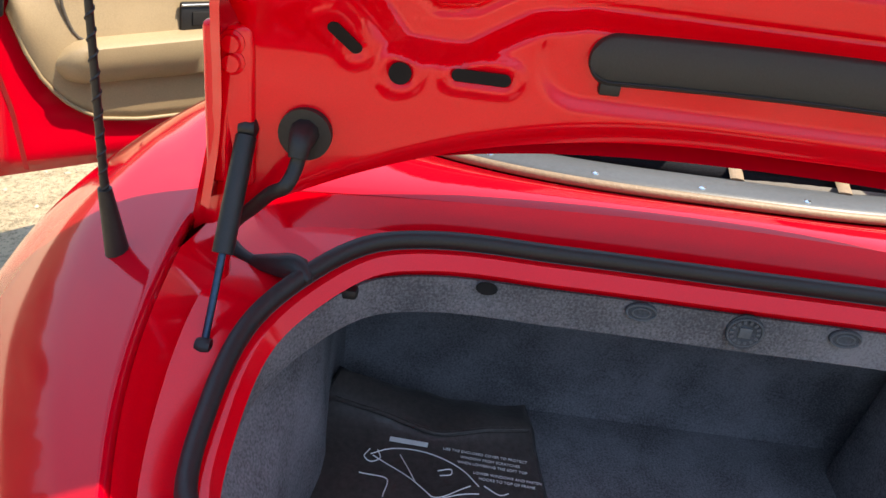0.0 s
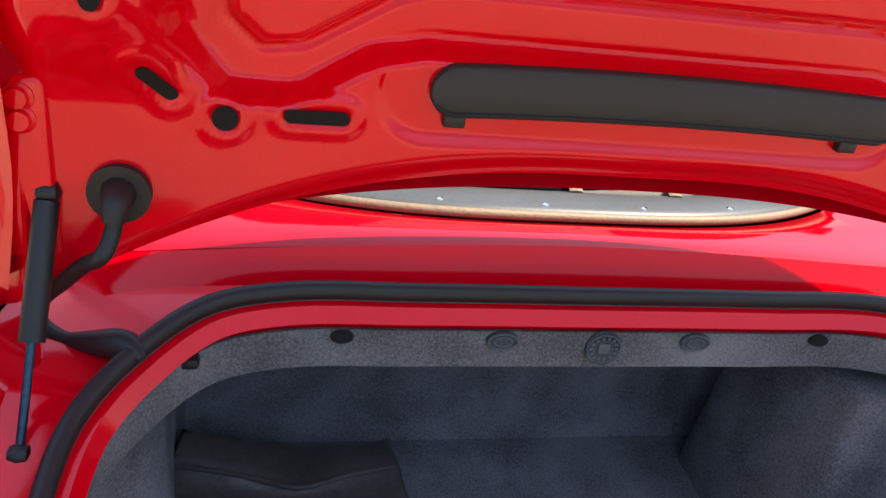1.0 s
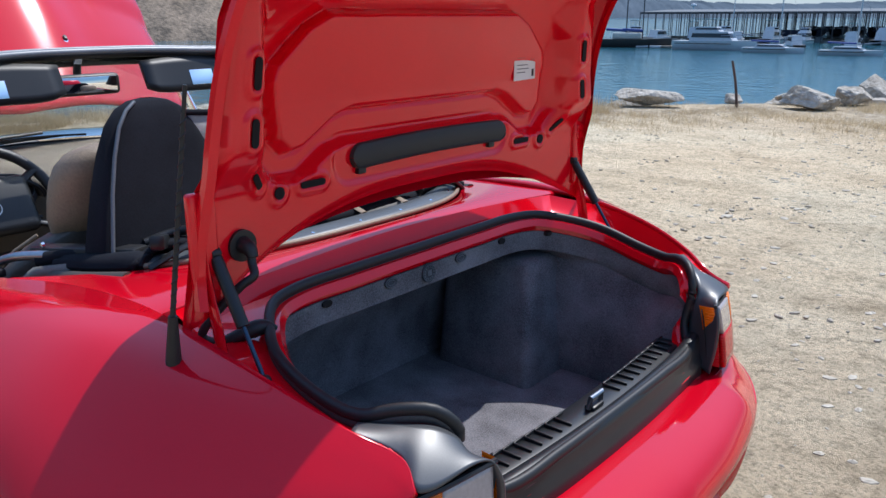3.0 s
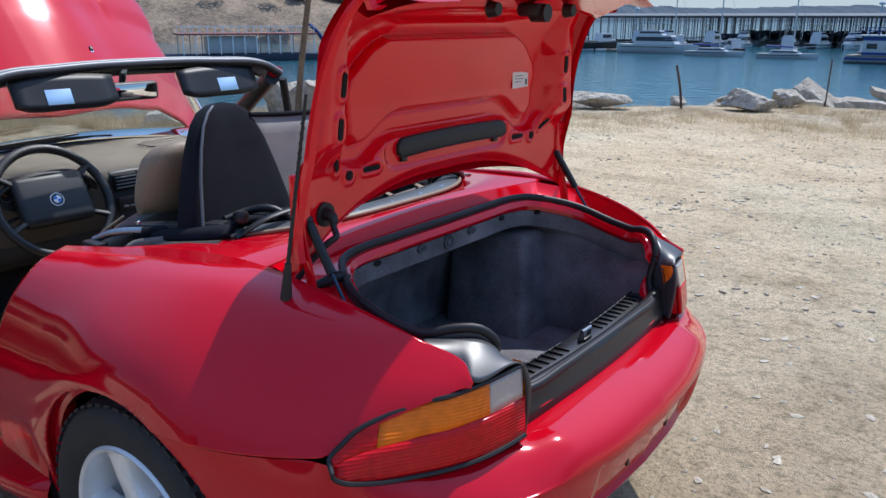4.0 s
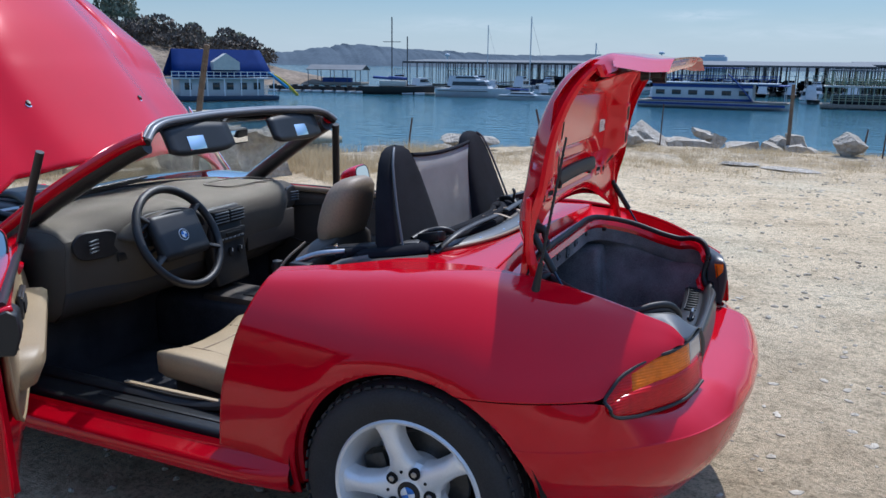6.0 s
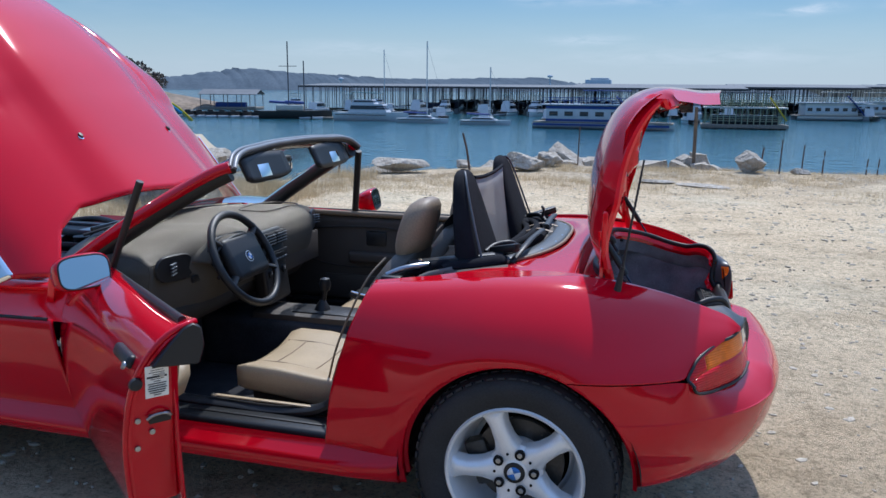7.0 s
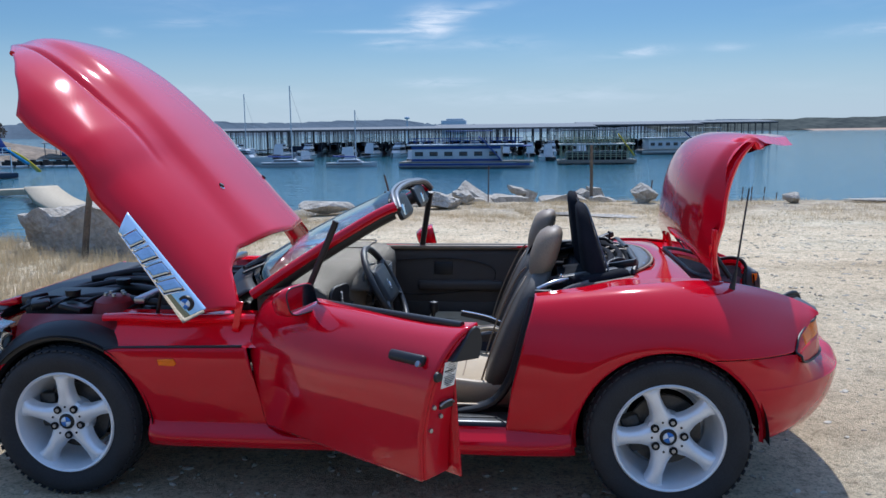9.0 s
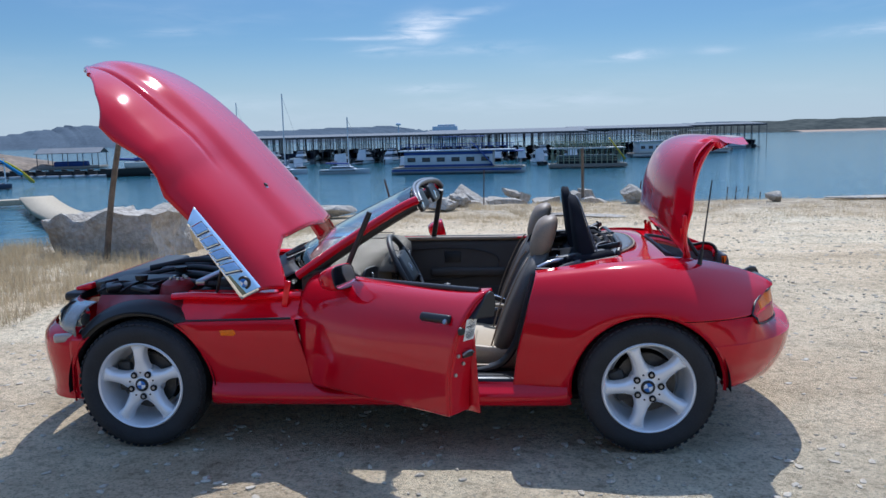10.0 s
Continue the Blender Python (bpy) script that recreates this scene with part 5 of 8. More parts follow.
# ---- cockpit ----
box("cockpit_floor", (1.25, 1.42, 0.03), (-1.05, 0, 0.245), FLOORMAT, car, "dark cockpit carpet", bevel=0.005)
box("rear_bulkhead", (0.04, 1.30, 0.58), (-0.36, 0, 0.55), FLOORMAT, car, bevel=0.01, rot=(0, 12, 0))
box("parcel_shelf", (0.34, 1.26, 0.03), (-0.21, 0, 0.745), FLOORMAT, car, bevel=0.01)
box("footwell_wall", (0.04, 1.38, 0.56), (-1.56, 0, 0.50), FLOORMAT, car, bevel=0.01)
box("transmission_tunnel", (1.15, 0.25, 0.24), (-0.98, 0, 0.36), FLOORMAT, car, bevel=0.04, seg=3)
# door openings: sill plates and carpeted inner sills
for sgn in (-1, 1):
    box("inner_sill", (1.05, 0.14, 0.12), (-1.10, sgn * 0.755, 0.285), GLOSSBLACK, car, "black vinyl inner sill", bevel=0.02, seg=3)
    box("sill_plate", (0.42, 0.016, 0.006), (-0.92, sgn * 0.702, 0.376), TAN, car, bevel=0.002)
    box("tread_strip", (0.52, 0.012, 0.004), (-0.92, sgn * 0.770, 0.347), RUBBER, car, bevel=0.001)
    # dark trim sweeping from the sill up the jamb
    tube("door_opening_trim", curve3([(-1.50, sgn * 0.705, 0.350), (-1.10, sgn * 0.705, 0.345), (-0.80, sgn * 0.700, 0.350), (-0.68, sgn * 0.695, 0.385), (-0.61, sgn * 0.690, 0.48), (-0.565, sgn * 0.680, 0.62), (-0.535, sgn * 0.662, 0.74), (-0.515, sgn * 0.640, 0.81)], 40), 0.020, BLACK, car, flat=1.4, up=(0, 1, 0))
    # jamb behind the door
    rows = [[(door_edge(z) + 0.004, sgn * (side_y(-0.6, z) - 0.004), z), (door_edge(z) + 0.03, sgn * (side_y(-0.6, z) - 0.05), z), (door_edge(z) + 0.05, sgn * 0.70 if z < 0.7 else sgn * 0.62, z), (door_edge(z) + 0.10, sgn * 0.60, z)] for z in np.linspace(0.24, 0.815, 20)]
    sheet("door_jamb", rows, RED_IN, car)
    rows = [[(door_edge(z) + 0.012, sgn * (side_y(-0.6, z) - 0.055), z) for z in np.linspace(0.28, 0.82, 20)]]
    tube("door_seal", rows[0], 0.012, RUBBER, car)
    # cockpit rim trim along the quarter's top
    rim_pts = [(x, sgn * (float(side(x, 0.0)[0][0]) - 0.006), float(side(x, 0.0)[0][1]) - 0.004) for x in np.linspace(-0.51, -0.14, 14)]
    tube("cockpit_rim", rim_pts, 0.007, RUBBER, car)
    sheet("quarter_trim", [[p, (p[0], p[1] - sgn * 0.03, p[2] - 0.06), (p[0], p[1] - sgn * 0.02, 0.40)] for p in rim_pts], TAUPE, car, solid=0.006)

# dashboard
rows = []
for y in np.linspace(-0.69, 0.69, 60):
    fwd = 0.11 * float(smooth_step(0.40, 0.66, abs(y)))
    cowl = 0.030 * math.exp(-((y + 0.345) / 0.17) ** 4)
    hang = 0.02 * math.exp(-((y - 0.38) / 0.25) ** 2)
    drop = 0.05 * (abs(y) / 0.69) ** 4
    rows.append([(float(np.interp(abs(y), (0, 0.25, 0.52, 0.675, 0.69), (-1.80, -1.785, -1.725, -1.65, -1.64))), y, float(np.interp(abs(y), (0, 0.25, 0.52, 0.69), (0.880, 0.876, 0.862, 0.838)))), (-1.54, y, 0.878 + cowl * 0.4 - drop * 0.6), (-1.39 - fwd * 0.5, y, 0.878 + cowl + hang * 0.4 - drop * 0.6), (-1.30 - fwd, y, 0.866 + cowl + hang * 0.4 - drop * 0.5), (-1.262 - fwd, y, 0.838 + cowl * 0.6 - drop * 0.4), (-1.258 - fwd, y, 0.790), (-1.272 - fwd, y, 0.72), (-1.30 - fwd * 0.8, y, 0.64), (-1.35 - fwd * 0.6, y, 0.565), (-1.42 - fwd * 0.3, y, 0.53)])
dash = sheet("dashboard", rows, DASH, car, "beige vinyl dashboard with a black centre stack", solid=0.01, smooth=50)
sheet("knee_panel", [[(r[k][0] + 0.006, r[k][1], r[k][2]) for k in (7, 8, 9)] for r in rows], KNEE, dash, "dark knee panel", solid=0.004)
for end in (rows[0], rows[-1]):
    sheet("dash_end", [end, [(-1.66, p[1], 0.53 + (p[2] - 0.53) * 0.9) for p in end]], DASH, dash, solid=0.004)
# instrument cluster under its cowl
plate("instrument_binnacle", [(0.158 * math.copysign(abs(math.cos(t)) ** 0.6, math.cos(t)), 0.062 * math.copysign(abs(math.sin(t)) ** 0.7, math.sin(t))) for t in np.linspace(0, 6.283, 40, endpoint=False)], 0.012, Matrix(((0, -0.25, 0.97, -1.248), (1, 0, 0, -0.345), (0, 0.97, 0.25, 0.828), (0, 0, 0, 1))), BLACK, dash, bevel=0.003)
rows = [[(x, -0.345 + 0.172 * math.cos(t), 0.808 + (0.066 + 0.014 * (x + 1.32) / 0.12) * math.sin(t)) for t in np.linspace(0, math.pi, 24)] for x in (-1.44, -1.34, -1.25, -1.215)]
sheet("binnacle_cowl", rows, DASH, dash, solid=0.012)
tube("cowl_edge", rows[-1], 0.007, BLACK, dash)
for y, r in ((-0.410, 0.040), (-0.285, 0.040), (-0.3475, 0.022), (-0.475, 0.020), (-0.218, 0.020)):
    disc("gauge", r, (-1.234, y, 0.832), (1, 0, 0.25), VOID, dash, thick=0.004)
    tube("gauge_ring", [(-1.229 - 0.25 * r * math.sin(t), y + r * math.cos(t), 0.833 + 0.97 * r * math.sin(t)) for t in np.linspace(0, 6.283, 28, endpoint=False)], 0.0018, GREYTRIM, dash, closed=True, sides=6, up=(1, 0, 0))
    tube("gauge_needle", [(-1.226, y, 0.832), (-1.228 - 0.2 * r, y - 0.5 * r, 0.832 + 0.6 * r)], 0.0012, AMBER, dash, sides=5)
# passenger's airbag lid, outlined on the pad
bag = [(-1.455 + 0.085 * math.copysign(abs(math.sin(t)) ** 0.5, math.sin(t)), 0.37 + 0.185 * math.copysign(abs(math.cos(t)) ** 0.45, math.cos(t)), 0.0) for t in np.linspace(0, 6.283, 48, endpoint=False)]
tube("airbag_seam", [(x, y, 0.891 + 0.006 * math.exp(-((y - 0.38) / 0.25) ** 2) - 0.03 * (y / 0.69) ** 4 - 0.04 * max(0.0, x + 1.42)) for x, y, _ in bag], 0.0035, SEATDARK, dash, closed=True, sides=6)
# centre stack: vents, radio, heater
stack = box("radio_console", (0.06, 0.205, 0.32), (-1.262, 0.0, 0.690), BLACK, dash, "black centre stack", bevel=0.015, seg=3, rot=(0, -8, 0))
for y in (-0.049, 0.049):
    box("air_vent", (0.03, 0.090, 0.058), (-1.240, y, 0.812), VOID, dash, bevel=0.006)
    for k in range(4):
        box("vent_slat", (0.012, 0.084, 0.004), (-1.226, y, 0.794 + 0.0125 * k), GREYTRIM, dash, bevel=0.001)
for sg in (-1, 1):
    plate("vent_surround", stadium(0.175, 0.100, 8), 0.014, Matrix(((-0.30 * sg, 0, 0.95, -1.340), (0.95, 0, 0.30 * sg, sg * 0.585), (0, 1, 0, 0.800), (0, 0, 0, 1))), BLACK, dash, bevel=0.004)
    for k in range(4):
        box("vent_slat", (0.008, 0.085, 0.005), (-1.326, sg * 0.592, 0.782 + 0.0125 * k), GREYTRIM, dash, bevel=0.001, rot=(0, 0, -17 * sg))
    disc("demist_vent", 0.030, (-1.50, sg * 0.585, 0.853), (0.1, 0, 1), BLACK, dash, flat=0.7)
box("radio", (0.012, 0.180, 0.050), (-1.226, 0, 0.735), BLACK, dash, bevel=0.003)
box("radio_display", (0.004, 0.090, 0.014), (-1.218, 0.01, 0.742), GLOSSBLACK, dash, bevel=0.001)
for k in range(6):
    box("radio_button", (0.004, 0.020, 0.007), (-1.218, -0.065 + 0.026 * k, 0.724), GREYTRIM, dash, bevel=0.001)
for k in range(3):
    lathe("heater_knob", [(0, -0.012), (0.016, -0.012), (0.018, 0.01), (0, 0.01)], BLACK, dash, m=pose(-1.232, -0.060 + 0.060 * k, 0.665, 0, 0, 90), sides=18)
    box("knob_mark", (0.003, 0.003, 0.014), (-1.2195, -0.060 + 0.060 * k, 0.672), WHITEPAINT, dash, bevel=0)
for k in range(5):
    box("switch", (0.006, 0.024, 0.016), (-1.236, -0.064 + 0.032 * k, 0.620), SATIN, dash, bevel=0.002)
box("glove_box", (0.012, 0.36, 0.14), (-1.283, 0.36, 0.690), TAUPE, dash, bevel=0.008)
box("glove_box_catch", (0.012, 0.060, 0.022), (-1.276, 0.36, 0.730), BLACK, dash, bevel=0.004)
box("light_switch", (0.012, 0.060, 0.030), (-1.300, -0.500, 0.745), BLACK, dash, bevel=0.004)
# console and levers
cons = sheet("centre_console", [[(x, y, 0.49 + 0.035 * math.exp(-((x + 0.55) / 0.18) ** 2) + 0.015 * (1 - (y / 0.11) ** 4)) if abs(y) < 0.109 else (x, y, 0.32) for y in np.linspace(-0.112, 0.112, 13)] for x in np.linspace(-1.30, -0.40, 26)], TAUPE, car, "taupe console with black switches", solid=0.006)
box("switch_panel", (0.30, 0.13, 0.008), (-0.98, 0, 0.508), BLACK, cons, bevel=0.004)
tube("gear_lever", [(-1.02, 0, 0.50), (-1.0, 0, 0.60)], 0.010, BLACK, cons)
lathe("gear_knob", [(0, -0.03), (0.02, -0.026), (0.026, 0.0), (0.02, 0.024), (0, 0.03)], BLACK, cons, m=pose(-1.0, 0, 0.625, 90, 0, 0), sides=18)
tube("hand_brake", curve3([(-0.60, -0.05, 0.52), (-0.72, -0.05, 0.575), (-0.86, -0.05, 0.605)], 10), 0.015, BLACK, cons)
tube("brake_grip_edge", curve3([(-0.62, -0.062, 0.545), (-0.72, -0.062, 0.590), (-0.85, -0.062, 0.618)], 10), 0.004, CHROME, cons)
tube("console_edge", curve3([(-0.78, -0.112, 0.535), (-0.70, -0.116, 0.545), (-0.64, -0.118, 0.515), (-0.66, -0.118, 0.470), (-0.56, -0.118, 0.455)], 16), 0.010, TAN, cons)
lathe("lever_boot", [(0.040, -0.02), (0.032, 0.0), (0.018, 0.025), (0.011, 0.035)], BLACK, cons, m=pose(-1.015, 0, 0.52, 90, 0, 0), sides=18)
# steering wheel
sw = Matrix.Translation((-1.162, -0.345, 0.808)) @ pose(0, 0, 0, 0, 62, 0)


def sw_pt(x, y, z):
    return tuple(sw @ Vector((x, y, z)))


wheel_ring = [sw_pt(0.188 * math.cos(t), 0.188 * math.sin(t), -0.02) for t in np.linspace(0, 2 * math.pi, 48, endpoint=False)]
steer = tube("steering_wheel", wheel_ring, 0.0155, BLACK, car, "black leather four-spoke steering wheel", closed=True, sides=12, up=tuple(sw.to_3x3() @ Vector((0, 0, 1))))
bm = box_bm(0.175, 0.245, 0.05, 0.024, 4)
bmesh.ops.transform(bm, matrix=sw @ Matrix.Translation((-0.01, 0, -0.025)), verts=bm.verts[:])
bm_mesh("airbag_cover", bm, BLACK, steer)
for a in (35, 145, 205, 335):
    t = radians(a)
    tube("spoke", [sw_pt(0.06 * math.sin(t) * -1, 0.06 * math.cos(t), -0.03), sw_pt(-0.185 * math.sin(t), 0.185 * math.cos(t), -0.02)], 0.017, BLACK, steer, flat=0.6)
for r, m_, dz in ((0.023, WHITEPAINT, 0.0), (0.020, BLACK, 0.0012)):
    plate("steering_roundel", [(r * math.cos(t), r * math.sin(t)) for t in np.linspace(0, 6.283, 24, endpoint=False)], 0.0015, sw @ Matrix.Translation((0, 0, 0.0005 + dz)), m_, steer)
for k in range(4):
    a = np.linspace(k * math.pi / 2, (k + 1) * math.pi / 2, 6)
    plate("roundel_sector", [(0, 0)] + [(0.0135 * math.cos(t), 0.0135 * math.sin(t)) for t in a], 0.001, sw @ Matrix.Translation((0, 0, 0.0032)), (BLUEINK, WHITEPAINT)[k % 2], steer)
tube("steering_column", [sw_pt(0, 0, -0.04), sw_pt(0.0, 0, -0.22)], 0.04, BLACK, steer)
for sg in (-1, 1):
    tube("column_stalk", [sw_pt(0.0, 0.03 * sg, -0.08), sw_pt(0.03, 0.15 * sg, -0.07)], 0.007, BLACK, steer)


# seats
def loft(name, secs, material, parent, label=""):
    return sheet(name, secs, material, parent, label, close_v=True, smooth=60)


def seat(y0, label):
    def sup(cx, cz, w, h, tilt, n=28, e=3.2, bolster=0.0):
        """A rounded section across the seat: centre, width, thickness, tilt of its thickness axis."""
        out = []
        for t in np.linspace(0, 2 * math.pi, n, endpoint=False):
            c, s = math.cos(t), math.sin(t)
            py = w / 2 * math.copysign(abs(c) ** (2 / e), c)
            pn = h / 2 * math.copysign(abs(s) ** (2 / e), s)
            if s > 0:
                pn += bolster * (abs(py) / (w / 2)) ** 3 - bolster * 0.4
            out.append((cx + pn * math.cos(tilt), y0 + py, cz + pn * math.sin(tilt)))
        return out
    up = math.pi / 2
    sq = loft("seat", [sup(x, z, w, h, up, e=3.4, bolster=0.060) for x, z, w, h in ((-1.095, 0.395, 0.40, 0.02), (-1.09, 0.395, 0.46, 0.09), (-1.05, 0.400, 0.49, 0.12), (-0.92, 0.395, 0.50, 0.13), (-0.75, 0.375, 0.49, 0.13), (-0.60, 0.365, 0.46, 0.13), (-0.56, 0.365, 0.40, 0.05))], TAN, car, label)
    tilt = radians(190)
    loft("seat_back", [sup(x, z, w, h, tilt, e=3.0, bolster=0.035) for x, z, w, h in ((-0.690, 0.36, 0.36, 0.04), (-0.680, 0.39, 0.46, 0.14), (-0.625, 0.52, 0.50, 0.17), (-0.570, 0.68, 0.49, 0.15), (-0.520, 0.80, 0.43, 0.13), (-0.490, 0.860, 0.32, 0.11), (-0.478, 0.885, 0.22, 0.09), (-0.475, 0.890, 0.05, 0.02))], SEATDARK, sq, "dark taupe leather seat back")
    loft("headrest", [sup(x, z, w, h, tilt, e=2.4) for x, z, w, h in ((-0.483, 0.868, 0.12, 0.04), (-0.480, 0.880, 0.225, 0.105), (-0.473, 0.92, 0.240, 0.125), (-0.464, 0.96, 0.236, 0.130), (-0.453, 1.00, 0.228, 0.128), (-0.444, 1.035, 0.205, 0.118), (-0.439, 1.058, 0.160, 0.095), (-0.436, 1.070, 0.10, 0.055), (-0.435, 1.074, 0.03, 0.015))], SEATBACK, sq, "tan leather headrest, coloured darker for shade")
    for w in (-0.20, 0.20):
        tube("back_piping", curve3([(-0.738, y0 + w, 0.42), (-0.698, y0 + w * 1.08, 0.55), (-0.638, y0 + w * 1.05, 0.70), (-0.580, y0 + w * 0.9, 0.82), (-0.545, y0 + w * 0.6, 0.87)], 20), 0.004, SEATBACK, sq)
    for w in (-0.13, 0.13):
        tube("seat_piping", curve3([(-1.06, y0 + w, 0.440), (-0.95, y0 + w, 0.442), (-0.75, y0 + w * 1.02, 0.420), (-0.62, y0 + w, 0.413)], 16), 0.0035, SEATBACK, sq)
    for x in (-0.98, -0.82):
        tube("seat_seam", [(x, y0 - 0.13, 0.442 if x < -0.9 else 0.430), (x, y0, 0.436 if x < -0.9 else 0.424), (x, y0 + 0.13, 0.442 if x < -0.9 else 0.430)], 0.0025, SEATBACK, sq)
    box("seat_valance", (0.42, 0.40, 0.10), (-0.84, y0, 0.31), TAUPE, sq, bevel=0.02)
    return sq


seat(-0.365, "worn tan leather driver's seat")
seat(0.365, "worn tan leather passenger's seat")
tube("seat_belt", curve3([(-0.455, 0.245, 0.955), (-0.50, 0.235, 0.90), (-0.525, 0.250, 0.82), (-0.54, 0.28, 0.72)], 16), 0.024, FABRIC, car, "black seat belt", flat=0.12, up=(0, 0.3, 1))
box("belt_guide", (0.05, 0.19, 0.05), (-0.445, 0.365, 0.885), FABRIC, car, bevel=0.015, rot=(0, 10, 0))

# roll hoop covers and net between them
for sgn in (-1, 1):
    secs = []
    for z, w, d, x in ((0.74, 0.370, 0.130, -0.225), (0.82, 0.360, 0.115, -0.235), (0.90, 0.335, 0.100, -0.252), (1.00, 0.285, 0.080, -0.275), (1.07, 0.240, 0.066, -0.290), (1.125, 0.190, 0.054, -0.302), (1.155, 0.140, 0.045, -0.308), (1.170, 0.085, 0.030, -0.311), (1.175, 0.03, 0.012, -0.312)):
        yc = sgn * (0.350 - 0.03 * (z - 0.74) / 0.43)
        secs.append([(x + d / 2 * math.copysign(abs(math.cos(t)) ** 0.45, math.cos(t)), yc + w / 2 * math.copysign(abs(math.sin(t)) ** 0.5, math.sin(t)), z) for t in np.linspace(0, 2 * math.pi, 28, endpoint=False)])
    hoop = loft("roll_hoop_cover", secs, FABRIC, car, "black canvas cover over the roll hoop")
    tube("cover_seam", [(s[0][0] + 0.002, s[4][1] if sgn > 0 else s[24][1], s[0][2]) for s in secs[:-1]], 0.004, GREYTRIM, hoop)
    tube("cover_buckle", curve3([(-0.165, sgn * 0.28, 0.82), (-0.15, sgn * 0.275, 0.86), (-0.16, sgn * 0.265, 0.88)], 8), 0.004, STEEL, hoop)
NET = mat("grey_mesh_net", (0.26, 0.255, 0.25), rough=0.6, bump=0.5, scale=700, vary=0.2)
NET.node_tree.nodes["Principled BSDF"].inputs["Alpha"].default_value = 0.72
sheet("wind_net", [[(-0.285 + 0.07 * (1 - k), y, 0.76 + 0.365 * k + 0.015 * (abs(y) / 0.27) ** 2) for y in np.linspace(-0.25, 0.25, 12)] for k in np.linspace(0, 1, 8)], NET, car, "grey mesh wind blocker between the hoops", solid=0.004)
tube("net_hem", [(-0.285, y, 1.127 + 0.015 * (abs(y) / 0.27) ** 2) for y in np.linspace(-0.25, 0.25, 14)], 0.007, FABRIC, car)

# folded hood stack, trim strip with screws
for y in (0.03, 0.17):
    tube("hood_strap", curve3([(-0.03, y, 0.905), (-0.09, y + 0.004, 0.915), (-0.16, y, 0.895)], 10), 0.009, SEATBACK, car, flat=0.2)
fold = sheet("folded_soft_top", [[(-0.035 - 0.32 * (abs(y) / 0.60) ** 2.6 - 0.20 * k, y, 0.885 - 0.045 * (abs(y) / 0.6) ** 2.2 - 0.06 * k + 0.012 * math.sin(9 * y + 5 * k)) for y in np.linspace(-0.58, 0.58, 40)] for k in np.linspace(0, 1, 8)], LINING, car, "grey folded soft top in its well", solid=0.02)
for k, (dx, dz) in enumerate(((-0.03, 0.012), (-0.07, 0.02), (-0.11, 0.008))):
    tube("top_fold", [(-0.035 + dx - 0.32 * (abs(y) / 0.60) ** 2.6, y, 0.885 + dz - 0.045 * (abs(y) / 0.6) ** 2.2) for y in np.linspace(-0.55, 0.55, 30)], 0.014, FABRIC, fold)
strip = sheet("tonneau_strip", [[(0.034 - 0.074 * k - 0.36 * (abs(y) / 0.64) ** 2.8, y * (1 - 0.02 * k), 0.898 - 0.036 * (abs(y) / 0.64) ** 2.2 + 0.008 * math.sin(math.pi * k)) for k in np.linspace(0, 1, 6)] for y in np.linspace(-0.47, 0.62, 60)], STRIPGREY, car, "grey vinyl trim strip with small screws", solid=0.004)
tube("strip_piping", [(0.038 - 0.36 * (abs(y) / 0.64) ** 2.8, y, 0.900 - 0.036 * (abs(y) / 0.64) ** 2.2) for y in np.linspace(-0.49, 0.63, 50)], 0.006, SEATBACK, strip)
for y in np.linspace(-0.42, 0.50, 8):
    lathe("strip_screw", [(0, 0.004), (0.005, 0.003), (0.006, 0)], CHROME, strip, m=pose(0.014 - 0.36 * (abs(y) / 0.64) ** 2.8, y, 0.903 - 0.036 * (abs(y) / 0.64) ** 2.2, 90, 0, 0), sides=12)
for sgn in (-1, 1):
    tube("side_flap_roll", curve3([(-0.44, sgn * 0.520, 0.835), (-0.36, sgn * 0.525, 0.852), (-0.22, sgn * 0.505, 0.872), (-0.12, sgn * 0.46, 0.885)], 16), np.array([0.010, *np.linspace(0.022, 0.030, 14), 0.02]), FABRIC, fold, flat=0.8)
    tube("flap_lining", curve3([(-0.36, sgn * 0.560, 0.832), (-0.22, sgn * 0.550, 0.850), (-0.10, sgn * 0.515, 0.866)], 12), 0.018, TAUPE, fold)
    tube("frame_link", curve3([(-0.50, sgn * 0.60, 0.838), (-0.44, sgn * 0.58, 0.862), (-0.36, sgn * 0.52, 0.868)], 8), 0.010, STEEL, fold)
    box("latch_block", (0.07, 0.035, 0.018), (-0.475, sgn * 0.615, 0.832), BLACK, fold, bevel=0.005)
    tube("roof_link", curve3([(-0.10, sgn * 0.30, 0.90), (-0.13, sgn * 0.33, 0.922), (-0.18, sgn * 0.36, 0.915), (-0.20, sgn * 0.42, 0.90)], 10), 0.010, BLACK, fold)
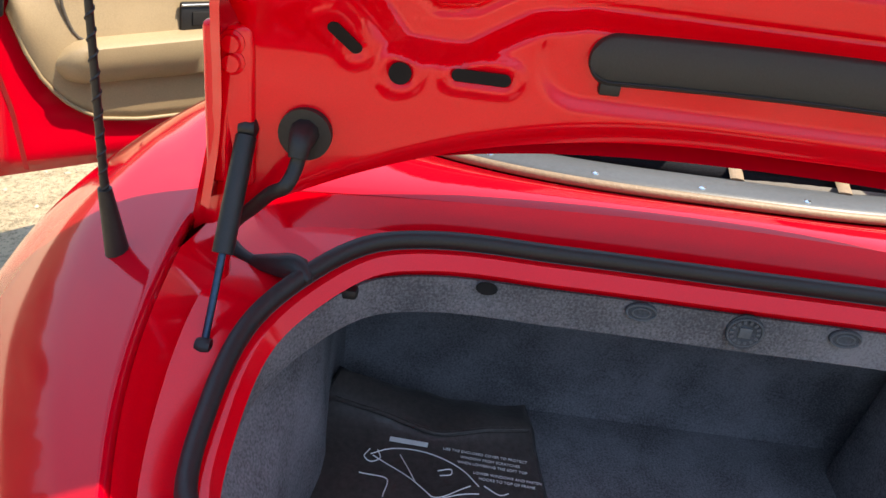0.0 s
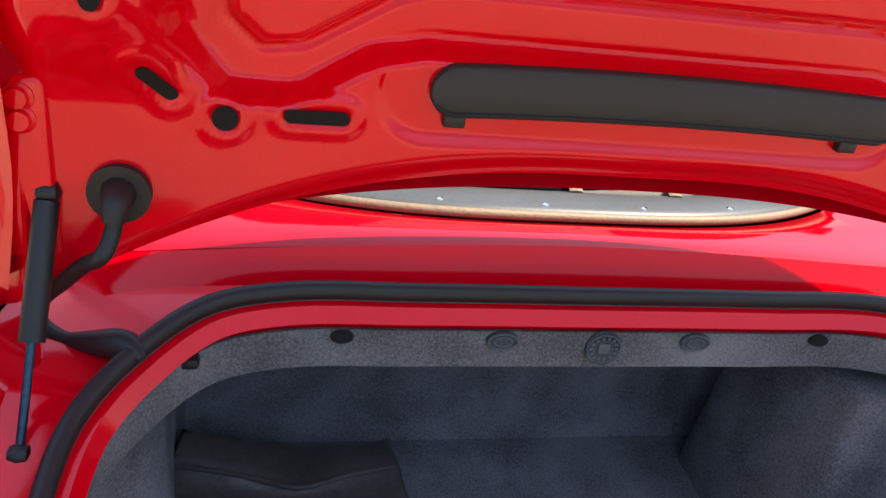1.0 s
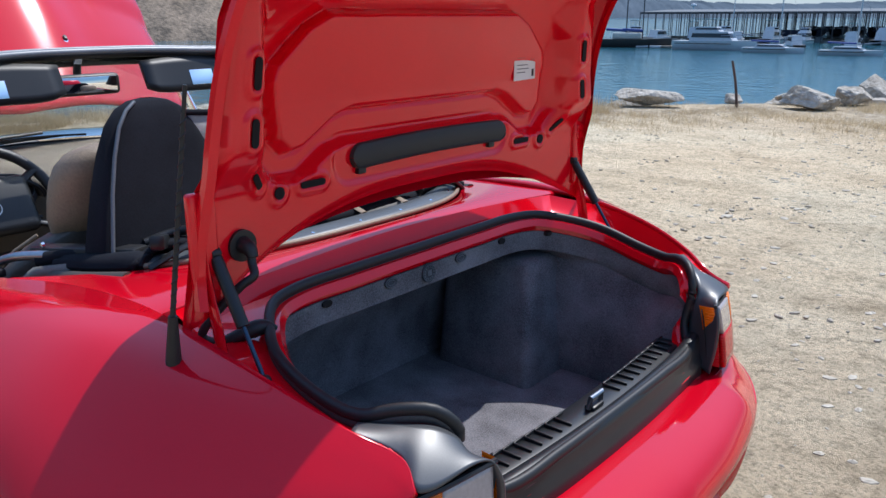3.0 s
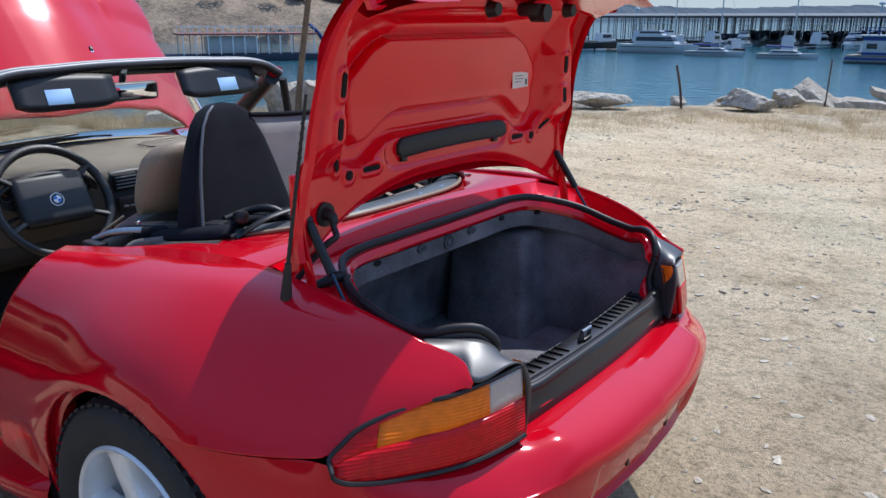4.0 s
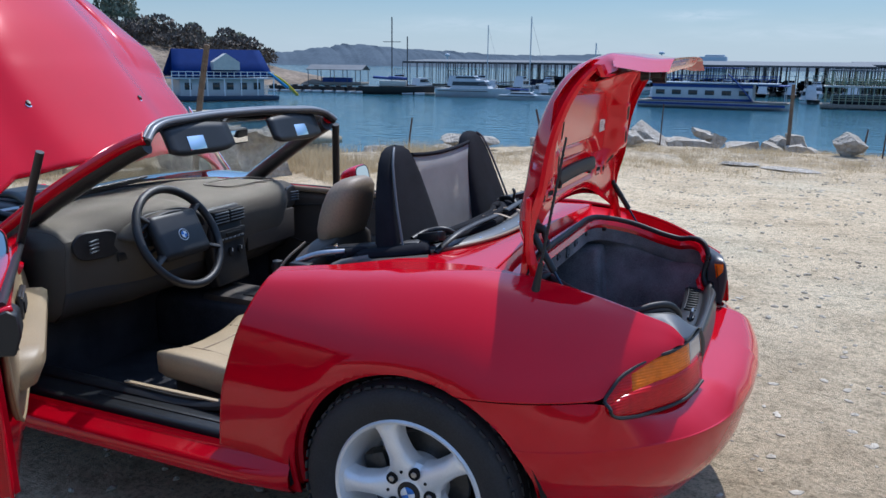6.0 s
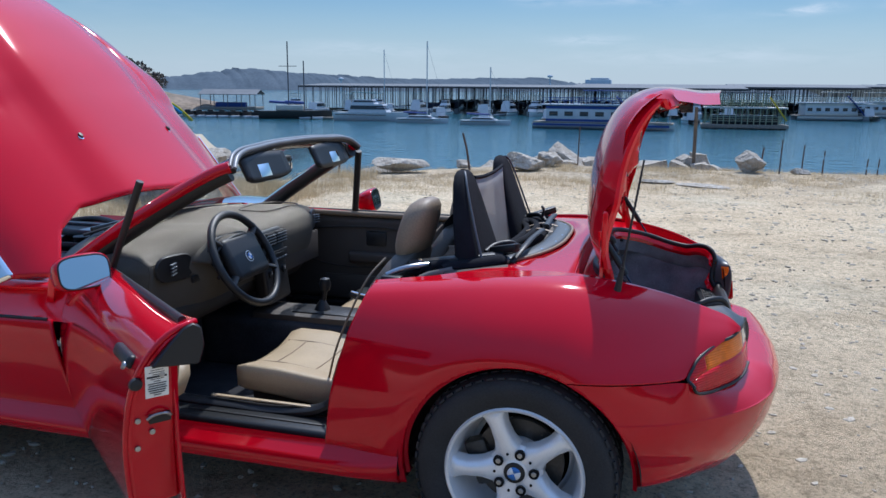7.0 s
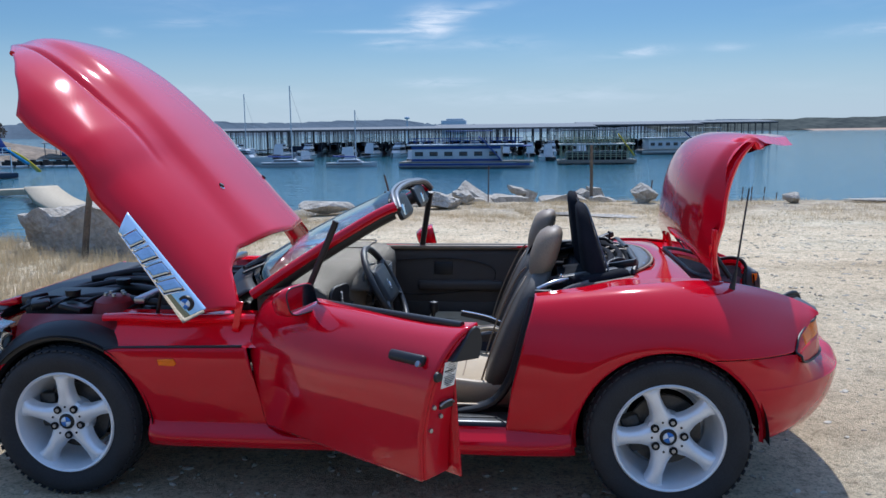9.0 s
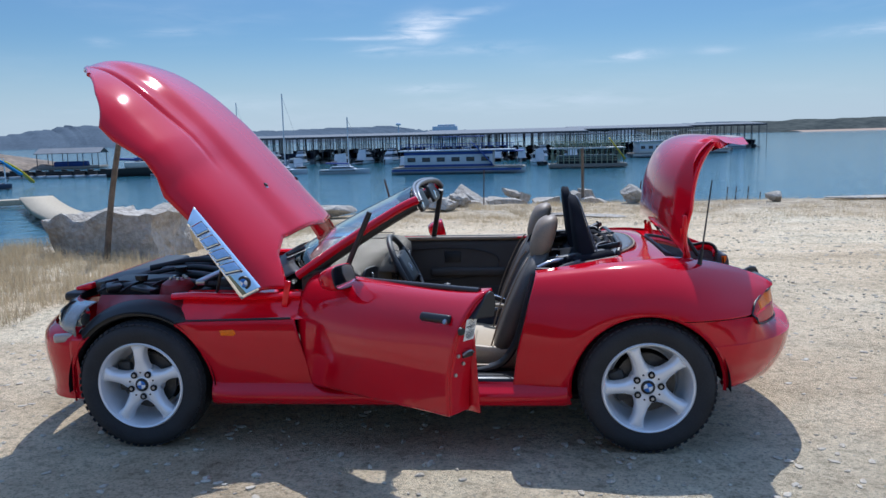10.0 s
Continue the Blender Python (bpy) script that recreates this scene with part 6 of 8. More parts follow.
for sgn in (-1, 1):
    box("roof_frame_bar", (0.30, 0.045, 0.026), (-0.30, sgn * 0.49, 0.880), BLACK, fold, bevel=0.010, rot=(0, -6, -sgn * 16))
    box("roof_frame_bar", (0.22, 0.030, 0.030), (-0.17, sgn * 0.40, 0.905), GLOSSBLACK, fold, bevel=0.008, rot=(0, -14, sgn * 34))
    tube("roof_bow", curve3([(-0.10, sgn * 0.47, 0.880), (-0.075, sgn * 0.40, 0.915), (-0.07, sgn * 0.24, 0.925), (-0.06, sgn * 0.05, 0.925)], 14), 0.012, BLACK, fold, flat=0.5)
    for k in range(3):
        lathe("frame_rivet", [(0, -0.005), (0.006, -0.004), (0.007, 0.002)], CHROME, fold, m=pose(-0.40 + 0.10 * k, sgn * (0.535 - 0.03 * k), 0.884, 0, 0, 0), sides=10)
    sheet("fabric_fold", [[(-0.12 - 0.26 * u + 0.012 * math.sin(7 * v), sgn * (0.30 + 0.20 * v - 0.05 * u), 0.885 + 0.022 * math.sin(3.1 * v + 2 * u) - 0.03 * u) for v in np.linspace(0, 1, 10)] for u in np.linspace(0, 1, 10)], FABRIC, fold, solid=0.012)
tube("frame_catch", curve3([(-0.115, 0.30, 0.92), (-0.112, 0.302, 0.955), (-0.120, 0.31, 0.962)], 8), 0.006, BLACK, fold)

# passenger's door, shut: skin outside, trim inside
pd = side_panel("passenger_door", lambda z: -1.655, lambda z: door_edge(z) - 0.006, lambda x: quarter_top(x), lambda x: 0.335, 40, 24, car, (), 1, label="closed red passenger door")
rows = [[(x, 0.700 - 0.02 * math.sin(math.pi * k), 0.36 + 0.455 * k) for k in np.linspace(0, 1, 12)] for x in np.linspace(-1.56, -0.53, 30)]
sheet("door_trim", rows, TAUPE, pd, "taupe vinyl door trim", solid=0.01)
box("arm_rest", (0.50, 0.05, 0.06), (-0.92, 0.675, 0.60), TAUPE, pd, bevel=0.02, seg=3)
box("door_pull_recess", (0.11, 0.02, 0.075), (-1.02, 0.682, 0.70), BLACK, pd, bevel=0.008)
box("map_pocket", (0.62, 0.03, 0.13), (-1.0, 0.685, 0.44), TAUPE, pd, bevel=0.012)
tube("waist_rail", [(x, 0.690, 0.822) for x in np.linspace(-1.56, -0.53, 8)], 0.014, SEATBACK, pd)
tube("window_seal", [(x, 0.706, 0.832) for x in np.linspace(-1.56, -0.53, 8)], 0.010, BLACK, pd)
tube("trim_seam", curve3([(-1.50, 0.677, 0.72), (-1.20, 0.676, 0.755), (-0.85, 0.676, 0.745), (-0.72, 0.676, 0.69), (-0.74, 0.676, 0.61), (-0.95, 0.675, 0.56), (-1.25, 0.675, 0.55), (-1.50, 0.676, 0.60)], 50), 0.004, KNEE, pd)

# driver's door, open
HINGE = Vector((-1.60, -0.80, 0.0))
HINGE_AXIS = Vector((0.0, 0.085, 1.0)).normalized()
DOOR_M = Matrix.Translation(HINGE + Vector((0.048, -0.016, 0.0))) @ Matrix.Rotation(radians(-41.3), 4, HINGE_AXIS) @ Matrix.Translation(-HINGE)
drv = side_panel("driver_door", lambda z: float(np.interp(z, (0.33, 0.645, 0.83), (-1.58, -1.655, -1.655))), lambda z: door_edge(z) - 0.006, lambda x: quarter_top(x), lambda x: float(np.interp(x, (-1.6, -0.6), (0.325, 0.345))), 60, 40, car, (), -1, label="open red driver's door")
rows = []
for z in np.linspace(0.345, 0.812, 24):
    e = door_edge(z) - 0.006
    y = -side_y(e, z)
    rows.append([(e, y, z), (e + 0.004, y + 0.006, z), (e - 0.002, -0.735 if z < 0.74 else -0.70, z), (e - 0.02, -0.715 if z < 0.74 else -0.685, z)])
sheet("shut_face", rows, RED, drv)
sheet("inner_skin", [[(x, -0.728, 0.335 + (0.47 if x < -0.62 else 0.46) * k) for k in np.linspace(0, 1, 10)] for x in np.linspace(-1.60, -0.575, 24)], RED, drv, solid=0.006)
rows = []
for u in np.linspace(0, 1, 34):
    x = -1.575 + 0.945 * u
    foot_z = float(np.interp(x, (-1.575, -0.93, -0.83, -0.785, -0.74, -0.70, -0.67, -0.645, -0.63), (0.450, 0.448, 0.460, 0.480, 0.511, 0.555, 0.605, 0.670, 0.730)))
    rows.append([(x, -0.712 + 0.018 * math.sin(math.pi * min(1.0, k * 1.2)), foot_z + (0.812 - foot_z) * k) for k in np.linspace(0, 1, 14)])
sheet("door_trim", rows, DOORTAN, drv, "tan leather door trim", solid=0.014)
tube("trim_piping", [(r[0][0], r[0][1] + 0.008, r[0][2]) for r in rows], 0.005, DOORTAN, drv)
rows = []
for x in np.linspace(-1.40, -0.715, 30):
    end = max(0.02, 1 - max(0.0, (x + 0.80) / 0.085) ** 2) ** 0.5
    lift = 0.02 * (-x - 0.72) / 0.4
    rows.append([(x, -0.705, 0.606 + 0.058 * end + lift), (x, -0.705 + 0.060 * end, 0.604 + 0.056 * end + lift), (x, -0.705 + 0.074 * end, 0.603 + 0.046 * end + lift), (x, -0.705 + 0.074 * end, 0.602 + 0.018 * end + lift), (x, -0.705 + 0.050 * end, 0.600 - 0.030 * end + lift * 0.3), (x, -0.705, 0.600 - 0.052 * end + lift * 0.3)])
sheet("arm_rest", rows, DOORTAN, drv, "tan leather arm rest", smooth=45)
tube("trim_seam", curve3([(-0.735, -0.694, 0.80), (-0.748, -0.692, 0.72), (-0.775, -0.690, 0.668), (-0.83, -0.690, 0.655), (-1.04, -0.690, 0.668), (-1.40, -0.690, 0.690)], 40), 0.004, SEATDARK, drv)
box("inner_handle", (0.17, 0.014, 0.076), (-1.120, -0.690, 0.712), BLACK, drv, "black plastic inner door handle", bevel=0.008)
box("handle_cup", (0.12, 0.010, 0.036), (-1.125, -0.683, 0.708), VOID, drv, bevel=0.003)
tube("handle_rim", [(-1.205, -0.682, 0.742), (-1.120, -0.681, 0.744), (-1.036, -0.682, 0.742)], 0.0035, STEEL, drv)
tube("waist_rail", [(x, -0.695, 0.826) for x in np.linspace(-1.60, -0.56, 8)], 0.012, BLACK, drv)
plate("handle_recess", stadium(0.165, 0.052), 0.006, pose(-0.700, -0.800, 0.722, 122, 0, 0), BLACK, drv, "black door handle")
box("door_handle", (0.172, 0.028, 0.036), (-0.700, -0.813, 0.727), BLACK, drv, bevel=0.012, seg=3, rot=(-28, 0, 0))
lathe("lock_barrel", [(0, -0.004), (0.010, -0.003), (0.011, 0.004)], STEEL, drv, m=pose(-0.628, -0.832, 0.722, -30, 0, 0), sides=16)
# corner block, sticker and latch on the shut face
plate("corner_block", [(-0.03, 0.012), (0.085, 0), (0.102, 0.045), (0.098, 0.092), (0.078, 0.106), (0.052, 0.096), (0.01, 0.055)], 0.10, Matrix(((0, 0, -1, -0.510), (1, 0, 0, -0.760), (0, 1, 0, 0.722), (0, 0, 0, 1))), BLACK, drv, "black rubber corner block", bevel=0.004)


def on_shut(y, z, out=0.0):
    return (door_edge(z) + 0.0005 + out, y, z)


box("door_sticker", (0.0015, 0.056, 0.092), on_shut(-0.772, 0.688), WHITE, drv, "white paper sticker with print", bevel=0, rot=(0, 18, 0))
for k, (w, h) in enumerate(((0.024, 0.0018), (0.030, 0.0018), (0.038, 0.002), (0.020, 0.002), (0.048, 0.006), (0.032, 0.0018), (0.016, 0.0018), (0.044, 0.002), (0.040, 0.002), (0.046, 0.002), (0.042, 0.002), (0.036, 0.002), (0.018, 0.002))):
    box("print_bar", (0.001, w, h), on_shut(-0.772, 0.726 - 0.0062 * k, 0.0014), INK, drv, bevel=0, rot=(0, 18, 0))
box("door_latch", (0.012, 0.055, 0.026), on_shut(-0.768, 0.585, -0.004), BLACK, drv, bevel=0.004)
tube("latch_claw", curve3([on_shut(-0.800, 0.588, 0.004), on_shut(-0.785, 0.598, 0.008), on_shut(-0.755, 0.598, 0.008), on_shut(-0.742, 0.588, 0.004)], 12), 0.004, STEEL, drv)
for y, z in ((-0.822, 0.588), (-0.788, 0.550), (-0.825, 0.510), (-0.760, 0.705)):
    lathe("latch_screw", [(0, -0.003), (0.007, -0.002), (0.008, 0.004)], STEEL, drv, m=Matrix.Translation(on_shut(y, z, 0.002)) @ pose(0, 0, 0, 0, 0, 90), sides=12)
lathe("bump_stop", [(0, -0.008), (0.014, -0.006), (0.017, 0.004)], RUBBER, drv, m=Matrix.Translation(on_shut(-0.822, 0.690, 0.002)) @ pose(0, 0, 0, 0, 0, 90), sides=16)
tube("window_guide", [(-1.335, -0.60, 1.13), (-1.46, -0.695, 0.83)], 0.013, BLACK, drv)
drv.matrix_basis = DOOR_M
tube("window_guide", [(-1.080, 0.60, 1.15), (-1.145, 0.705, 0.83)], 0.017, BLACK, pd)


# door mirrors
def door_mirror(parent, sgn, at, rz, inv=None):
    m = Matrix.Translation(at) @ pose(0, 0, 0, 0, 0, rz) @ pose(0, 0, 0, 0, -13, 0)
    secs = []
    for x, w, h in ((-0.085, 0.05, 0.03), (-0.080, 0.11, 0.065), (-0.055, 0.155, 0.095), (-0.015, 0.175, 0.115), (0.018, 0.178, 0.118), (0.022, 0.168, 0.108)):
        secs.append([tuple(m @ Vector((x, w / 2 * math.copysign(abs(math.cos(t)) ** 0.62, math.cos(t)), h / 2 * math.copysign(abs(math.sin(t)) ** 0.62, math.sin(t))))) for t in np.linspace(0, 2 * math.pi, 32, endpoint=False)])
    house = loft("door_mirror", secs, RED, parent, "red door mirror housing")
    outline = [(0.080 * math.copysign(abs(math.cos(t)) ** 0.55, math.cos(t)), 0.050 * math.copysign(abs(math.sin(t)) ** 0.55, math.sin(t))) for t in np.linspace(0, 2 * math.pi, 40, endpoint=False)]
    gl = plate("mirror_glass", outline, 0.003, m @ Matrix(((0, 0, 1, 0.0195), (1, 0, 0, 0), (0, 1, 0, 0), (0, 0, 0, 1))), CHROME, house, smooth=0)
    tube("glass_rim", [tuple(m @ Vector((0.0215, 1.03 * y, 1.04 * z))) for y, z in outline], 0.003, BLACK, house, closed=True, sides=6)
    foot = tube("mirror_foot", [tuple(m @ Vector((-0.02, -sgn * 0.05, -0.05))), tuple(m @ Vector((-0.03, -sgn * 0.12, -0.085)))], 0.024, RED, house)
    if inv is not None:
        house.matrix_parent_inverse = inv


door_mirror(pd, 1, (-1.115, 0.875, 0.872), 8)
door_mirror(drv, -1, (-1.400, -0.985, 0.868), -24, DOOR_M.inverted())
# ---- ground, water, distance ----
LAKE = -3.8


def shore_y(x):
    return float(np.interp(x, (-60, -30, -9, -6, -2, 8, 30, 60, 300), (-40, -12, 4.2, 8.0, 12.2, 12.6, 30, 62, 150)))


def ground_z(x, y):
    """The lot: level by the car, a grassy lip, then a bank down to the water and below it."""
    d = y - shore_y(x)
    if d < 0:
        return 0.035 * math.exp(-((d + 0.8) / 1.6) ** 2)
    return 0.035 * math.exp(-(d + 0.8) ** 2 / 2.56) - 5.5 * min(1.0, d / 14.0) ** 1.15


def spaced(parts):
    return np.concatenate([np.linspace(a, b, n, endpoint=False) for a, b, n in parts])


gx = spaced([(-3000, -200, 14), (-200, -20, 30), (-20, -8, 40), (-8, 8, 200), (8, 20, 50), (20, 200, 40), (200, 3000, 14)])
gy = spaced([(-3000, -60, 14), (-60, -6, 24), (-6, 8, 160), (8, 14, 70), (14, 40, 40), (40, 300, 40)])
rows = []
for x in gx:
    r = []
    for y in gy:
        z = ground_z(x, y)
        near = abs(x) < 20 and -8 < y < 16
        z += 0.030 * noise.noise((x * 0.5, y * 0.5, 0)) + (0.014 * noise.noise((x * 2.3, y * 2.3, 3)) + 0.007 * noise.noise((x * 7, y * 7, 5)) if near else 0)
        if -4.5 < x < 2.2 and -2.2 < y < 2.2:
            z = min(z, 0.003) * 0.5
        if y > 200 or abs(x) > 1500:
            z = min(z, LAKE - 1)
        r.append((x, y, z))
    rows.append(r)
GROUND = bpy.data.materials.new("pale_caliche_gravel")
GROUND.use_nodes = True
gn, gl = GROUND.node_tree.nodes, GROUND.node_tree.links
gb = gn["Principled BSDF"]
gb.inputs["Roughness"].default_value = 0.95
gb.inputs["Specular IOR Level"].default_value = 0.2
gco = gn.new("ShaderNodeTexCoord")


def noise_node(scale, detail=6.0, rough=0.6):
    t = gn.new("ShaderNodeTexNoise")
    t.inputs["Scale"].default_value, t.inputs["Detail"].default_value, t.inputs["Roughness"].default_value = scale, detail, rough
    gl.new(gco.outputs["Object"], t.inputs["Vector"])
    return t


def streak_node(scale, detail, stretch):
    """Noise drawn out along x, as wheels leave it."""
    t, m = noise_node(scale, detail, 0.65), gn.new("ShaderNodeMapping")
    m.inputs["Scale"].default_value = (stretch, 1.0, 1.0)
    m.inputs["Rotation"].default_value = (0.0, 0.0, radians(12))
    gl.new(gco.outputs["Object"], m.inputs["Vector"])
    gl.new(m.outputs[0], t.inputs["Vector"])
    return t


def ramp_node(src, stops):
    r = gn.new("ShaderNodeValToRGB")
    while len(r.color_ramp.elements) < len(stops):
        r.color_ramp.elements.new(0.5)
    for e, (p, c) in zip(r.color_ramp.elements, stops):
        e.position, e.color = p, (*c, 1)
    gl.new(src, r.inputs["Fac"])
    return r


def mix_node(a, b, fac, blend="MIX", f=0.5):
    m = gn.new("ShaderNodeMix")
    m.data_type, m.blend_type = "RGBA", blend
    m.inputs["Factor"].default_value = f
    if fac is not None:
        gl.new(fac, m.inputs["Factor"])
    gl.new(a, m.inputs["A"])
    gl.new(b, m.inputs["B"])
    return m.outputs["Result"]


broad = ramp_node(noise_node(0.35).outputs["Fac"], [(0.30, (0.84, 0.645, 0.415)), (0.50, (0.97, 0.785, 0.535)), (0.68, (0.99, 0.87, 0.63))])
fine_g = ramp_node(noise_node(15.0, 8, 0.7).outputs["Fac"], [(0.38, (0.34, 0.31, 0.27)), (0.49, (0.93, 0.92, 0.90)), (0.62, (1.0, 1.0, 1.0))])
speck = gn.new("ShaderNodeTexVoronoi")
speck.inputs["Scale"].default_value = 34
gl.new(gco.outputs["Object"], speck.inputs["Vector"])
stones = ramp_node(speck.outputs["Distance"], [(0.10, (1.0, 1.0, 1.0)), (0.30, (0.80, 0.79, 0.77)), (0.6, (0.70, 0.68, 0.65))])
crumb = ramp_node(noise_node(55.0, 5, 0.8).outputs["Fac"], [(0.40, (0.14, 0.125, 0.105)), (0.47, (0.86, 0.85, 0.83)), (0.58, (1.0, 1.0, 1.0))])
ruts = ramp_node(noise_node(2.4, 8, 0.65).outputs["Fac"], [(0.36, (0.52, 0.49, 0.45)), (0.47, (0.90, 0.89, 0.87)), (0.58, (1.0, 1.0, 1.0))])
col = mix_node(broad.outputs["Color"], fine_g.outputs["Color"], None, "MULTIPLY", 0.52)
col = mix_node(col, stones.outputs["Color"], None, "MULTIPLY", 0.35)
col = mix_node(col, crumb.outputs["Color"], None, "MULTIPLY", 0.52)
col = mix_node(col, ruts.outputs["Color"], None, "MULTIPLY", 0.42)
tracks = ramp_node(streak_node(1.7, 7, 0.28).outputs["Fac"], [(0.38, (0.50, 0.45, 0.39)), (0.50, (0.92, 0.90, 0.88)), (0.60, (1.0, 1.0, 1.0))])
col = mix_node(col, tracks.outputs["Color"], None, "MULTIPLY", 0.34)
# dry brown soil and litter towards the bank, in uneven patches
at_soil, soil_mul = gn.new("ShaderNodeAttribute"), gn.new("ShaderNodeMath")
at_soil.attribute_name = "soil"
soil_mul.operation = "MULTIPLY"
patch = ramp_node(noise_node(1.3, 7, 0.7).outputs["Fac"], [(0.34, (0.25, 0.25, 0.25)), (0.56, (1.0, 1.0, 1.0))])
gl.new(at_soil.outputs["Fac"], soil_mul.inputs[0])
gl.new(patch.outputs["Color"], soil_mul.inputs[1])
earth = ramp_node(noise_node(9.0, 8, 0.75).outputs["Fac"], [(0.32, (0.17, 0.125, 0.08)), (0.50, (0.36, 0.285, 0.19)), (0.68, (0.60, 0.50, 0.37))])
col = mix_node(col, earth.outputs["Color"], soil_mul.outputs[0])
gl.new(col, gb.inputs["Base Color"])
bp = gn.new("ShaderNodeBump")
bp.inputs["Strength"].default_value, bp.inputs["Distance"].default_value = 1.0, 0.042
gl.new(noise_node(22.0, 12, 0.8).outputs["Fac"], bp.inputs["Height"])
gl.new(bp.outputs["Normal"], gb.inputs["Normal"])
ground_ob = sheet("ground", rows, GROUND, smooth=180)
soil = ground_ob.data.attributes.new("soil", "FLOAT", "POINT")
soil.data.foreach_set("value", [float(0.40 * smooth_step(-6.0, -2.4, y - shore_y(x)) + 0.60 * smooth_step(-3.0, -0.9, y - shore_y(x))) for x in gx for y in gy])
ground = tagged(ground_ob, "pale trampled gravel lot falling to the lake shore", "ground", kind="structure")

WATER = mat("lake_water", (0.030, 0.110, 0.150), rough=0.06, spec=0.5)
wnn, wll = WATER.node_tree.nodes, WATER.node_tree.links
wco, wno, wno2, wbp = wnn.new("ShaderNodeTexCoord"), wnn.new("ShaderNodeTexNoise"), wnn.new("ShaderNodeTexNoise"), wnn.new("ShaderNodeBump")
wmap = wnn.new("ShaderNodeMapping")
wmap.inputs["Scale"].default_value = (0.45, 1.0, 1.0)
wno.inputs["Scale"].default_value, wno.inputs["Detail"].default_value = 1.1, 5.0
wbp.inputs["Strength"].default_value, wbp.inputs["Distance"].default_value = 0.55, 0.25
wll.new(wco.outputs["Object"], wmap.inputs["Vector"])
wll.new(wmap.outputs[0], wno.inputs["Vector"])
wll.new(wno.outputs["Fac"], wbp.inputs["Height"])
wll.new(wbp.outputs["Normal"], wnn["Principled BSDF"].inputs["Normal"])
tagged(sheet("water", [[(x, y, LAKE) for y in (-30, 12, 60, 200, 800, 4200)] for x in (-3500, -600, -100, 0, 100, 600, 3500)], WATER, smooth=0), "rippled blue lake water", "water", kind="structure")


# ---- far shores ----
FOLIAGE = mat("cedar_foliage", (0.30, 0.28, 0.19), rough=0.9, second=(0.14, 0.14, 0.09), scale=3.0, vscale=0.3, bump=0.5)
DRYSLOPE = mat("dry_limestone_slope", (0.27, 0.205, 0.145), rough=0.95, second=(0.085, 0.066, 0.047), scale=0.9, vscale=0.12, bump=0.6)
# the blue-grey of the far hills is air haze put into the base colour
FARHILL = mat("hazed_wooded_hill", (0.105, 0.130, 0.155), rough=1.0, second=(0.075, 0.095, 0.115), scale=0.25, vscale=0.02, spec=0.0)
BEACH = mat("red_sand_shore", (0.36, 0.25, 0.17), rough=0.95, second=(0.28, 0.20, 0.14), scale=0.6, vscale=0.05)


def ridge(name, a, b, depth, heights, material, n=90, rough=0.25, seed=0, label=""):
    """A long hill from a to b in plan, with its crest set back by depth; heights along it."""
    a, b = np.array(a, float), np.array(b, float)
    t = (b - a) / np.linalg.norm(b - a)
    back = np.array((-t[1], t[0]))
    if back @ ((a + b) / 2) < 0:
        back = -back
    rows = []
    for k in np.linspace(0, 1, n):
        h = float(np.interp(k, np.linspace(0, 1, len(heights)), heights))
        h *= 1 + rough * noise.noise((k * n * 0.35, seed, 0)) * 0.5 + rough * 0.35 * noise.noise((k * n * 1.3, seed, 4))
        p = a + (b - a) * k
        rows.append([(*(p + back * depth * q), LAKE - 0.5 + (h + 0.5) * s) for q, s in ((0, 0), (0.15, 0.35), (0.4, 0.75), (0.7, 0.95), (1.0, 1.0), (1.6, 0.6))])
    return tagged(sheet(name, rows, material, smooth=60), label, "hill", kind="structure")


ridge("backdrop_hill_north", (-900, 900), (-150, 1500), 200, (3, 14, 20, 36, 28, 22, 21, 24, 26), FARHILL, n=240, rough=0.5, seed=1, label="wooded hills beyond the lake, haze in their blue-grey colour")
ridge("backdrop_hill_far", (-260, 1500), (560, 1580), 200, (21, 17, 13, 12, 14, 16, 19, 18), FARHILL, n=240, rough=0.5, seed=2, label="low wooded far shore, haze in its blue-grey colour")
ridge("backdrop_hill_east", (150, 900), (2400, 1500), 150, (10, 16, 19, 21, 23, 25, 28), mat("far_scrub_shore", (0.085, 0.092, 0.082), rough=1.0, second=(0.045, 0.052, 0.050), scale=0.12, vscale=0.03, spec=0.0), n=300, rough=0.45, seed=3, label="wooded eastern shore of the lake")
ridge("shore_sand", (300, 860), (2400, 1440), 30, (1.5, 4, 5, 6), BEACH, seed=4, label="reddish sand shore across the lake")
# unseen rise, added so the car's flank reflects less bright low sky
ridge("backdrop_hill_south", (170, -75), (-190, -60), 45, (12, 15, 17, 16, 19, 18, 15, 17, 14), mat("unseen_south_scrub", (0.085, 0.080, 0.050), rough=1.0, second=(0.035, 0.038, 0.025), scale=0.5, vscale=0.08, spec=0.0), n=200, rough=0.6, seed=9, label="unseen scrub rise added behind the lot to darken reflections")
ridge("slope_north_west", (-190, 40), (-92, 170), 60, (15, 18, 17, 14, 9, 1.0), DRYSLOPE, seed=6, rough=0.2, label="dry limestone slope above the west shore")


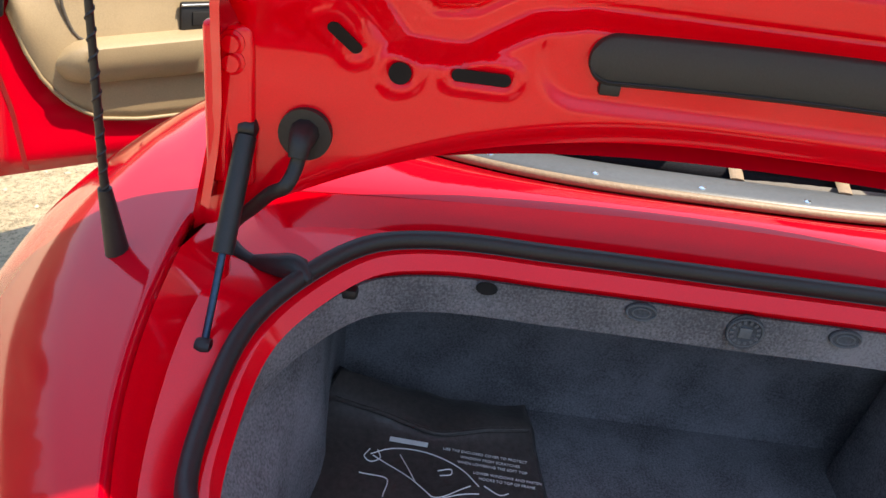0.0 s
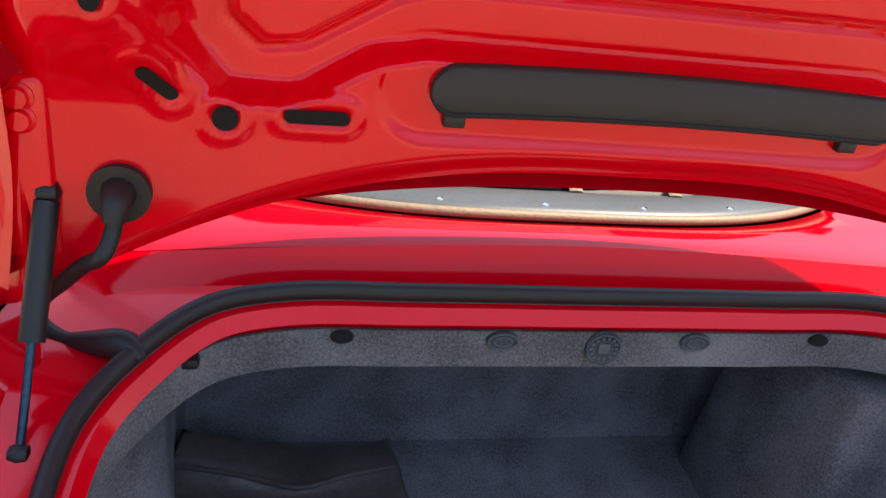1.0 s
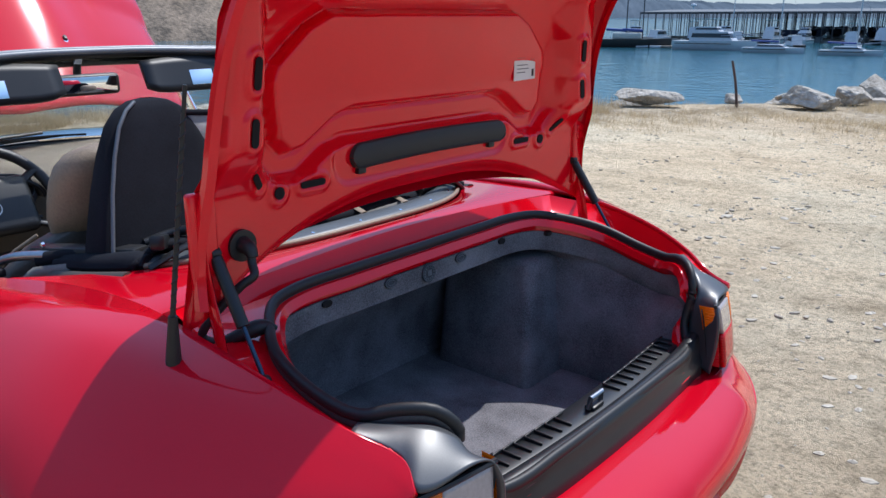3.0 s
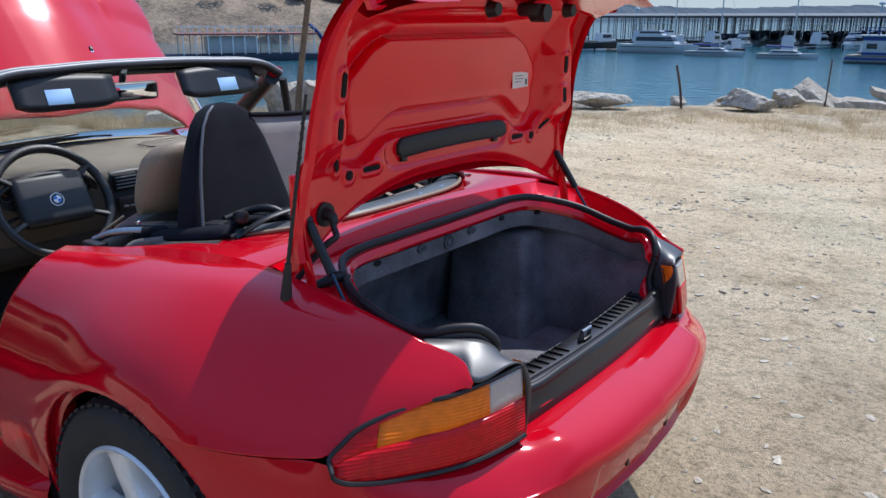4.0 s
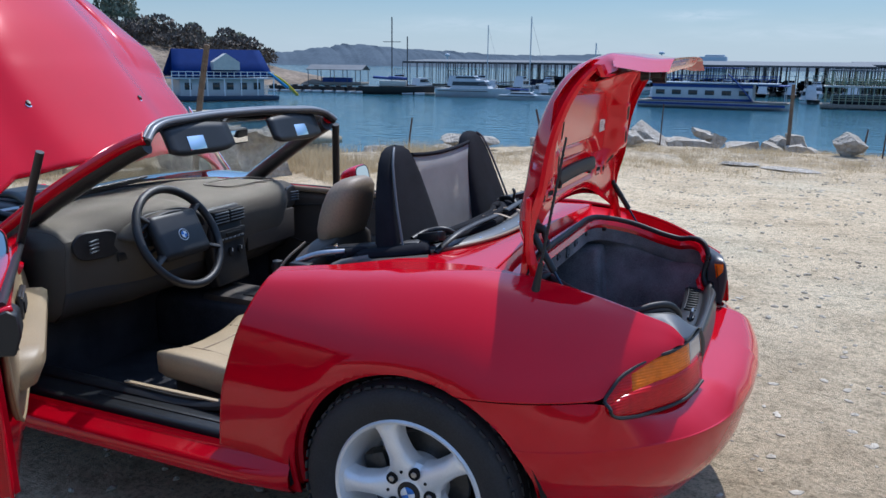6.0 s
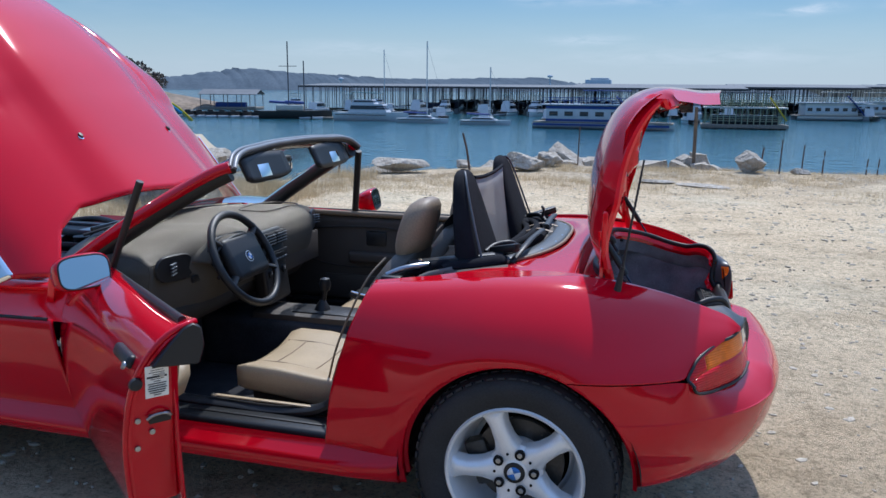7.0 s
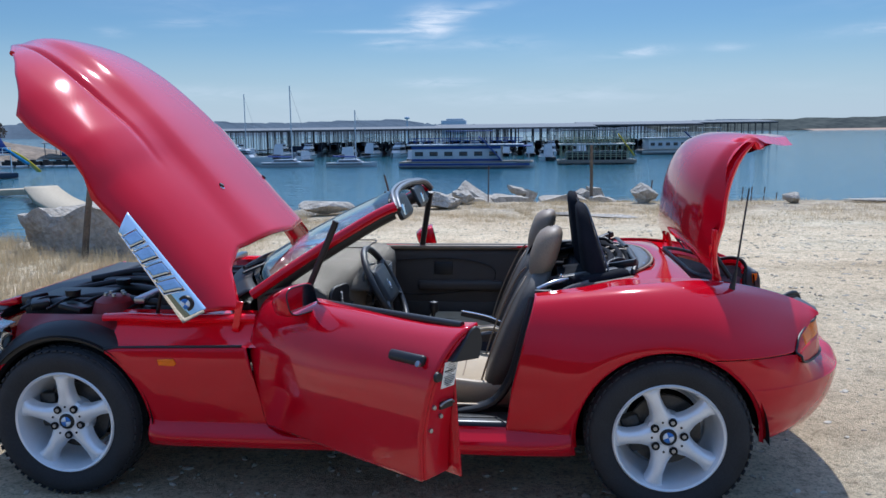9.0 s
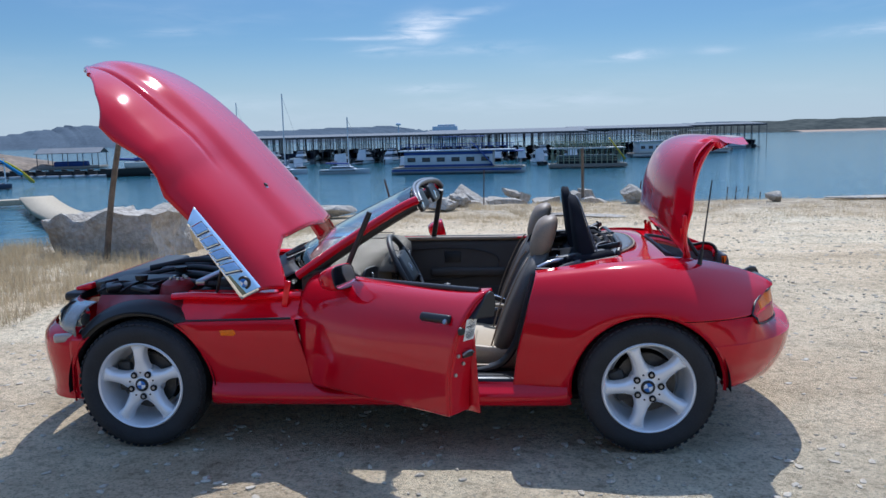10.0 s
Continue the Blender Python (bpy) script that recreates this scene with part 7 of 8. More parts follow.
TOWERM = mat("pale_tower_paint", (0.48, 0.52, 0.56), rough=0.8, vary=0.1, scale=0.4)
for x, top in ((-475, 16.0), (-164, 21.0)):
    wt = thing("water_tower", "pale water tower on the far shore", "tower", (x, 1110, LAKE))
    tube("tower_stem", [(0, 0, 0), (0, 0, top)], 0.9, TOWERM, wt, sides=10)
    lathe("tower_tank", [(0, -2.2), (3.5, -1.5), (4.0, 0.0), (3.0, 1.4), (0, 2.0)], TOWERM, wt, m=pose(0, 0, top + 1.5, 90, 0, 0), sides=20)
bld = thing("hilltop_building", "broad pale building on the far ridge", "building", (-98, 1110, LAKE))
box("wall", (34, 20, 18), (0, 0, 9.0), TOWERM, bld, bevel=0.4)
box("roof", (24, 16, 2.4), (2, 0, 19.2), TOWERM, bld, bevel=0.4)


# ---- trees on the near slope ----
def tree(name, at, height, spread, seed, label, leaves=420, foliage=None):
    rng = random.Random(seed)
    root = thing(name, label, "tree", at, group="trees on the slope")
    th = height * 0.35
    bend = rng.uniform(-0.4, 0.4)
    tube("trunk", curve3([(0, 0, -0.3), (bend * 0.3, 0, th * 0.6), (bend, 0.1, th), (bend * 1.3, 0.2, height * 0.6)], 8), np.linspace(height * 0.035, height * 0.012, 8), BARK, root, sides=7)
    vs, fs = [], []
    for k in range(5):
        a = rng.uniform(0, 6.283)
        tube("limb", curve3([(bend * 0.6, 0.05, th * rng.uniform(0.6, 1.0)), (bend + 0.4 * spread * math.cos(a), 0.4 * spread * math.sin(a), height * 0.55), (bend + 0.75 * spread * math.cos(a), 0.75 * spread * math.sin(a), height * rng.uniform(0.7, 0.9))], 6), np.linspace(height * 0.014, height * 0.004, 6), BARK, root, sides=5)
    for k in range(leaves):
        a, r = rng.uniform(0, 6.283), rng.random() ** 0.5
        zz = rng.uniform(0.28, 1.0)
        w = spread * (1 - ((zz - 0.55) / 0.50) ** 2) ** 0.5 if abs(zz - 0.55) < 0.5 else 0.1
        c = Vector((w * r * math.cos(a) * rng.uniform(0.7, 1.1), w * r * math.sin(a), zz * height))
        s = height * rng.uniform(0.035, 0.085)
        q = Euler((rng.uniform(0, 6), rng.uniform(0, 6), rng.uniform(0, 6))).to_matrix()
        i = len(vs)
        for dx, dy in ((-1, -0.6), (1, -0.5), (0.7, 0.6), (-0.6, 0.7)):
            vs.append(c + q @ Vector((dx * s, dy * s, 0)))
        fs.append((i, i + 1, i + 2, i + 3))
    link_mesh("crown", vs, fs, foliage or FOLIAGE, root, smooth=0)
    return root


BARK = mat("grey_bark", (0.10, 0.085, 0.07), rough=0.95, vary=0.3, scale=20)
protos = [tree("slope_tree", (-120 - 6 * k, 120 + 4 * k, LAKE + 12), 5.5 + k, 2.6 + 0.4 * k, 20 + k, "dull green cedar or oak on the dry slope") for k in range(3)]
BARE = mat("bare_twigs", (0.20, 0.165, 0.13), rough=0.95, second=(0.10, 0.08, 0.065), scale=3.0, vscale=0.3)
protos += [tree("bare_tree", (-126 - 7 * k, 112 + 5 * k, LAKE + 11), 5.0 + k, 2.8 + 0.3 * k, 40 + k, "leafless grey-brown scrub oak on the dry slope", 170, BARE) for k in range(2)]
rng = random.Random(7)
a, b = np.array((-190.0, 40.0)), np.array((-92.0, 170.0))
t = (b - a) / np.linalg.norm(b - a)
back = np.array((-t[1], t[0]))
hts = (15, 18, 17, 14, 9, 1.0)
for k in range(520):
    u, d = rng.uniform(0.02, 0.90), rng.triangular(0.22, 1.15, 0.75)
    p = a + (b - a) * u + back * 60 * d
    h = float(np.interp(u, np.linspace(0, 1, 6), hts)) * float(np.interp(d, (0.4, 0.7, 1.0, 1.6), (0.75, 0.95, 1.0, 0.6)))
    s = rng.uniform(0.40, 1.0) if d > 0.6 else rng.uniform(0.7, 1.2)
    c = copy_thing(protos[k % 5 if d > 0.6 else 3 + k % 2], pose(p[0], p[1], LAKE - 0.8 + h, 0, 0, rng.uniform(0, 360)))
    c.scale = (s, s, s * rng.uniform(0.8, 1.1))


# ---- marina ----
DOCKROOF = mat("galvanised_roof_sheet", (0.115, 0.125, 0.135), rough=0.8, metal=0.0, vary=0.12, scale=0.6, vscale=0.15)
DOCKSTEEL = mat("rusty_dock_steel", (0.085, 0.083, 0.085), rough=0.8, vary=0.3, scale=5)
DECKWOOD = mat("weathered_deck", (0.24, 0.21, 0.17), rough=0.9, vary=0.25, scale=4)
BOATWHITE = mat("white_gelcoat", (0.52, 0.53, 0.54), rough=0.3, coat=0.4, vary=0.06, scale=2)
BOATBLUE = mat("blue_canvas", (0.020, 0.055, 0.22), rough=0.6, vary=0.15, scale=2)
BOATBEIGE = mat("beige_gelcoat", (0.52, 0.50, 0.44), rough=0.4, vary=0.08, scale=2)
DARKGLASS = mat("dark_boat_glass", (0.02, 0.025, 0.03), rough=0.1, coat=0.5, vary=0.2)
YELLOW = mat("yellow_plastic", (0.70, 0.48, 0.03), rough=0.4, vary=0.1)
BLUEROOF = mat("blue_sheet_roof", (0.006, 0.024, 0.115), rough=0.85, spec=0.1, vary=0.10, scale=1.5, vscale=0.3)


def merged_boxes(name, items, material, parent=None, label=""):
    """Many plain bars of one part: (centre, size, turn about z)."""
    vs, fs = [], []
    for (cx, cy, cz), (sx, sy, sz), rz in items:
        m = pose(cx, cy, cz, 0, 0, rz)
        i = len(vs)
        for dx in (-0.5, 0.5):
            for dy in (-0.5, 0.5):
                for dz in (-0.5, 0.5):
                    vs.append(m @ Vector((dx * sx, dy * sy, dz * sz)))
        fs += [(i, i + 1, i + 3, i + 2), (i + 4, i + 6, i + 7, i + 5), (i, i + 4, i + 5, i + 1), (i + 2, i + 3, i + 7, i + 6), (i, i + 2, i + 6, i + 4), (i + 1, i + 5, i + 7, i + 3)]
    return link_mesh(name, vs, fs, material, parent, label, smooth=0)


def covered_dock(x0, x1, y, width, roof_z, label, seed):
    """A floating dock with a low metal roof over rows of posts."""
    root = thing("covered_dock", label, "boat dock", ((x0 + x1) / 2, y, LAKE), group="covered docks of the marina")
    L = x1 - x0
    hz = roof_z - LAKE
    rows = [[(x, w * width / 2, hz + 0.5 * (1 - abs(w))) for w in (-1, -0.5, 0, 0.5, 1)] for x in np.linspace(-L / 2, L / 2, 12)]
    sheet("dock_roof", rows, DOCKROOF, root, solid=0.12, smooth=0)
    merged_boxes("roof_beam", [((0, w * width / 2, hz - 0.15), (L, 0.15, 0.25), 0) for w in (-1, -0.33, 0.33, 1)], DOCKSTEEL, root)
    items = []
    n = int(L / 1.8)
    for k in range(n + 1):
        x = -L / 2 + L * k / n
        for w in (-0.5, -0.22, 0.05, 0.3, 0.5):
            items.append(((x, w * width, hz / 2), (0.10, 0.10, hz), 0))
        items.append(((x, 0, hz - 0.3), (0.10, width, 0.14), 0))
    tagged(merged_boxes("dock_post", items, DOCKSTEEL, root), kind="stuff")
    merged_boxes("walkway", [((0, 0, 0.35), (L, 2.0, 0.3), 0)] + [((-L / 2 + L * k / n, -width * 0.25, 0.3), (0.8, width * 0.5, 0.25), 0) for k in range(0, n + 1, 3)], DECKWOOD, root)
    return root


covered_dock(-79, 14, 172, 26, 1.75, "long floating boat dock with a low grey metal roof", 1)
covered_dock(-22, 40, 196, 26, 2.2, "long floating boat dock with a low grey metal roof", 2)
covered_dock(14, 66, 228, 26, 2.6, "long floating boat dock with a low grey metal roof", 3)
covered_dock(-72, -4, 214, 24, 1.9, "long floating boat dock with a low grey metal roof", 4)


def hull(name, L, W, H, material, parent, bow=0.35, z0=0.0):
    rows = []
    for k in np.linspace(0, 1, 14):
        x = -L / 2 + L * k
        w = W / 2 * (1 if k < 1 - bow else math.cos((k - 1 + bow) / bow * math.pi / 2 * 0.97) ** 0.7)
        sheer = H * (1 + 0.25 * max(0, k - 0.5))
        rows.append([(x, -w, z0 + sheer), (x, -w * 0.92, z0 + 0.3 * H), (x, -w * 0.6, z0 - 0.2), (x, w * 0.6, z0 - 0.2), (x, w * 0.92, z0 + 0.3 * H), (x, w, z0 + sheer)])
    return sheet(name, rows, material, parent, close_v=True, smooth=40)


def cabin(parent, x0, x1, W, z0, z1, material, windows, wz=0.5, wh=0.6, rake=0.3):
    bm = box_bm(x1 - x0, W, z1 - z0, 0.12, 2, Matrix.Translation(((x0 + x1) / 2, 0, (z0 + z1) / 2)))
    bm_mesh("cabin", bm, material, parent)
    for k in range(windows):
        x = x0 + (x1 - x0) * (k + 0.5) / windows
        for sg in (-1, 1):
            box("cabin_window", ((x1 - x0) / windows * 0.55, 0.06, wh), (x, sg * (W / 2 + 0.01), z0 + (z1 - z0) * wz), DARKGLASS, parent, bevel=0.02)


def houseboat(at, rz, L, label, trim):
    r = thing("houseboat", label, "houseboat", at)
    r.rotation_euler.z = radians(rz)
    hull("hull", L, 4.6, 0.75, BOATWHITE, r, bow=0.12)
    merged_boxes("hull_band", [((-0.2, s * 2.32, 0.55), (L * 0.96, 0.05, 0.25), 0) for s in (-1, 1)], trim, r)
    box("deck", (L * 0.98, 4.5, 0.15), (0, 0, 0.85), DECKWOOD, r, bevel=0.03)
    cabin(r, -L * 0.40, L * 0.26, 3.9, 0.9, 3.1, BOATWHITE, 6)
    merged_boxes("cabin_band", [((-L * 0.07, s * 1.965, 2.85), (L * 0.66, 0.05, 0.4), 0) for s in (-1, 1)] + [((-L * 0.07, s * 1.965, 1.15), (L * 0.66, 0.05, 0.3), 0) for s in (-1, 1)], trim, r)
    box("roof_deck", (L * 0.86, 4.4, 0.16), (-L * 0.01, 0, 3.2), BOATWHITE, r, bevel=0.04)
    items = []
    for k in range(16):
        x = -L * 0.42 + L * 0.82 * k / 15
        for s in (-1, 1):
            items.append(((x, s * 2.1, 3.65), (0.06, 0.06, 0.9), 0))
    for s in (-1, 1):
        items += [((-L * 0.01, s * 2.1, z), (L * 0.84, 0.05, 0.05), 0) for z in (3.75, 4.1)]
    tagged(merged_boxes("railing", items, trim, r), kind="stuff")
    box("top_canopy", (L * 0.32, 3.6, 0.12), (L * 0.02, 0, 5.1), trim, r, bevel=0.04)
    for x in (-L * 0.12, L * 0.16):
        for s in (-1, 1):
            box("canopy_post", (0.07, 0.07, 1.8), (x, s * 1.7, 4.2), BOATWHITE, r, bevel=0)
    rows = [[(L * 0.10 + 3.2 * k, -2.35 + w, 4.4 - 3.4 * k + 0.5 * math.sin(math.pi * k) * 0.2) for w in (-0.35, -0.3, 0.3, 0.35)] for k in np.linspace(0, 1, 10)]
    sheet("slide", rows, BOATBLUE, r, solid=0.1)
    box("fore_canopy", (L * 0.2, 4.2, 0.14), (L * 0.38, 0, 3.0), trim, r, bevel=0.04)
    for s in (-1, 1):
        box("fore_post", (0.07, 0.07, 2.2), (L * 0.46, s * 1.9, 2.0), BOATWHITE, r, bevel=0)
    return r


houseboat((-8.5, 107.5, LAKE), -3, 18.8, "long white houseboat with blue trim and a top deck", BOATBLUE)
houseboat((29.0, 159.0, LAKE), 10, 14.0, "pale houseboat with a shaded fore deck", BOATBEIGE)
houseboat((40.0, 178.0, LAKE), 0, 14.0, "white houseboat by the covered docks", BOATBEIGE)


def raked_cabin(parent, x0, x1, W, z0, z1, front=0.9, back=0.25):
    """A moulded cabin with a raked screen and a dark window band."""
    secs = []
    for q in np.linspace(0, 1, 7):
        z = z0 + (z1 - z0) * q
        xa, xb, w = x0 + back * q, x1 - front * q, W / 2 * (1 - 0.10 * q)
        secs.append([(xa, -w, z), ((xa + xb) / 2, -w * 1.04, z), (xb - 0.25, -w * 0.86, z), (xb, -w * 0.45, z), (xb, w * 0.45, z), (xb - 0.25, w * 0.86, z), ((xa + xb) / 2, w * 1.04, z), (xa, w, z)])
    secs.append([((x0 + x1) / 2, 0, z1 + 0.04)] * 8)
    sheet("cabin", secs, BOATWHITE, parent, close_v=True, smooth=40)
    band = []
    for q in (0.40, 0.82):
        z = z0 + (z1 - z0) * q
        xa, xb, w = x0 + back * q + 0.25, x1 - front * q, W / 2 * (1 - 0.10 * q) + 0.03
        band.append([(xa, -w, z), ((xa + xb) / 2, -w * 1.04, z), (xb - 0.25, -w * 0.87, z), (xb + 0.03, -w * 0.45, z), (xb + 0.03, w * 0.45, z), (xb - 0.25, w * 0.87, z), ((xa + xb) / 2, w * 1.04, z), (xa, w, z)])
    sheet("window_band", band, DARKGLASS, parent, solid=0.02, smooth=0)


def cruiser(at, rz, L, label, mast=0.0, top=True):
    r = thing("motor_cruiser" if not mast else "sailing_boat", label, "boat", at)
    r.rotation_euler.z = radians(rz)
    h = L * (0.11 if not mast else 0.085)
    hull("hull", L, L * 0.30, h, BOATWHITE, r, bow=0.5)
    merged_boxes("hull_stripe", [((-L * 0.12, s * L * 0.147, h * 0.72), (L * 0.70, 0.05, 0.10), 0) for s in (-1, 1)], DARKGLASS, r)
    raked_cabin(r, -L * 0.30, L * 0.26, L * 0.24, h * 0.95, h + (1.35 if not mast else 0.45))
    if top:
        raked_cabin(r, -L * 0.26, L * 0.08, L * 0.20, h + 1.35, h + 2.0, front=0.5)
        box("bimini", (L * 0.26, L * 0.2, 0.08), (-L * 0.12, 0, h + 3.1), mat("teal_canvas", (0.05, 0.13, 0.15), rough=0.8, vary=0.15), r, bevel=0.02)
        for x in (-L * 0.24, -L * 0.12, 0.0):
            for s in (-1, 1):
                box("bimini_post", (0.06, 0.06, 1.2), (x, s * L * 0.09, h + 2.5), STEEL, r, bevel=0)
    tube("bow_rail", [(L * 0.10, -L * 0.13, h + 0.75), (L * 0.36, -L * 0.09, h + 0.95), (L * 0.49, 0, h + 1.05), (L * 0.36, L * 0.09, h + 0.95), (L * 0.10, L * 0.13, h + 0.75)], 0.03, STEEL, r, sides=5)
    if mast:
        tube("mast", [(L * 0.08, 0, 0.5), (L * 0.08, 0, mast)], 0.09, BOATWHITE, r, sides=8)
        tube("boom", [(L * 0.08, 0, 1.5), (-L * 0.38, 0, 1.6)], 0.12, BOATBLUE, r, sides=8)
        tube("stay", [(L * 0.49, 0, L * 0.10), (L * 0.08, 0, mast * 0.97)], 0.018, STEEL, r, sides=5)
    return r


cruiser((-46.0, 118.0, LAKE), 4, 12.0, "white motor cruiser with a fly bridge")
cruiser((-36.2, 114.0, LAKE), 4, 8.0, "white sailing boat with a bare mast", mast=12.1, top=False)
cruiser((-26.0, 112.5, LAKE), 3, 7.5, "small white sailing boat with a bare mast", mast=8.3, top=False)
cruiser((-52.6, 140.0, LAKE), 4, 8.0, "white sailing boat moored further out", mast=12.2, top=False)
for k, (x, y, L) in enumerate(((-29, 126, 6.5), (-19, 127, 6.0), (3.0, 130, 6.5), (34, 160, 8.0), (47, 190, 8.5), (-38, 128, 6.5), (57, 212, 8.0))):
    cruiser((x, y, LAKE), 90 + 7 * k, L, "small white motor boat in its berth", top=k % 2 == 0)
rng = random.Random(31)
for k in range(17):
    cruiser((-74 + 5.3 * k + rng.uniform(-1.2, 1.2), 152 + rng.uniform(-4, 3), LAKE), 90 + rng.uniform(-14, 14) + (180 if k % 3 == 0 else 0), rng.uniform(6.0, 8.5), "small motor boat moored off the covered dock", top=k % 3 != 1)
berth = None
rng = random.Random(3)
for x0, x1, y in ((-50, 12, 162), (-50, 12, 178), (-20, 38, 187), (-20, 38, 203), (16, 64, 219), (-60, -6, 206)):
    n = int((x1 - x0) / 3.6)
    for k in range(n):
        if rng.random() < 0.12:
            continue
        at = (x0 + (x1 - x0) * (k + 0.5) / n, y + rng.uniform(-1, 1), LAKE)
        if berth is None:
            berth = thing("berthed_boat", "boat under a dark cover in its dock berth", "boat", at, group="boats in the covered docks")
            hull("hull", 7.5, 2.6, 1.0, BOATWHITE, berth, bow=0.45)
            hull("boat_cover", 6.0, 2.3, 1.1, mat("dark_boat_cover", (0.02, 0.025, 0.05), rough=0.8, vary=0.3), berth, bow=0.3, z0=1.1)
        else:
            copy_thing(berth, pose(*at, 0, 0, 90 + rng.uniform(-3, 3)))
# two-masted dark ship
ship = thing("masted_boat", "dark-hulled two-masted boat with furled sails", "boat", (-60.4, 120, LAKE))
ship.rotation_euler.z = radians(20)
hull("hull", 12.0, 3.4, 1.3, mat("dark_hull_paint", (0.03, 0.028, 0.026), rough=0.5, vary=0.2), ship, bow=0.4)
box("deck_house", (4.5, 2.0, 0.9), (-1.0, 0, 1.8), BOATBEIGE, ship, bevel=0.08)
for x, h in ((-1.2, 12.6), (1.4, 9.5)):
    tube("mast", [(x, 0, 1), (x, 0, h)], 0.10, DOCKSTEEL, ship, sides=8)
    tube("boom", [(x, 0, 2.6), (x - 3.2, 0, 2.8)], 0.22, BOATBLUE, ship, sides=8)
tube("spar", [(-2.7, 0.4, 8.6), (0.3, -0.4, 8.6)], 0.06, DOCKSTEEL, ship, sides=6)
# two-deck party barge with a green roof
barge = thing("party_barge", "open two-deck barge with pale rails and yellow slide", "barge", (10.2, 118, LAKE))
box("deck", (11.5, 5, 0.5), (0, 0, 0.35), DECKWOOD, barge, bevel=0.05)
box("upper_deck", (11.0, 4.8, 0.2), (0, 0, 2.9), BOATBEIGE, barge, bevel=0.04)
# added dark block in place of the shaded space between the decks
box("dark_core", (9.0, 3.0, 1.3), (0, 0.4, 1.2), DARKGLASS, barge, bevel=0.2)
box("roof", (8.0, 4.6, 0.15), (-1.0, 0, 5.0), DOCKROOF, barge, bevel=0.04)
tagged(merged_boxes("railing", [((x, s * 2.2, 3.9), (0.1, 0.1, 2.2), 0) for x in np.linspace(-4.6, 2.6, 6) for s in (-1, 1)] + [((x, s * 2.2, 1.7), (0.12, 0.12, 2.4), 0) for x in np.linspace(-5.2, 5.2, 14) for s in (-1, 1)] + [((x, s * 2.3, 3.4), (0.07, 0.07, 1.0), 0) for x in np.linspace(-5.3, 5.3, 15) for s in (-1, 1)] + [((0, s * 2.3, z), (10.8, 0.06, 0.06), 0) for z in (3.3, 3.6, 3.9, 1.1, 1.4, 1.7) for s in (-1, 1)], mat("pale_green_rail", (0.30, 0.33, 0.22), rough=0.6, vary=0.1), barge), kind="stuff")
sheet("slide", [[(3.0 + 2.4 * k, -2.5 + w, 4.4 - 3.2 * k) for w in (-0.4, 0.4)] for k in np.linspace(0, 1, 6)], YELLOW, barge, solid=0.15)

# blue-roofed floating boathouse with slides
bh = thing("floating_boathouse", "floating boathouse with a steep blue roof and white gable", "boathouse", (-70.5, 85.5, LAKE))
bh.rotation_euler.z = radians(52)
box("pontoon", (14.5, 8.0, 0.6), (0, 0, 0.35), mat("dark_pontoon", (0.03, 0.05, 0.08), rough=0.7, vary=0.2), bh, bevel=0.1)
box("cabin", (11.0, 6.0, 2.2), (0, 0, 1.7), BOATWHITE, bh, bevel=0.05)
for k in range(6):
    box("window", (0.9, 0.08, 0.9), (-4.5 + 1.8 * k, -3.02, 1.9), DARKGLASS, bh, bevel=0.02)
box("gallery", (13.5, 7.6, 0.15), (0, 0, 2.9), BOATWHITE, bh, bevel=0.03)
tagged(merged_boxes("gallery_rail", [((x, -3.75, 3.3), (0.08, 0.08, 0.9), 0) for x in np.linspace(-6.6, 6.6, 16)] + [((0, -3.75, z), (13.4, 0.07, 0.07), 0) for z in (3.3, 3.75)] + [((x, -3.75, 1.7), (0.12, 0.12, 2.3), 0) for x in np.linspace(-6.6, 6.6, 7)], WHITEPAINT, bh), kind="stuff")
sheet("roof", [[(x * (1 - 0.12 * k), s * (3.7 * (1 - k)), 3.1 + 3.6 * k) for s, k in ((-1, 0), (-1, 0.5), (-1, 0.97), (1, 0.97), (1, 0.5), (1, 0))] for x in np.linspace(-6.6, 6.6, 12)], BLUEROOF, bh, solid=0.1, smooth=30)
plate("gable", [(-1.7, 0), (1.7, 0), (1.7, 1.0), (0, 2.1), (-1.7, 1.0)], 1.8, pose(0.3, -3.0, 4.0, 90, 0, 0) @ Matrix.Translation((0, 0, -0.6)), BOATBEIGE, bh)
sheet("slide", [[(6.6 + 3.8 * k, -2.0 + w, 3.6 - 3.0 * k + 0.35 * math.sin(3.1 * k)) for w in (-0.6, -0.5, 0.5, 0.6)] for k in np.linspace(0, 1, 10)], YELLOW, bh, solid=0.25)
sheet("slide", [[(6.0 + 2.6 * k, -3.4 + w, 3.7 - 2.0 * k) for w in (-0.5, 0.5)] for k in np.linspace(0, 1, 8)], mat("sky_blue_plastic", (0.05, 0.28, 0.55), rough=0.4), bh, solid=0.25)
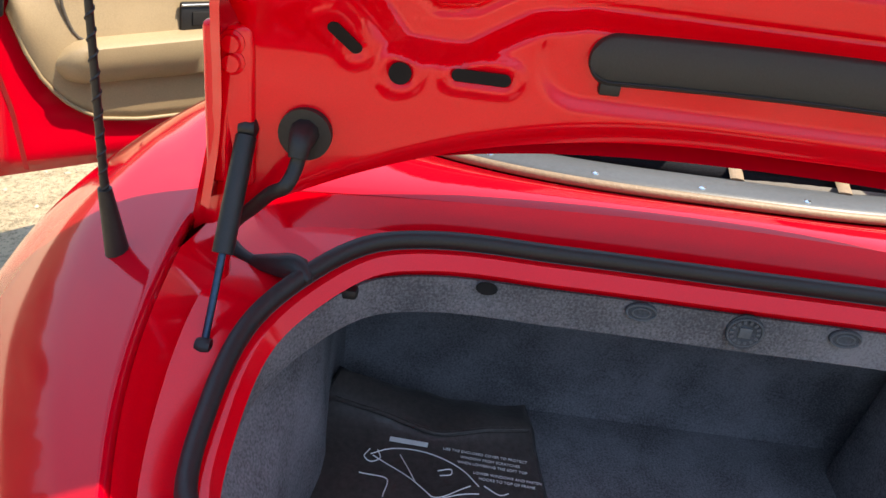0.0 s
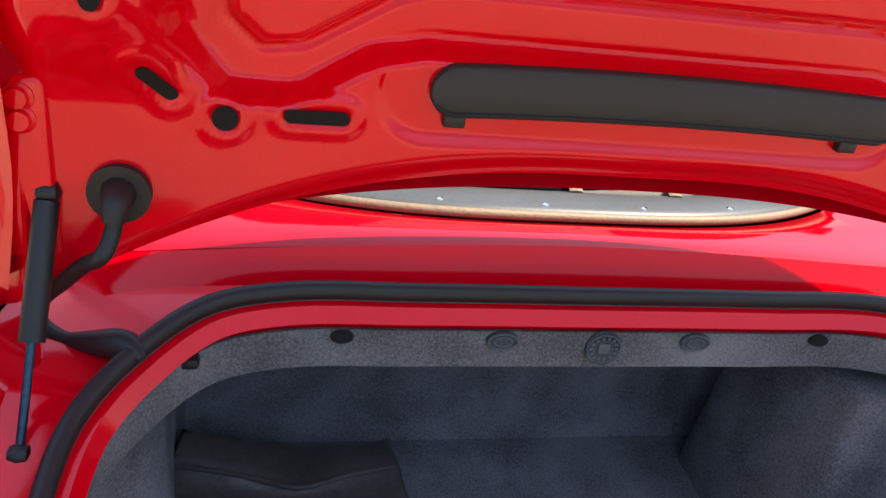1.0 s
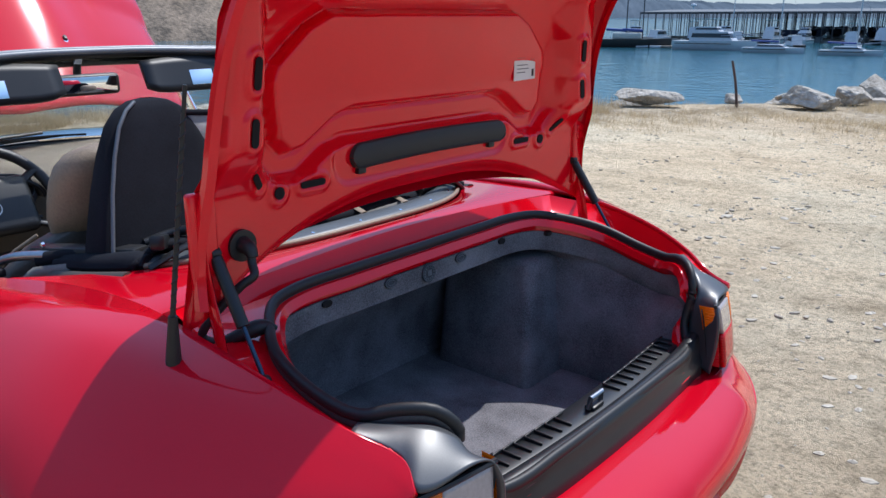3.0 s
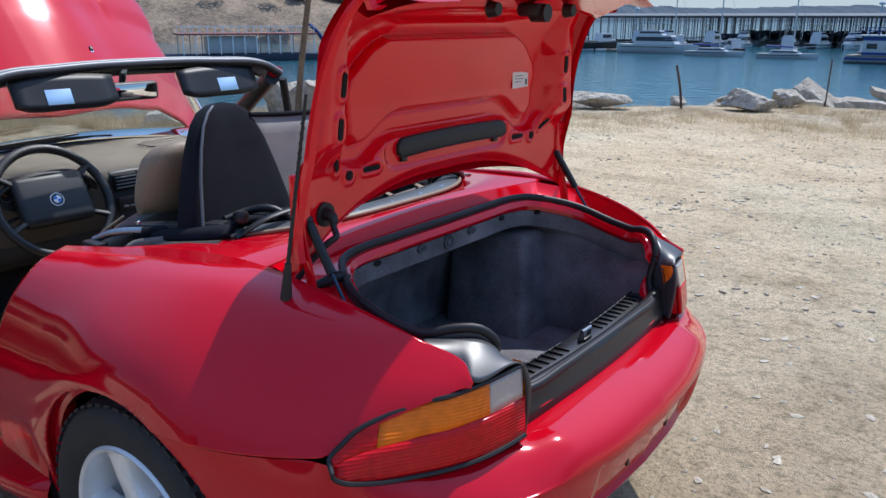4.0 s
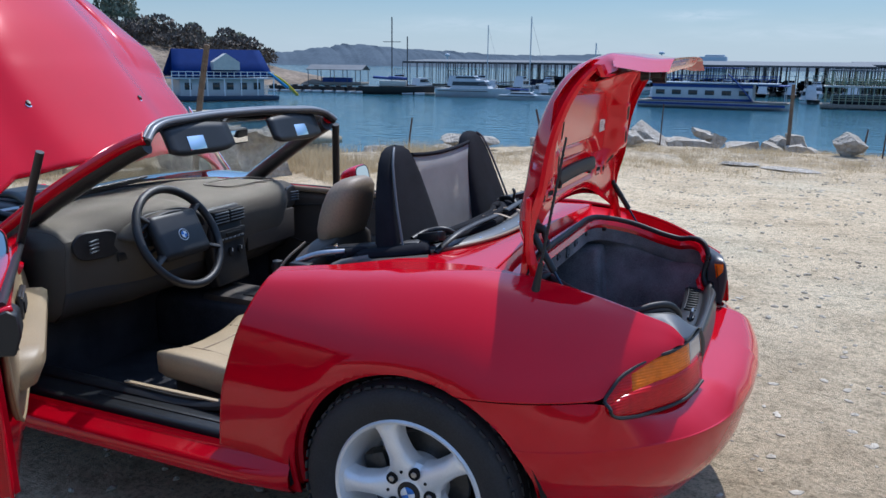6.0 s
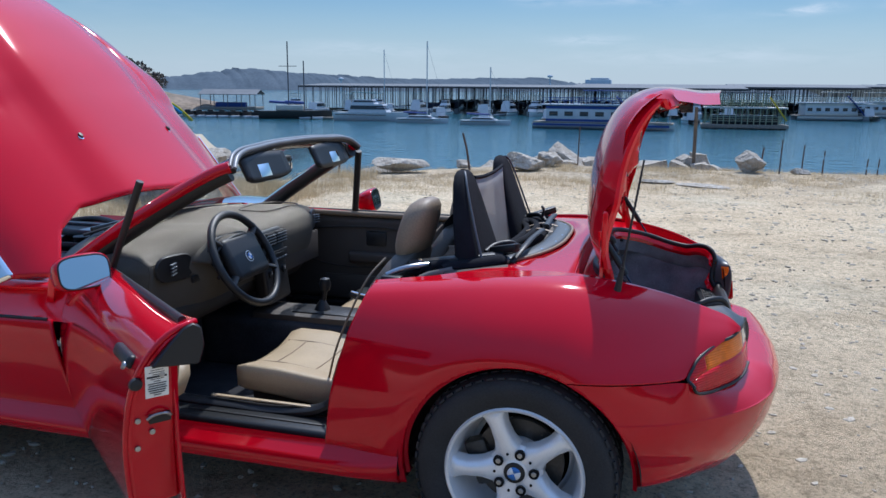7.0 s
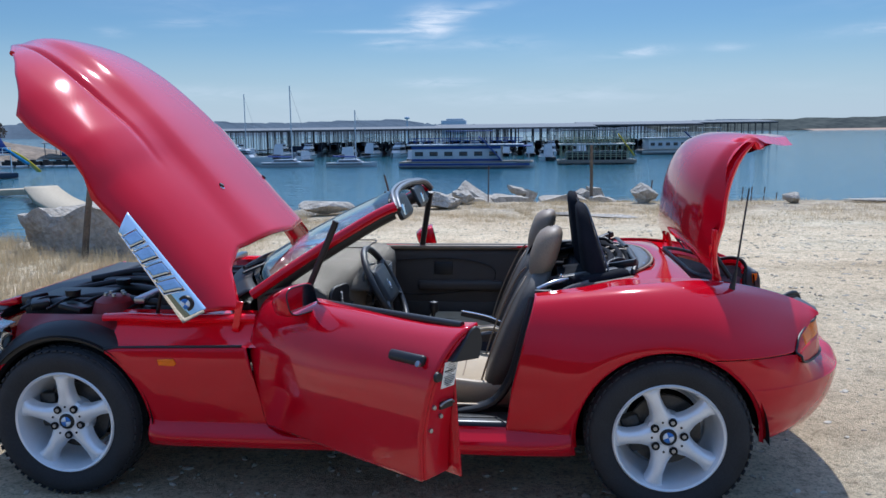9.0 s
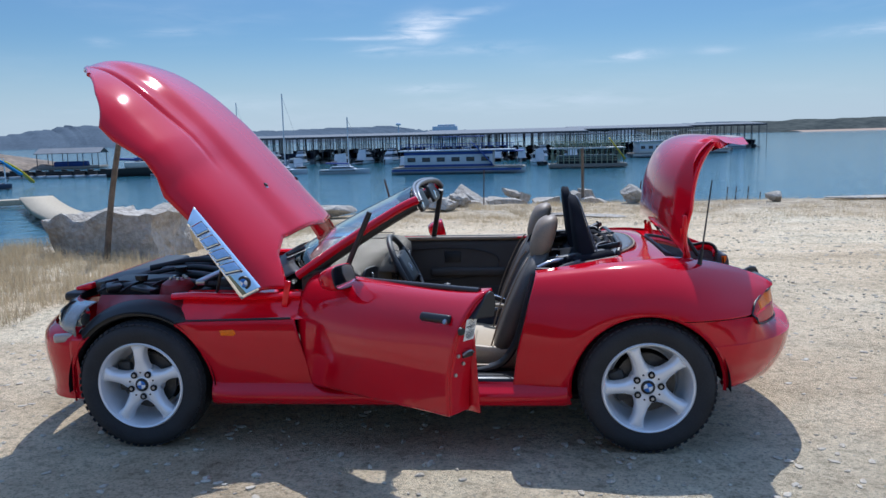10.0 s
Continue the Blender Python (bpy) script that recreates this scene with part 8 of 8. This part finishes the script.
# long low dock left of it, with boats
ld = thing("long_dock", "long low floating dock with a red deck and dark canopies", "dock", (-79, 66, LAKE))
ld.rotation_euler.z = radians(62)
box("pontoon", (20, 6, 0.8), (0, 0, 0.4), mat("dark_dock_side", (0.03, 0.04, 0.06), rough=0.8, vary=0.2), ld, bevel=0.05)
box("upper_deck", (17, 5, 0.2), (0, 0, 3.2), mat("faded_red_deck", (0.26, 0.09, 0.08), rough=0.8, vary=0.2), ld, bevel=0.03)
tagged(merged_boxes("railing", [((x, s * 2.3, 2.0), (0.12, 0.12, 2.6), 0) for x in np.linspace(-8, 8, 12) for s in (-1, 1)] + [((x, s * 2.4, 3.7), (0.07, 0.07, 0.9), 0) for x in np.linspace(-8, 8, 18) for s in (-1, 1)] + [((0, s * 2.4, 4.1), (16.5, 0.06, 0.06), 0) for s in (-1, 1)], WHITEPAINT, ld), kind="stuff")
box("deck_house", (6, 3, 2.0), (-2, 0, 1.9), BOATWHITE, ld, bevel=0.1)
sheet("slide", [[(7.0 + 3.0 * k, -1.5 + w, 4.6 - 3.2 * k + 0.6 * math.sin(3.1 * k)) for w in (-0.45, 0.45)] for k in np.linspace(0, 1, 10)], BOATBLUE, ld, solid=0.3)
# shade barge, jet-ski floats
sb = thing("shade_barge", "floating shade roof over moored boats", "boat dock", (-99, 165, LAKE))
sb.rotation_euler.z = radians(15)
box("pontoon", (13, 8, 0.5), (0, 0, 0.3), DECKWOOD, sb, bevel=0.05)
sheet("roof", [[(x, w * 4.2, 3.4 + 1.1 * (1 - abs(w))) for w in (-1, 0, 1)] for x in (-6.8, -3, 3, 6.8)], DOCKROOF, sb, solid=0.12, smooth=0)
for x in np.linspace(-6.3, 6.3, 5):
    for s in (-1, 1):
        box("post", (0.14, 0.14, 3.2), (x, s * 3.8, 1.8), DOCKSTEEL, sb, bevel=0)
box("moored_hull", (7, 2.4, 1.2), (0, -1, 1.0), BOATBLUE, sb, bevel=0.3, seg=3)
jf = None
for k in range(14):
    at = (-84.0 + 2.1 * k, 118.0 + 0.18 * k, LAKE)
    if jf is None:
        jf = thing("jet_ski_float", "small dark watercraft on a white float", "jet ski", at, group="watercraft along the float line")
        box("float", (1.9, 2.2, 0.35), (0, 0, 0.2), BOATWHITE, jf, bevel=0.08)
        hull("craft", 2.2, 0.9, 0.55, RUBBER, jf, bow=0.5, z0=0.45)
        box("saddle", (0.9, 0.4, 0.3), (-0.3, 0, 1.15), RUBBER, jf, bevel=0.08)
    else:
        copy_thing(jf, pose(*at, 0, 0, 20 + 13 * (k % 4)))
tagged(box("float_walkway", (34, 1.4, 0.3), (-70, 120.5, LAKE + 0.2), DECKWOOD, None, "long pale floating timber walkway", bevel=0.03), category="walkway")
# concrete ramp and its floating arm
RAMPC = mat("tan_concrete", (0.40, 0.33, 0.23), rough=0.9, vary=0.10, scale=6, bump=0.3)
rows = []
for k in np.linspace(0, 1, 14):
    x, y = np.interp(k, (0, 0.5, 1), (-41.5, -33.5, -25.0)), np.interp(k, (0, 0.5, 1), (59.8, 49.0, 38.6))
    z = LAKE + float(np.interp(k, (0, 0.2, 0.4, 1), (0.8, 0.65, 0.6, 0.6)))
    rows.append([(x - 1.0, y - 0.8, z), (x + 1.0, y + 0.8, z)])
tagged(sheet("gangway", rows, RAMPC, None, "tan floating gangway sloping to the shore", solid=0.35), category="gangway")
tagged(box("floating_dock", (9.5, 1.6, 0.5), (-46.5, 59.5, LAKE + 0.4), RAMPC, None, "low floating dock with a rail", bevel=0.05, rot=(0, 0, 40)), category="dock")


# ---- near shore: rocks, posts, dry grass, stones ----
ROCK = mat("pale_limestone", (0.52, 0.465, 0.39), rough=0.95, second=(0.27, 0.23, 0.18), scale=12, vscale=1.6, bump=0.9)


def rock(at, size, seed, rz=0, tilt=0, label="pale limestone boulder on the bank"):
    bm = bmesh.new()
    bmesh.ops.create_icosphere(bm, subdivisions=4, radius=1.0)
    rr = random.Random(seed)
    planes = [(Vector((rr.gauss(0, 1), rr.gauss(0, 1), rr.gauss(0, 1))).normalized(), rr.uniform(0.52, 0.85)) for _ in range(14)]
    for v in bm.verts:
        d = v.co.normalized()
        r = min([c / max(d @ nn, 1e-3) for nn, c in planes if d @ nn > 0.05] + [1.15])
        r += 0.06 * noise.noise(d * 3 + Vector((seed, 0, 0))) + 0.03 * noise.noise(d * 9 + Vector((seed, 5, 0)))
        v.co = Vector((d.x * r * size[0] / 2, d.y * r * size[1] / 2, d.z * r * size[2] / 2))
    ob = bm_mesh("boulder", bm, ROCK, None, smooth=28)
    tagged(ob, label, "rock", "boulders along the shore")
    ob.matrix_basis = pose(*at, tilt, tilt * 0.6, rz)
    return ob


def on_ground(x, y, up=0.0):
    return (x, y, ground_z(x, y) + up)


slab = box_bm(1.85, 0.75, 0.80, 0.0)
bmesh.ops.subdivide_edges(slab, edges=slab.edges[:], cuts=15, use_grid_fill=True)
for v in slab.verts:
    n_ = noise.noise_vector(v.co * 1.6 + Vector((4, 1, 2))) * 0.15 + noise.noise_vector(v.co * 4.2) * 0.06 + noise.noise_vector(v.co * 11) * 0.03
    v.co.x *= 1 - 0.10 * (v.co.z + 0.4)
    v.co.z += 0.06 * v.co.x
    v.co += n_
slab_ob = tagged(bm_mesh("boulder", slab, ROCK, None, smooth=32), "large squared pale limestone slab in dry grass", "rock", "boulders along the shore")
slab_ob.matrix_basis = pose(*on_ground(-5.97, 5.75, 0.12), 0, 0, -14)
rock(on_ground(-5.9, 6.6, 0.25), (1.2, 0.9, 0.8), 4, 10)
rock(on_ground(-7.6, 4.5, 0.1), (0.8, 0.6, 0.4), 5)
for k, (x, y, sx, sy, sz, rz, tl) in enumerate(((-4.7, 10.6, 1.1, 0.8, 0.62, 10, 5), (-4.0, 9.7, 0.9, 0.7, 0.42, 30, 0), (-2.9, 12.6, 1.3, 0.7, 0.55, 0, 4), (-2.05, 10.9, 0.95, 0.7, 0.42, 12, 4), (1.75, 11.9, 0.58, 0.5, 0.58, 0, 0), (-1.75, 11.8, 0.8, 0.5, 0.42, 60, 15), (-3.7, 11.6, 1.7, 0.30, 0.14, 8, 0), (4.5, 11.7, 0.45, 0.4, 0.26, 10, 5), (0.94, 9.6, 0.85, 0.45, 0.07, -12, 0), (0.27, 9.9, 0.7, 0.4, 0.07, -18, 0), (6.4, 12.0, 2.2, 0.4, 0.12, 3, 0), (-5.6, 9.3, 0.6, 0.5, 0.4, 0, 10), (-2.5, 11.4, 0.5, 0.4, 0.3, 40, 8), (-3.2, 10.9, 0.4, 0.3, 0.2, 0, 8), (2.6, 11.9, 0.4, 0.3, 0.16, 0, 8))):
    rock(on_ground(x, y, sz * 0.24 + (0.04 if sz > 0.2 else 0.01)), (sx, sy * 0.9, sz * 0.85), 30 + k, rz, tl)



def block(at, size, seed, turn=(0, 0, 0)):
    """A broken, squared limestone block with chipped edges."""
    bm = box_bm(*size, 0.0)
    bmesh.ops.subdivide_edges(bm, edges=bm.edges[:], cuts=5, use_grid_fill=True)
    rr = random.Random(seed)
    planes = [(Vector((rr.choice((-1, 1)) * rr.uniform(0.5, 1), rr.uniform(-0.6, 0.6), rr.choice((-1, 1)) * rr.uniform(0.4, 1))).normalized(), rr.uniform(0.40, 0.52)) for _ in range(5)]
    for v in bm.verts:
        u = Vector((v.co.x / size[0], v.co.y / size[1], v.co.z / size[2]))
        for nn, c in planes:
            over = u @ nn - c
            if over > 0:
                u -= nn * over
        v.co = Vector((u.x * size[0], u.y * size[1], u.z * size[2]))
        v.co += noise.noise_vector(v.co * 4 + Vector((seed, 1, 2))) * 0.035 + noise.noise_vector(v.co * 13 + Vector((seed, 3, 0))) * 0.012
    ob = tagged(bm_mesh("boulder", bm, ROCK, None, smooth=24), "broken squared limestone block on the bank", "rock", "boulders along the shore")
    ob.matrix_basis = pose(*at, *turn)
    return ob


for k, (x, y, up, sx, sy, sz, rx, ry, rz) in enumerate((
        (-1.58, 13.15, 0.26, 0.80, 0.42, 0.20, 8, 33, -6), (-1.98, 13.05, 0.10, 0.52, 0.50, 0.36, 6, -14, 20), (-1.22, 13.7, 0.30, 0.62, 0.45, 0.22, 0, 10, 12), (-0.78, 13.35, 0.17, 0.92, 0.45, 0.27, 3, 2, -3), (-0.72, 13.75, 0.50, 0.38, 0.34, 0.16, 10, 12, 25), (-0.50, 13.9, 0.40, 0.30, 0.3, 0.3, 0, 20, 40),
        (-1.62, 12.70, 0.04, 0.42, 0.34, 0.16, 4, 6, 10), (-1.10, 12.60, 0.03, 0.26, 0.22, 0.14, 0, 10, 30), (0.08, 13.25, 0.16, 0.56, 0.42, 0.20, 6, -14, 8), (-0.16, 13.10, 0.06, 0.20, 0.2, 0.22, 0, 10, 30), (0.74, 13.25, 0.22, 0.34, 0.36, 0.32, 0, -26, 20), (0.60, 12.95, 0.08, 0.40, 0.3, 0.16, 4, 18, -10), (0.98, 13.5, 0.30, 0.34, 0.3, 0.36, 0, 4, 12), (1.02, 12.95, 0.09, 0.42, 0.34, 0.20, 4, 12, 8), (1.26, 13.2, 0.10, 0.40, 0.34, 0.16, 0, 16, -14), (1.44, 13.4, 0.06, 0.30, 0.3, 0.2, 0, 10, 40), (-2.35, 12.9, 0.06, 0.5, 0.4, 0.3, 5, 10, 0), (-4.4, 11.4, 0.05, 0.4, 0.3, 0.22, 8, 12, 0))):
    block(on_ground(x, y, up + 0.05), (sx, sy, sz), 60 + k, (rx, ry, rz))

POSTM = mat("weathered_post", (0.16, 0.12, 0.085), rough=0.95, bump=0.6, scale=40, vary=0.3)
RUST = mat("rusty_bar", (0.10, 0.060, 0.045), rough=0.9, vary=0.3, scale=60)


def post(x, y, h, r, lean, label, material):
    z = ground_z(x, y)
    tagged(tube("shore_post", curve3([(x, y, z - 0.3), (x + lean * 0.5, y, z + h * 0.5), (x + lean, y, z + h)], 10), np.linspace(r * 1.1, r * 0.9, 10), material, None, label, sides=9), category="post", group="posts along the shore")


post(-5.87, 5.1, 1.60, 0.038, 0.36, "tall weathered timber post leaning a little", POSTM)
post(-5.2, 9.8, 0.75, 0.016, 0.10, "leaning rusty iron bar", RUST)
post(-2.92, 10.4, 0.66, 0.020, -0.16, "leaning rusty iron bar", RUST)
post(-1.28, 12.2, 0.74, 0.012, 0.02, "thin rusty iron bar", RUST)
post(0.86, 13.0, 1.30, 0.035, -0.02, "upright grey timber post", POSTM)
post(2.05, 13.0, 0.55, 0.016, 0.05, "short dark iron bar", RUST)
for x, y, h in ((2.25, 11.8, 0.60), (2.65, 12.1, 0.50), (2.95, 11.9, 0.42), (3.7, 12.2, 0.28), (3.9, 12.3, 0.28), (4.2, 12.5, 0.28), (4.65, 13.2, 0.30)):
    post(x, y, h, 0.012, 0.02, "thin iron bar at the water's edge", RUST)

# dry grass along the lip of the bank
GRASS = mat("dry_grass", (0.50, 0.385, 0.235), rough=0.9, second=(0.24, 0.175, 0.10), scale=3, vscale=0.8)
gt, gmx = GRASS.node_tree.nodes.new("ShaderNodeBsdfTranslucent"), GRASS.node_tree.nodes.new("ShaderNodeMixShader")
gt.inputs["Color"].default_value = (0.55, 0.44, 0.27, 1)
gmx.inputs[0].default_value = 0.45
GRASS.node_tree.links.new(GRASS.node_tree.nodes["Principled BSDF"].outputs[0], gmx.inputs[1])
GRASS.node_tree.links.new(gt.outputs[0], gmx.inputs[2])
GRASS.node_tree.links.new(gmx.outputs[0], GRASS.node_tree.nodes["Material Output"].inputs["Surface"])
rng = random.Random(11)
vs, fs = [], []
for k in range(230000):
    x = rng.uniform(-10, 9)
    s = shore_y(x)
    y = s + rng.gauss(-1.3, 1.2) + 0.6 * noise.noise((x * 0.7, k % 7, 0))
    if k % 4 == 0:
        x, y = rng.uniform(-9.5, -3.9), rng.uniform(1.6, 7.0)
    if noise.noise((x * 0.8, y * 0.8, 9)) < -0.12 or (x > 2 and rng.random() < 0.45) or (x > -4.6 and y < 4.0):
        continue
    if noise.noise((x * 2.6, y * 2.6, 4)) < -0.06 and k % 5:
        continue
    if -3.5 < x < 1.0 and y < 3.0:
        continue
    z = ground_z(x, y)
    h = rng.uniform(0.03, 0.17) * (1.5 if x < -4 else 0.62) * (0.35 if k % 3 == 0 else 1.0)
    a, l = rng.uniform(0, 6.28), rng.uniform(0.02, 0.14)
    w = 0.0028
    i = len(vs)
    vs += [(x - w * math.sin(a), y + w * math.cos(a), z - 0.02), (x + w * math.sin(a), y - w * math.cos(a), z - 0.02), (x + l * math.cos(a), y + l * math.sin(a), z + h)]
    fs.append((i, i + 1, i + 2))
tagged(link_mesh("dry_grass", vs, fs, GRASS, None, smooth=0), "dry straw-coloured grass along the bank", "grass", kind="stuff")

# loose stones on the lot
rng = random.Random(5)
protos_v = []
for k in range(4):
    bm = bmesh.new()
    bmesh.ops.create_icosphere(bm, subdivisions=1, radius=1)
    for v in bm.verts:
        v.co *= rng.uniform(0.7, 1.15)
        v.co.z *= 0.6
    bm.verts.ensure_lookup_table()
    protos_v.append(([v.co.copy() for v in bm.verts], [[q.index for q in f.verts] for f in bm.faces]))
    bm.free()
vs, fs = [], []
for k in range(22000):
    x, y = rng.uniform(-7, 9), rng.uniform(-3.2, 12.5)
    if k < 6000:
        x, y = rng.uniform(-5, 6), rng.uniform(-3.0, 4)
    if y > shore_y(x) + 0.5:
        continue
    s = 0.004 + 0.028 * rng.random() ** 4.5
    if k > 17500:
        # flat pale chips, thicker towards the east end of the lot
        x, y = 9 - 10 * rng.random() ** 1.6, rng.uniform(4.0, 11.8)
        s = 0.008 + 0.040 * rng.random() ** 4
    q = Euler((0, 0, rng.uniform(0, 6))).to_matrix()
    pv, pf = protos_v[k % 4]
    i = len(vs)
    z = ground_z(x, y) + 0.03 * noise.noise((x * 0.5, y * 0.5, 0))
    if -4.5 < x < 2.2 and -2.2 < y < 2.2:
        z = 0.0
    vs += [q @ Vector((v.x * s, v.y * s * 0.7, v.z * min(s, 0.018))) + Vector((x, y, z)) for v in pv]
    fs += [[i + j for j in f] for f in pf]
tagged(link_mesh("gravel_stones", vs, fs, mat("loose_limestone_chips", (0.52, 0.455, 0.355), rough=0.95, second=(0.34, 0.29, 0.22), scale=30, vscale=2.0), None, smooth=0), "loose pale stones scattered over the lot", "stones", kind="stuff")

# ---- pouch in the boot ----
pouch = thing("storage_pouch", "black vinyl pouch with white print lying on the boot carpet", "pouch")
POUCH_M = pose(0.160, -0.328, 0.452, 0, 2, -3) @ Matrix.Diagonal((1.05, 1.07, 1.2, 1))


def pouch_z(a, b):
    """Height of the pouch's top over its base; a runs away from the tail, b across."""
    flap = 0.010 * float(smooth_step(0.36, 0.50, a - 0.25 * abs(b - 0.1)))
    return 0.012 + 0.030 * max(0.0, (1 - a ** 4) * (1 - b ** 4)) ** 0.5 + flap + 0.010 * noise.noise((a * 2.2, b * 2.2, 7)) + 0.065 * max(0.0, a - 0.40) * max(0.0, -b + 0.2) + 0.02 * max(0.0, -b - 0.55)


def pouch_point(a, b, up=0.0):
    """The pouch narrows towards its flap, whose edge runs askew."""
    return POUCH_M @ Vector((-0.175 * a - 0.028 * b * max(0.0, a), 0.178 * b * (1 - 0.26 * max(0.0, a)), pouch_z(a, b) + up))


pr = [[pouch_point(a, b) for b in np.linspace(-1, 1, 40)] for a in np.linspace(-1, 1, 40)]
pouch_body = sheet("pouch_body", pr, VINYL, pouch, solid=0.014, offset=1.0)
tube("flap_edge", [pouch_point(0.42 + 0.25 * abs(b - 0.1), b, 0.009) for b in np.linspace(-0.85, 0.9, 26)], 0.0035, VINYL, pouch_body, sides=7)
PRINT = mat("white_print", (0.75, 0.75, 0.74), rough=0.6, vary=0.05)


def on_pouch(a, b, up=0.0016):
    return pouch_point(a - 0.10, b + 0.04, up)


def words(text, a, b, size):
    cu = bpy.data.curves.new("printed_line", "FONT")
    cu.body, cu.size, cu.extrude = text, size, 0.0002
    cu.materials.append(PRINT)
    ob = new("printed_line", cu)
    ob.parent = pouch_body
    p = on_pouch(a, b, 0.004)
    ob.matrix_basis = Matrix.Translation(p) @ pose(0, 0, 0, 0, 3, 0) @ Matrix.Rotation(radians(87), 4, "Z")
    return ob


for a, b, w, h in ((0.47, -0.16, 0.050, 0.008),):
    q = POUCH_M.to_3x3().to_4x4()
    plate("title_bar", [(-h / 2, -w / 2), (h / 2, -w / 2), (h / 2, w / 2), (-h / 2, w / 2)], 0.0006, Matrix.Translation(on_pouch(a, b, 0.003)) @ q, PRINT, pouch_body)
words("USE THE ENCLOSED COVER TO PROTECT", 0.44, 0.12, 0.0062)
words("WINDOW FROM SCRATCHES", 0.39, 0.26, 0.0062)
words("WHEN LOWERING THE SOFT TOP", 0.34, 0.24, 0.0062)
words("LOWER WINDOWS AND FASTEN", 0.26, 0.36, 0.0062)
words("HOOKS TO TOP OF FRAME", 0.21, 0.40, 0.0062)
words("TRUNK WHEN NOT IN USE", -0.03, 0.42, 0.0062)
words("MACHINE WASHED IN WARM", -0.15, 0.42, 0.0062)
words("DRY ON LOW HEAT SETTING", -0.20, 0.42, 0.0062)
# line drawing of a folded top
for pts in ([(0.32, -0.42), (0.39, -0.30), (0.40, 0.0), (0.29, 0.28), (0.15, 0.40)], [(0.31, -0.40), (0.17, -0.16), (0.02, 0.02), (-0.05, 0.10), (0.13, 0.34)], [(0.35, -0.20), (0.23, -0.12), (0.07, -0.04)], [(0.37, -0.44), (0.29, -0.46), (0.24, -0.40), (0.29, -0.34), (0.37, -0.38)],
            [(0.24, 0.10), (0.27, 0.20), (0.22, 0.20), (0.19, 0.12)], [(0.09, -0.44), (0.07, -0.24), (-0.09, -0.24)], [(0.17, 0.44), (0.13, 0.55), (0.17, 0.62)], [(0.07, 0.40), (0.03, 0.30), (-0.07, 0.12)]):
    c = curve3([(a, b, 0) for a, b in pts], 18)
    tube("line_drawing", [on_pouch(a, b, 0.0020) for a, b, _ in c], 0.0009, PRINT, pouch_body, sides=5)
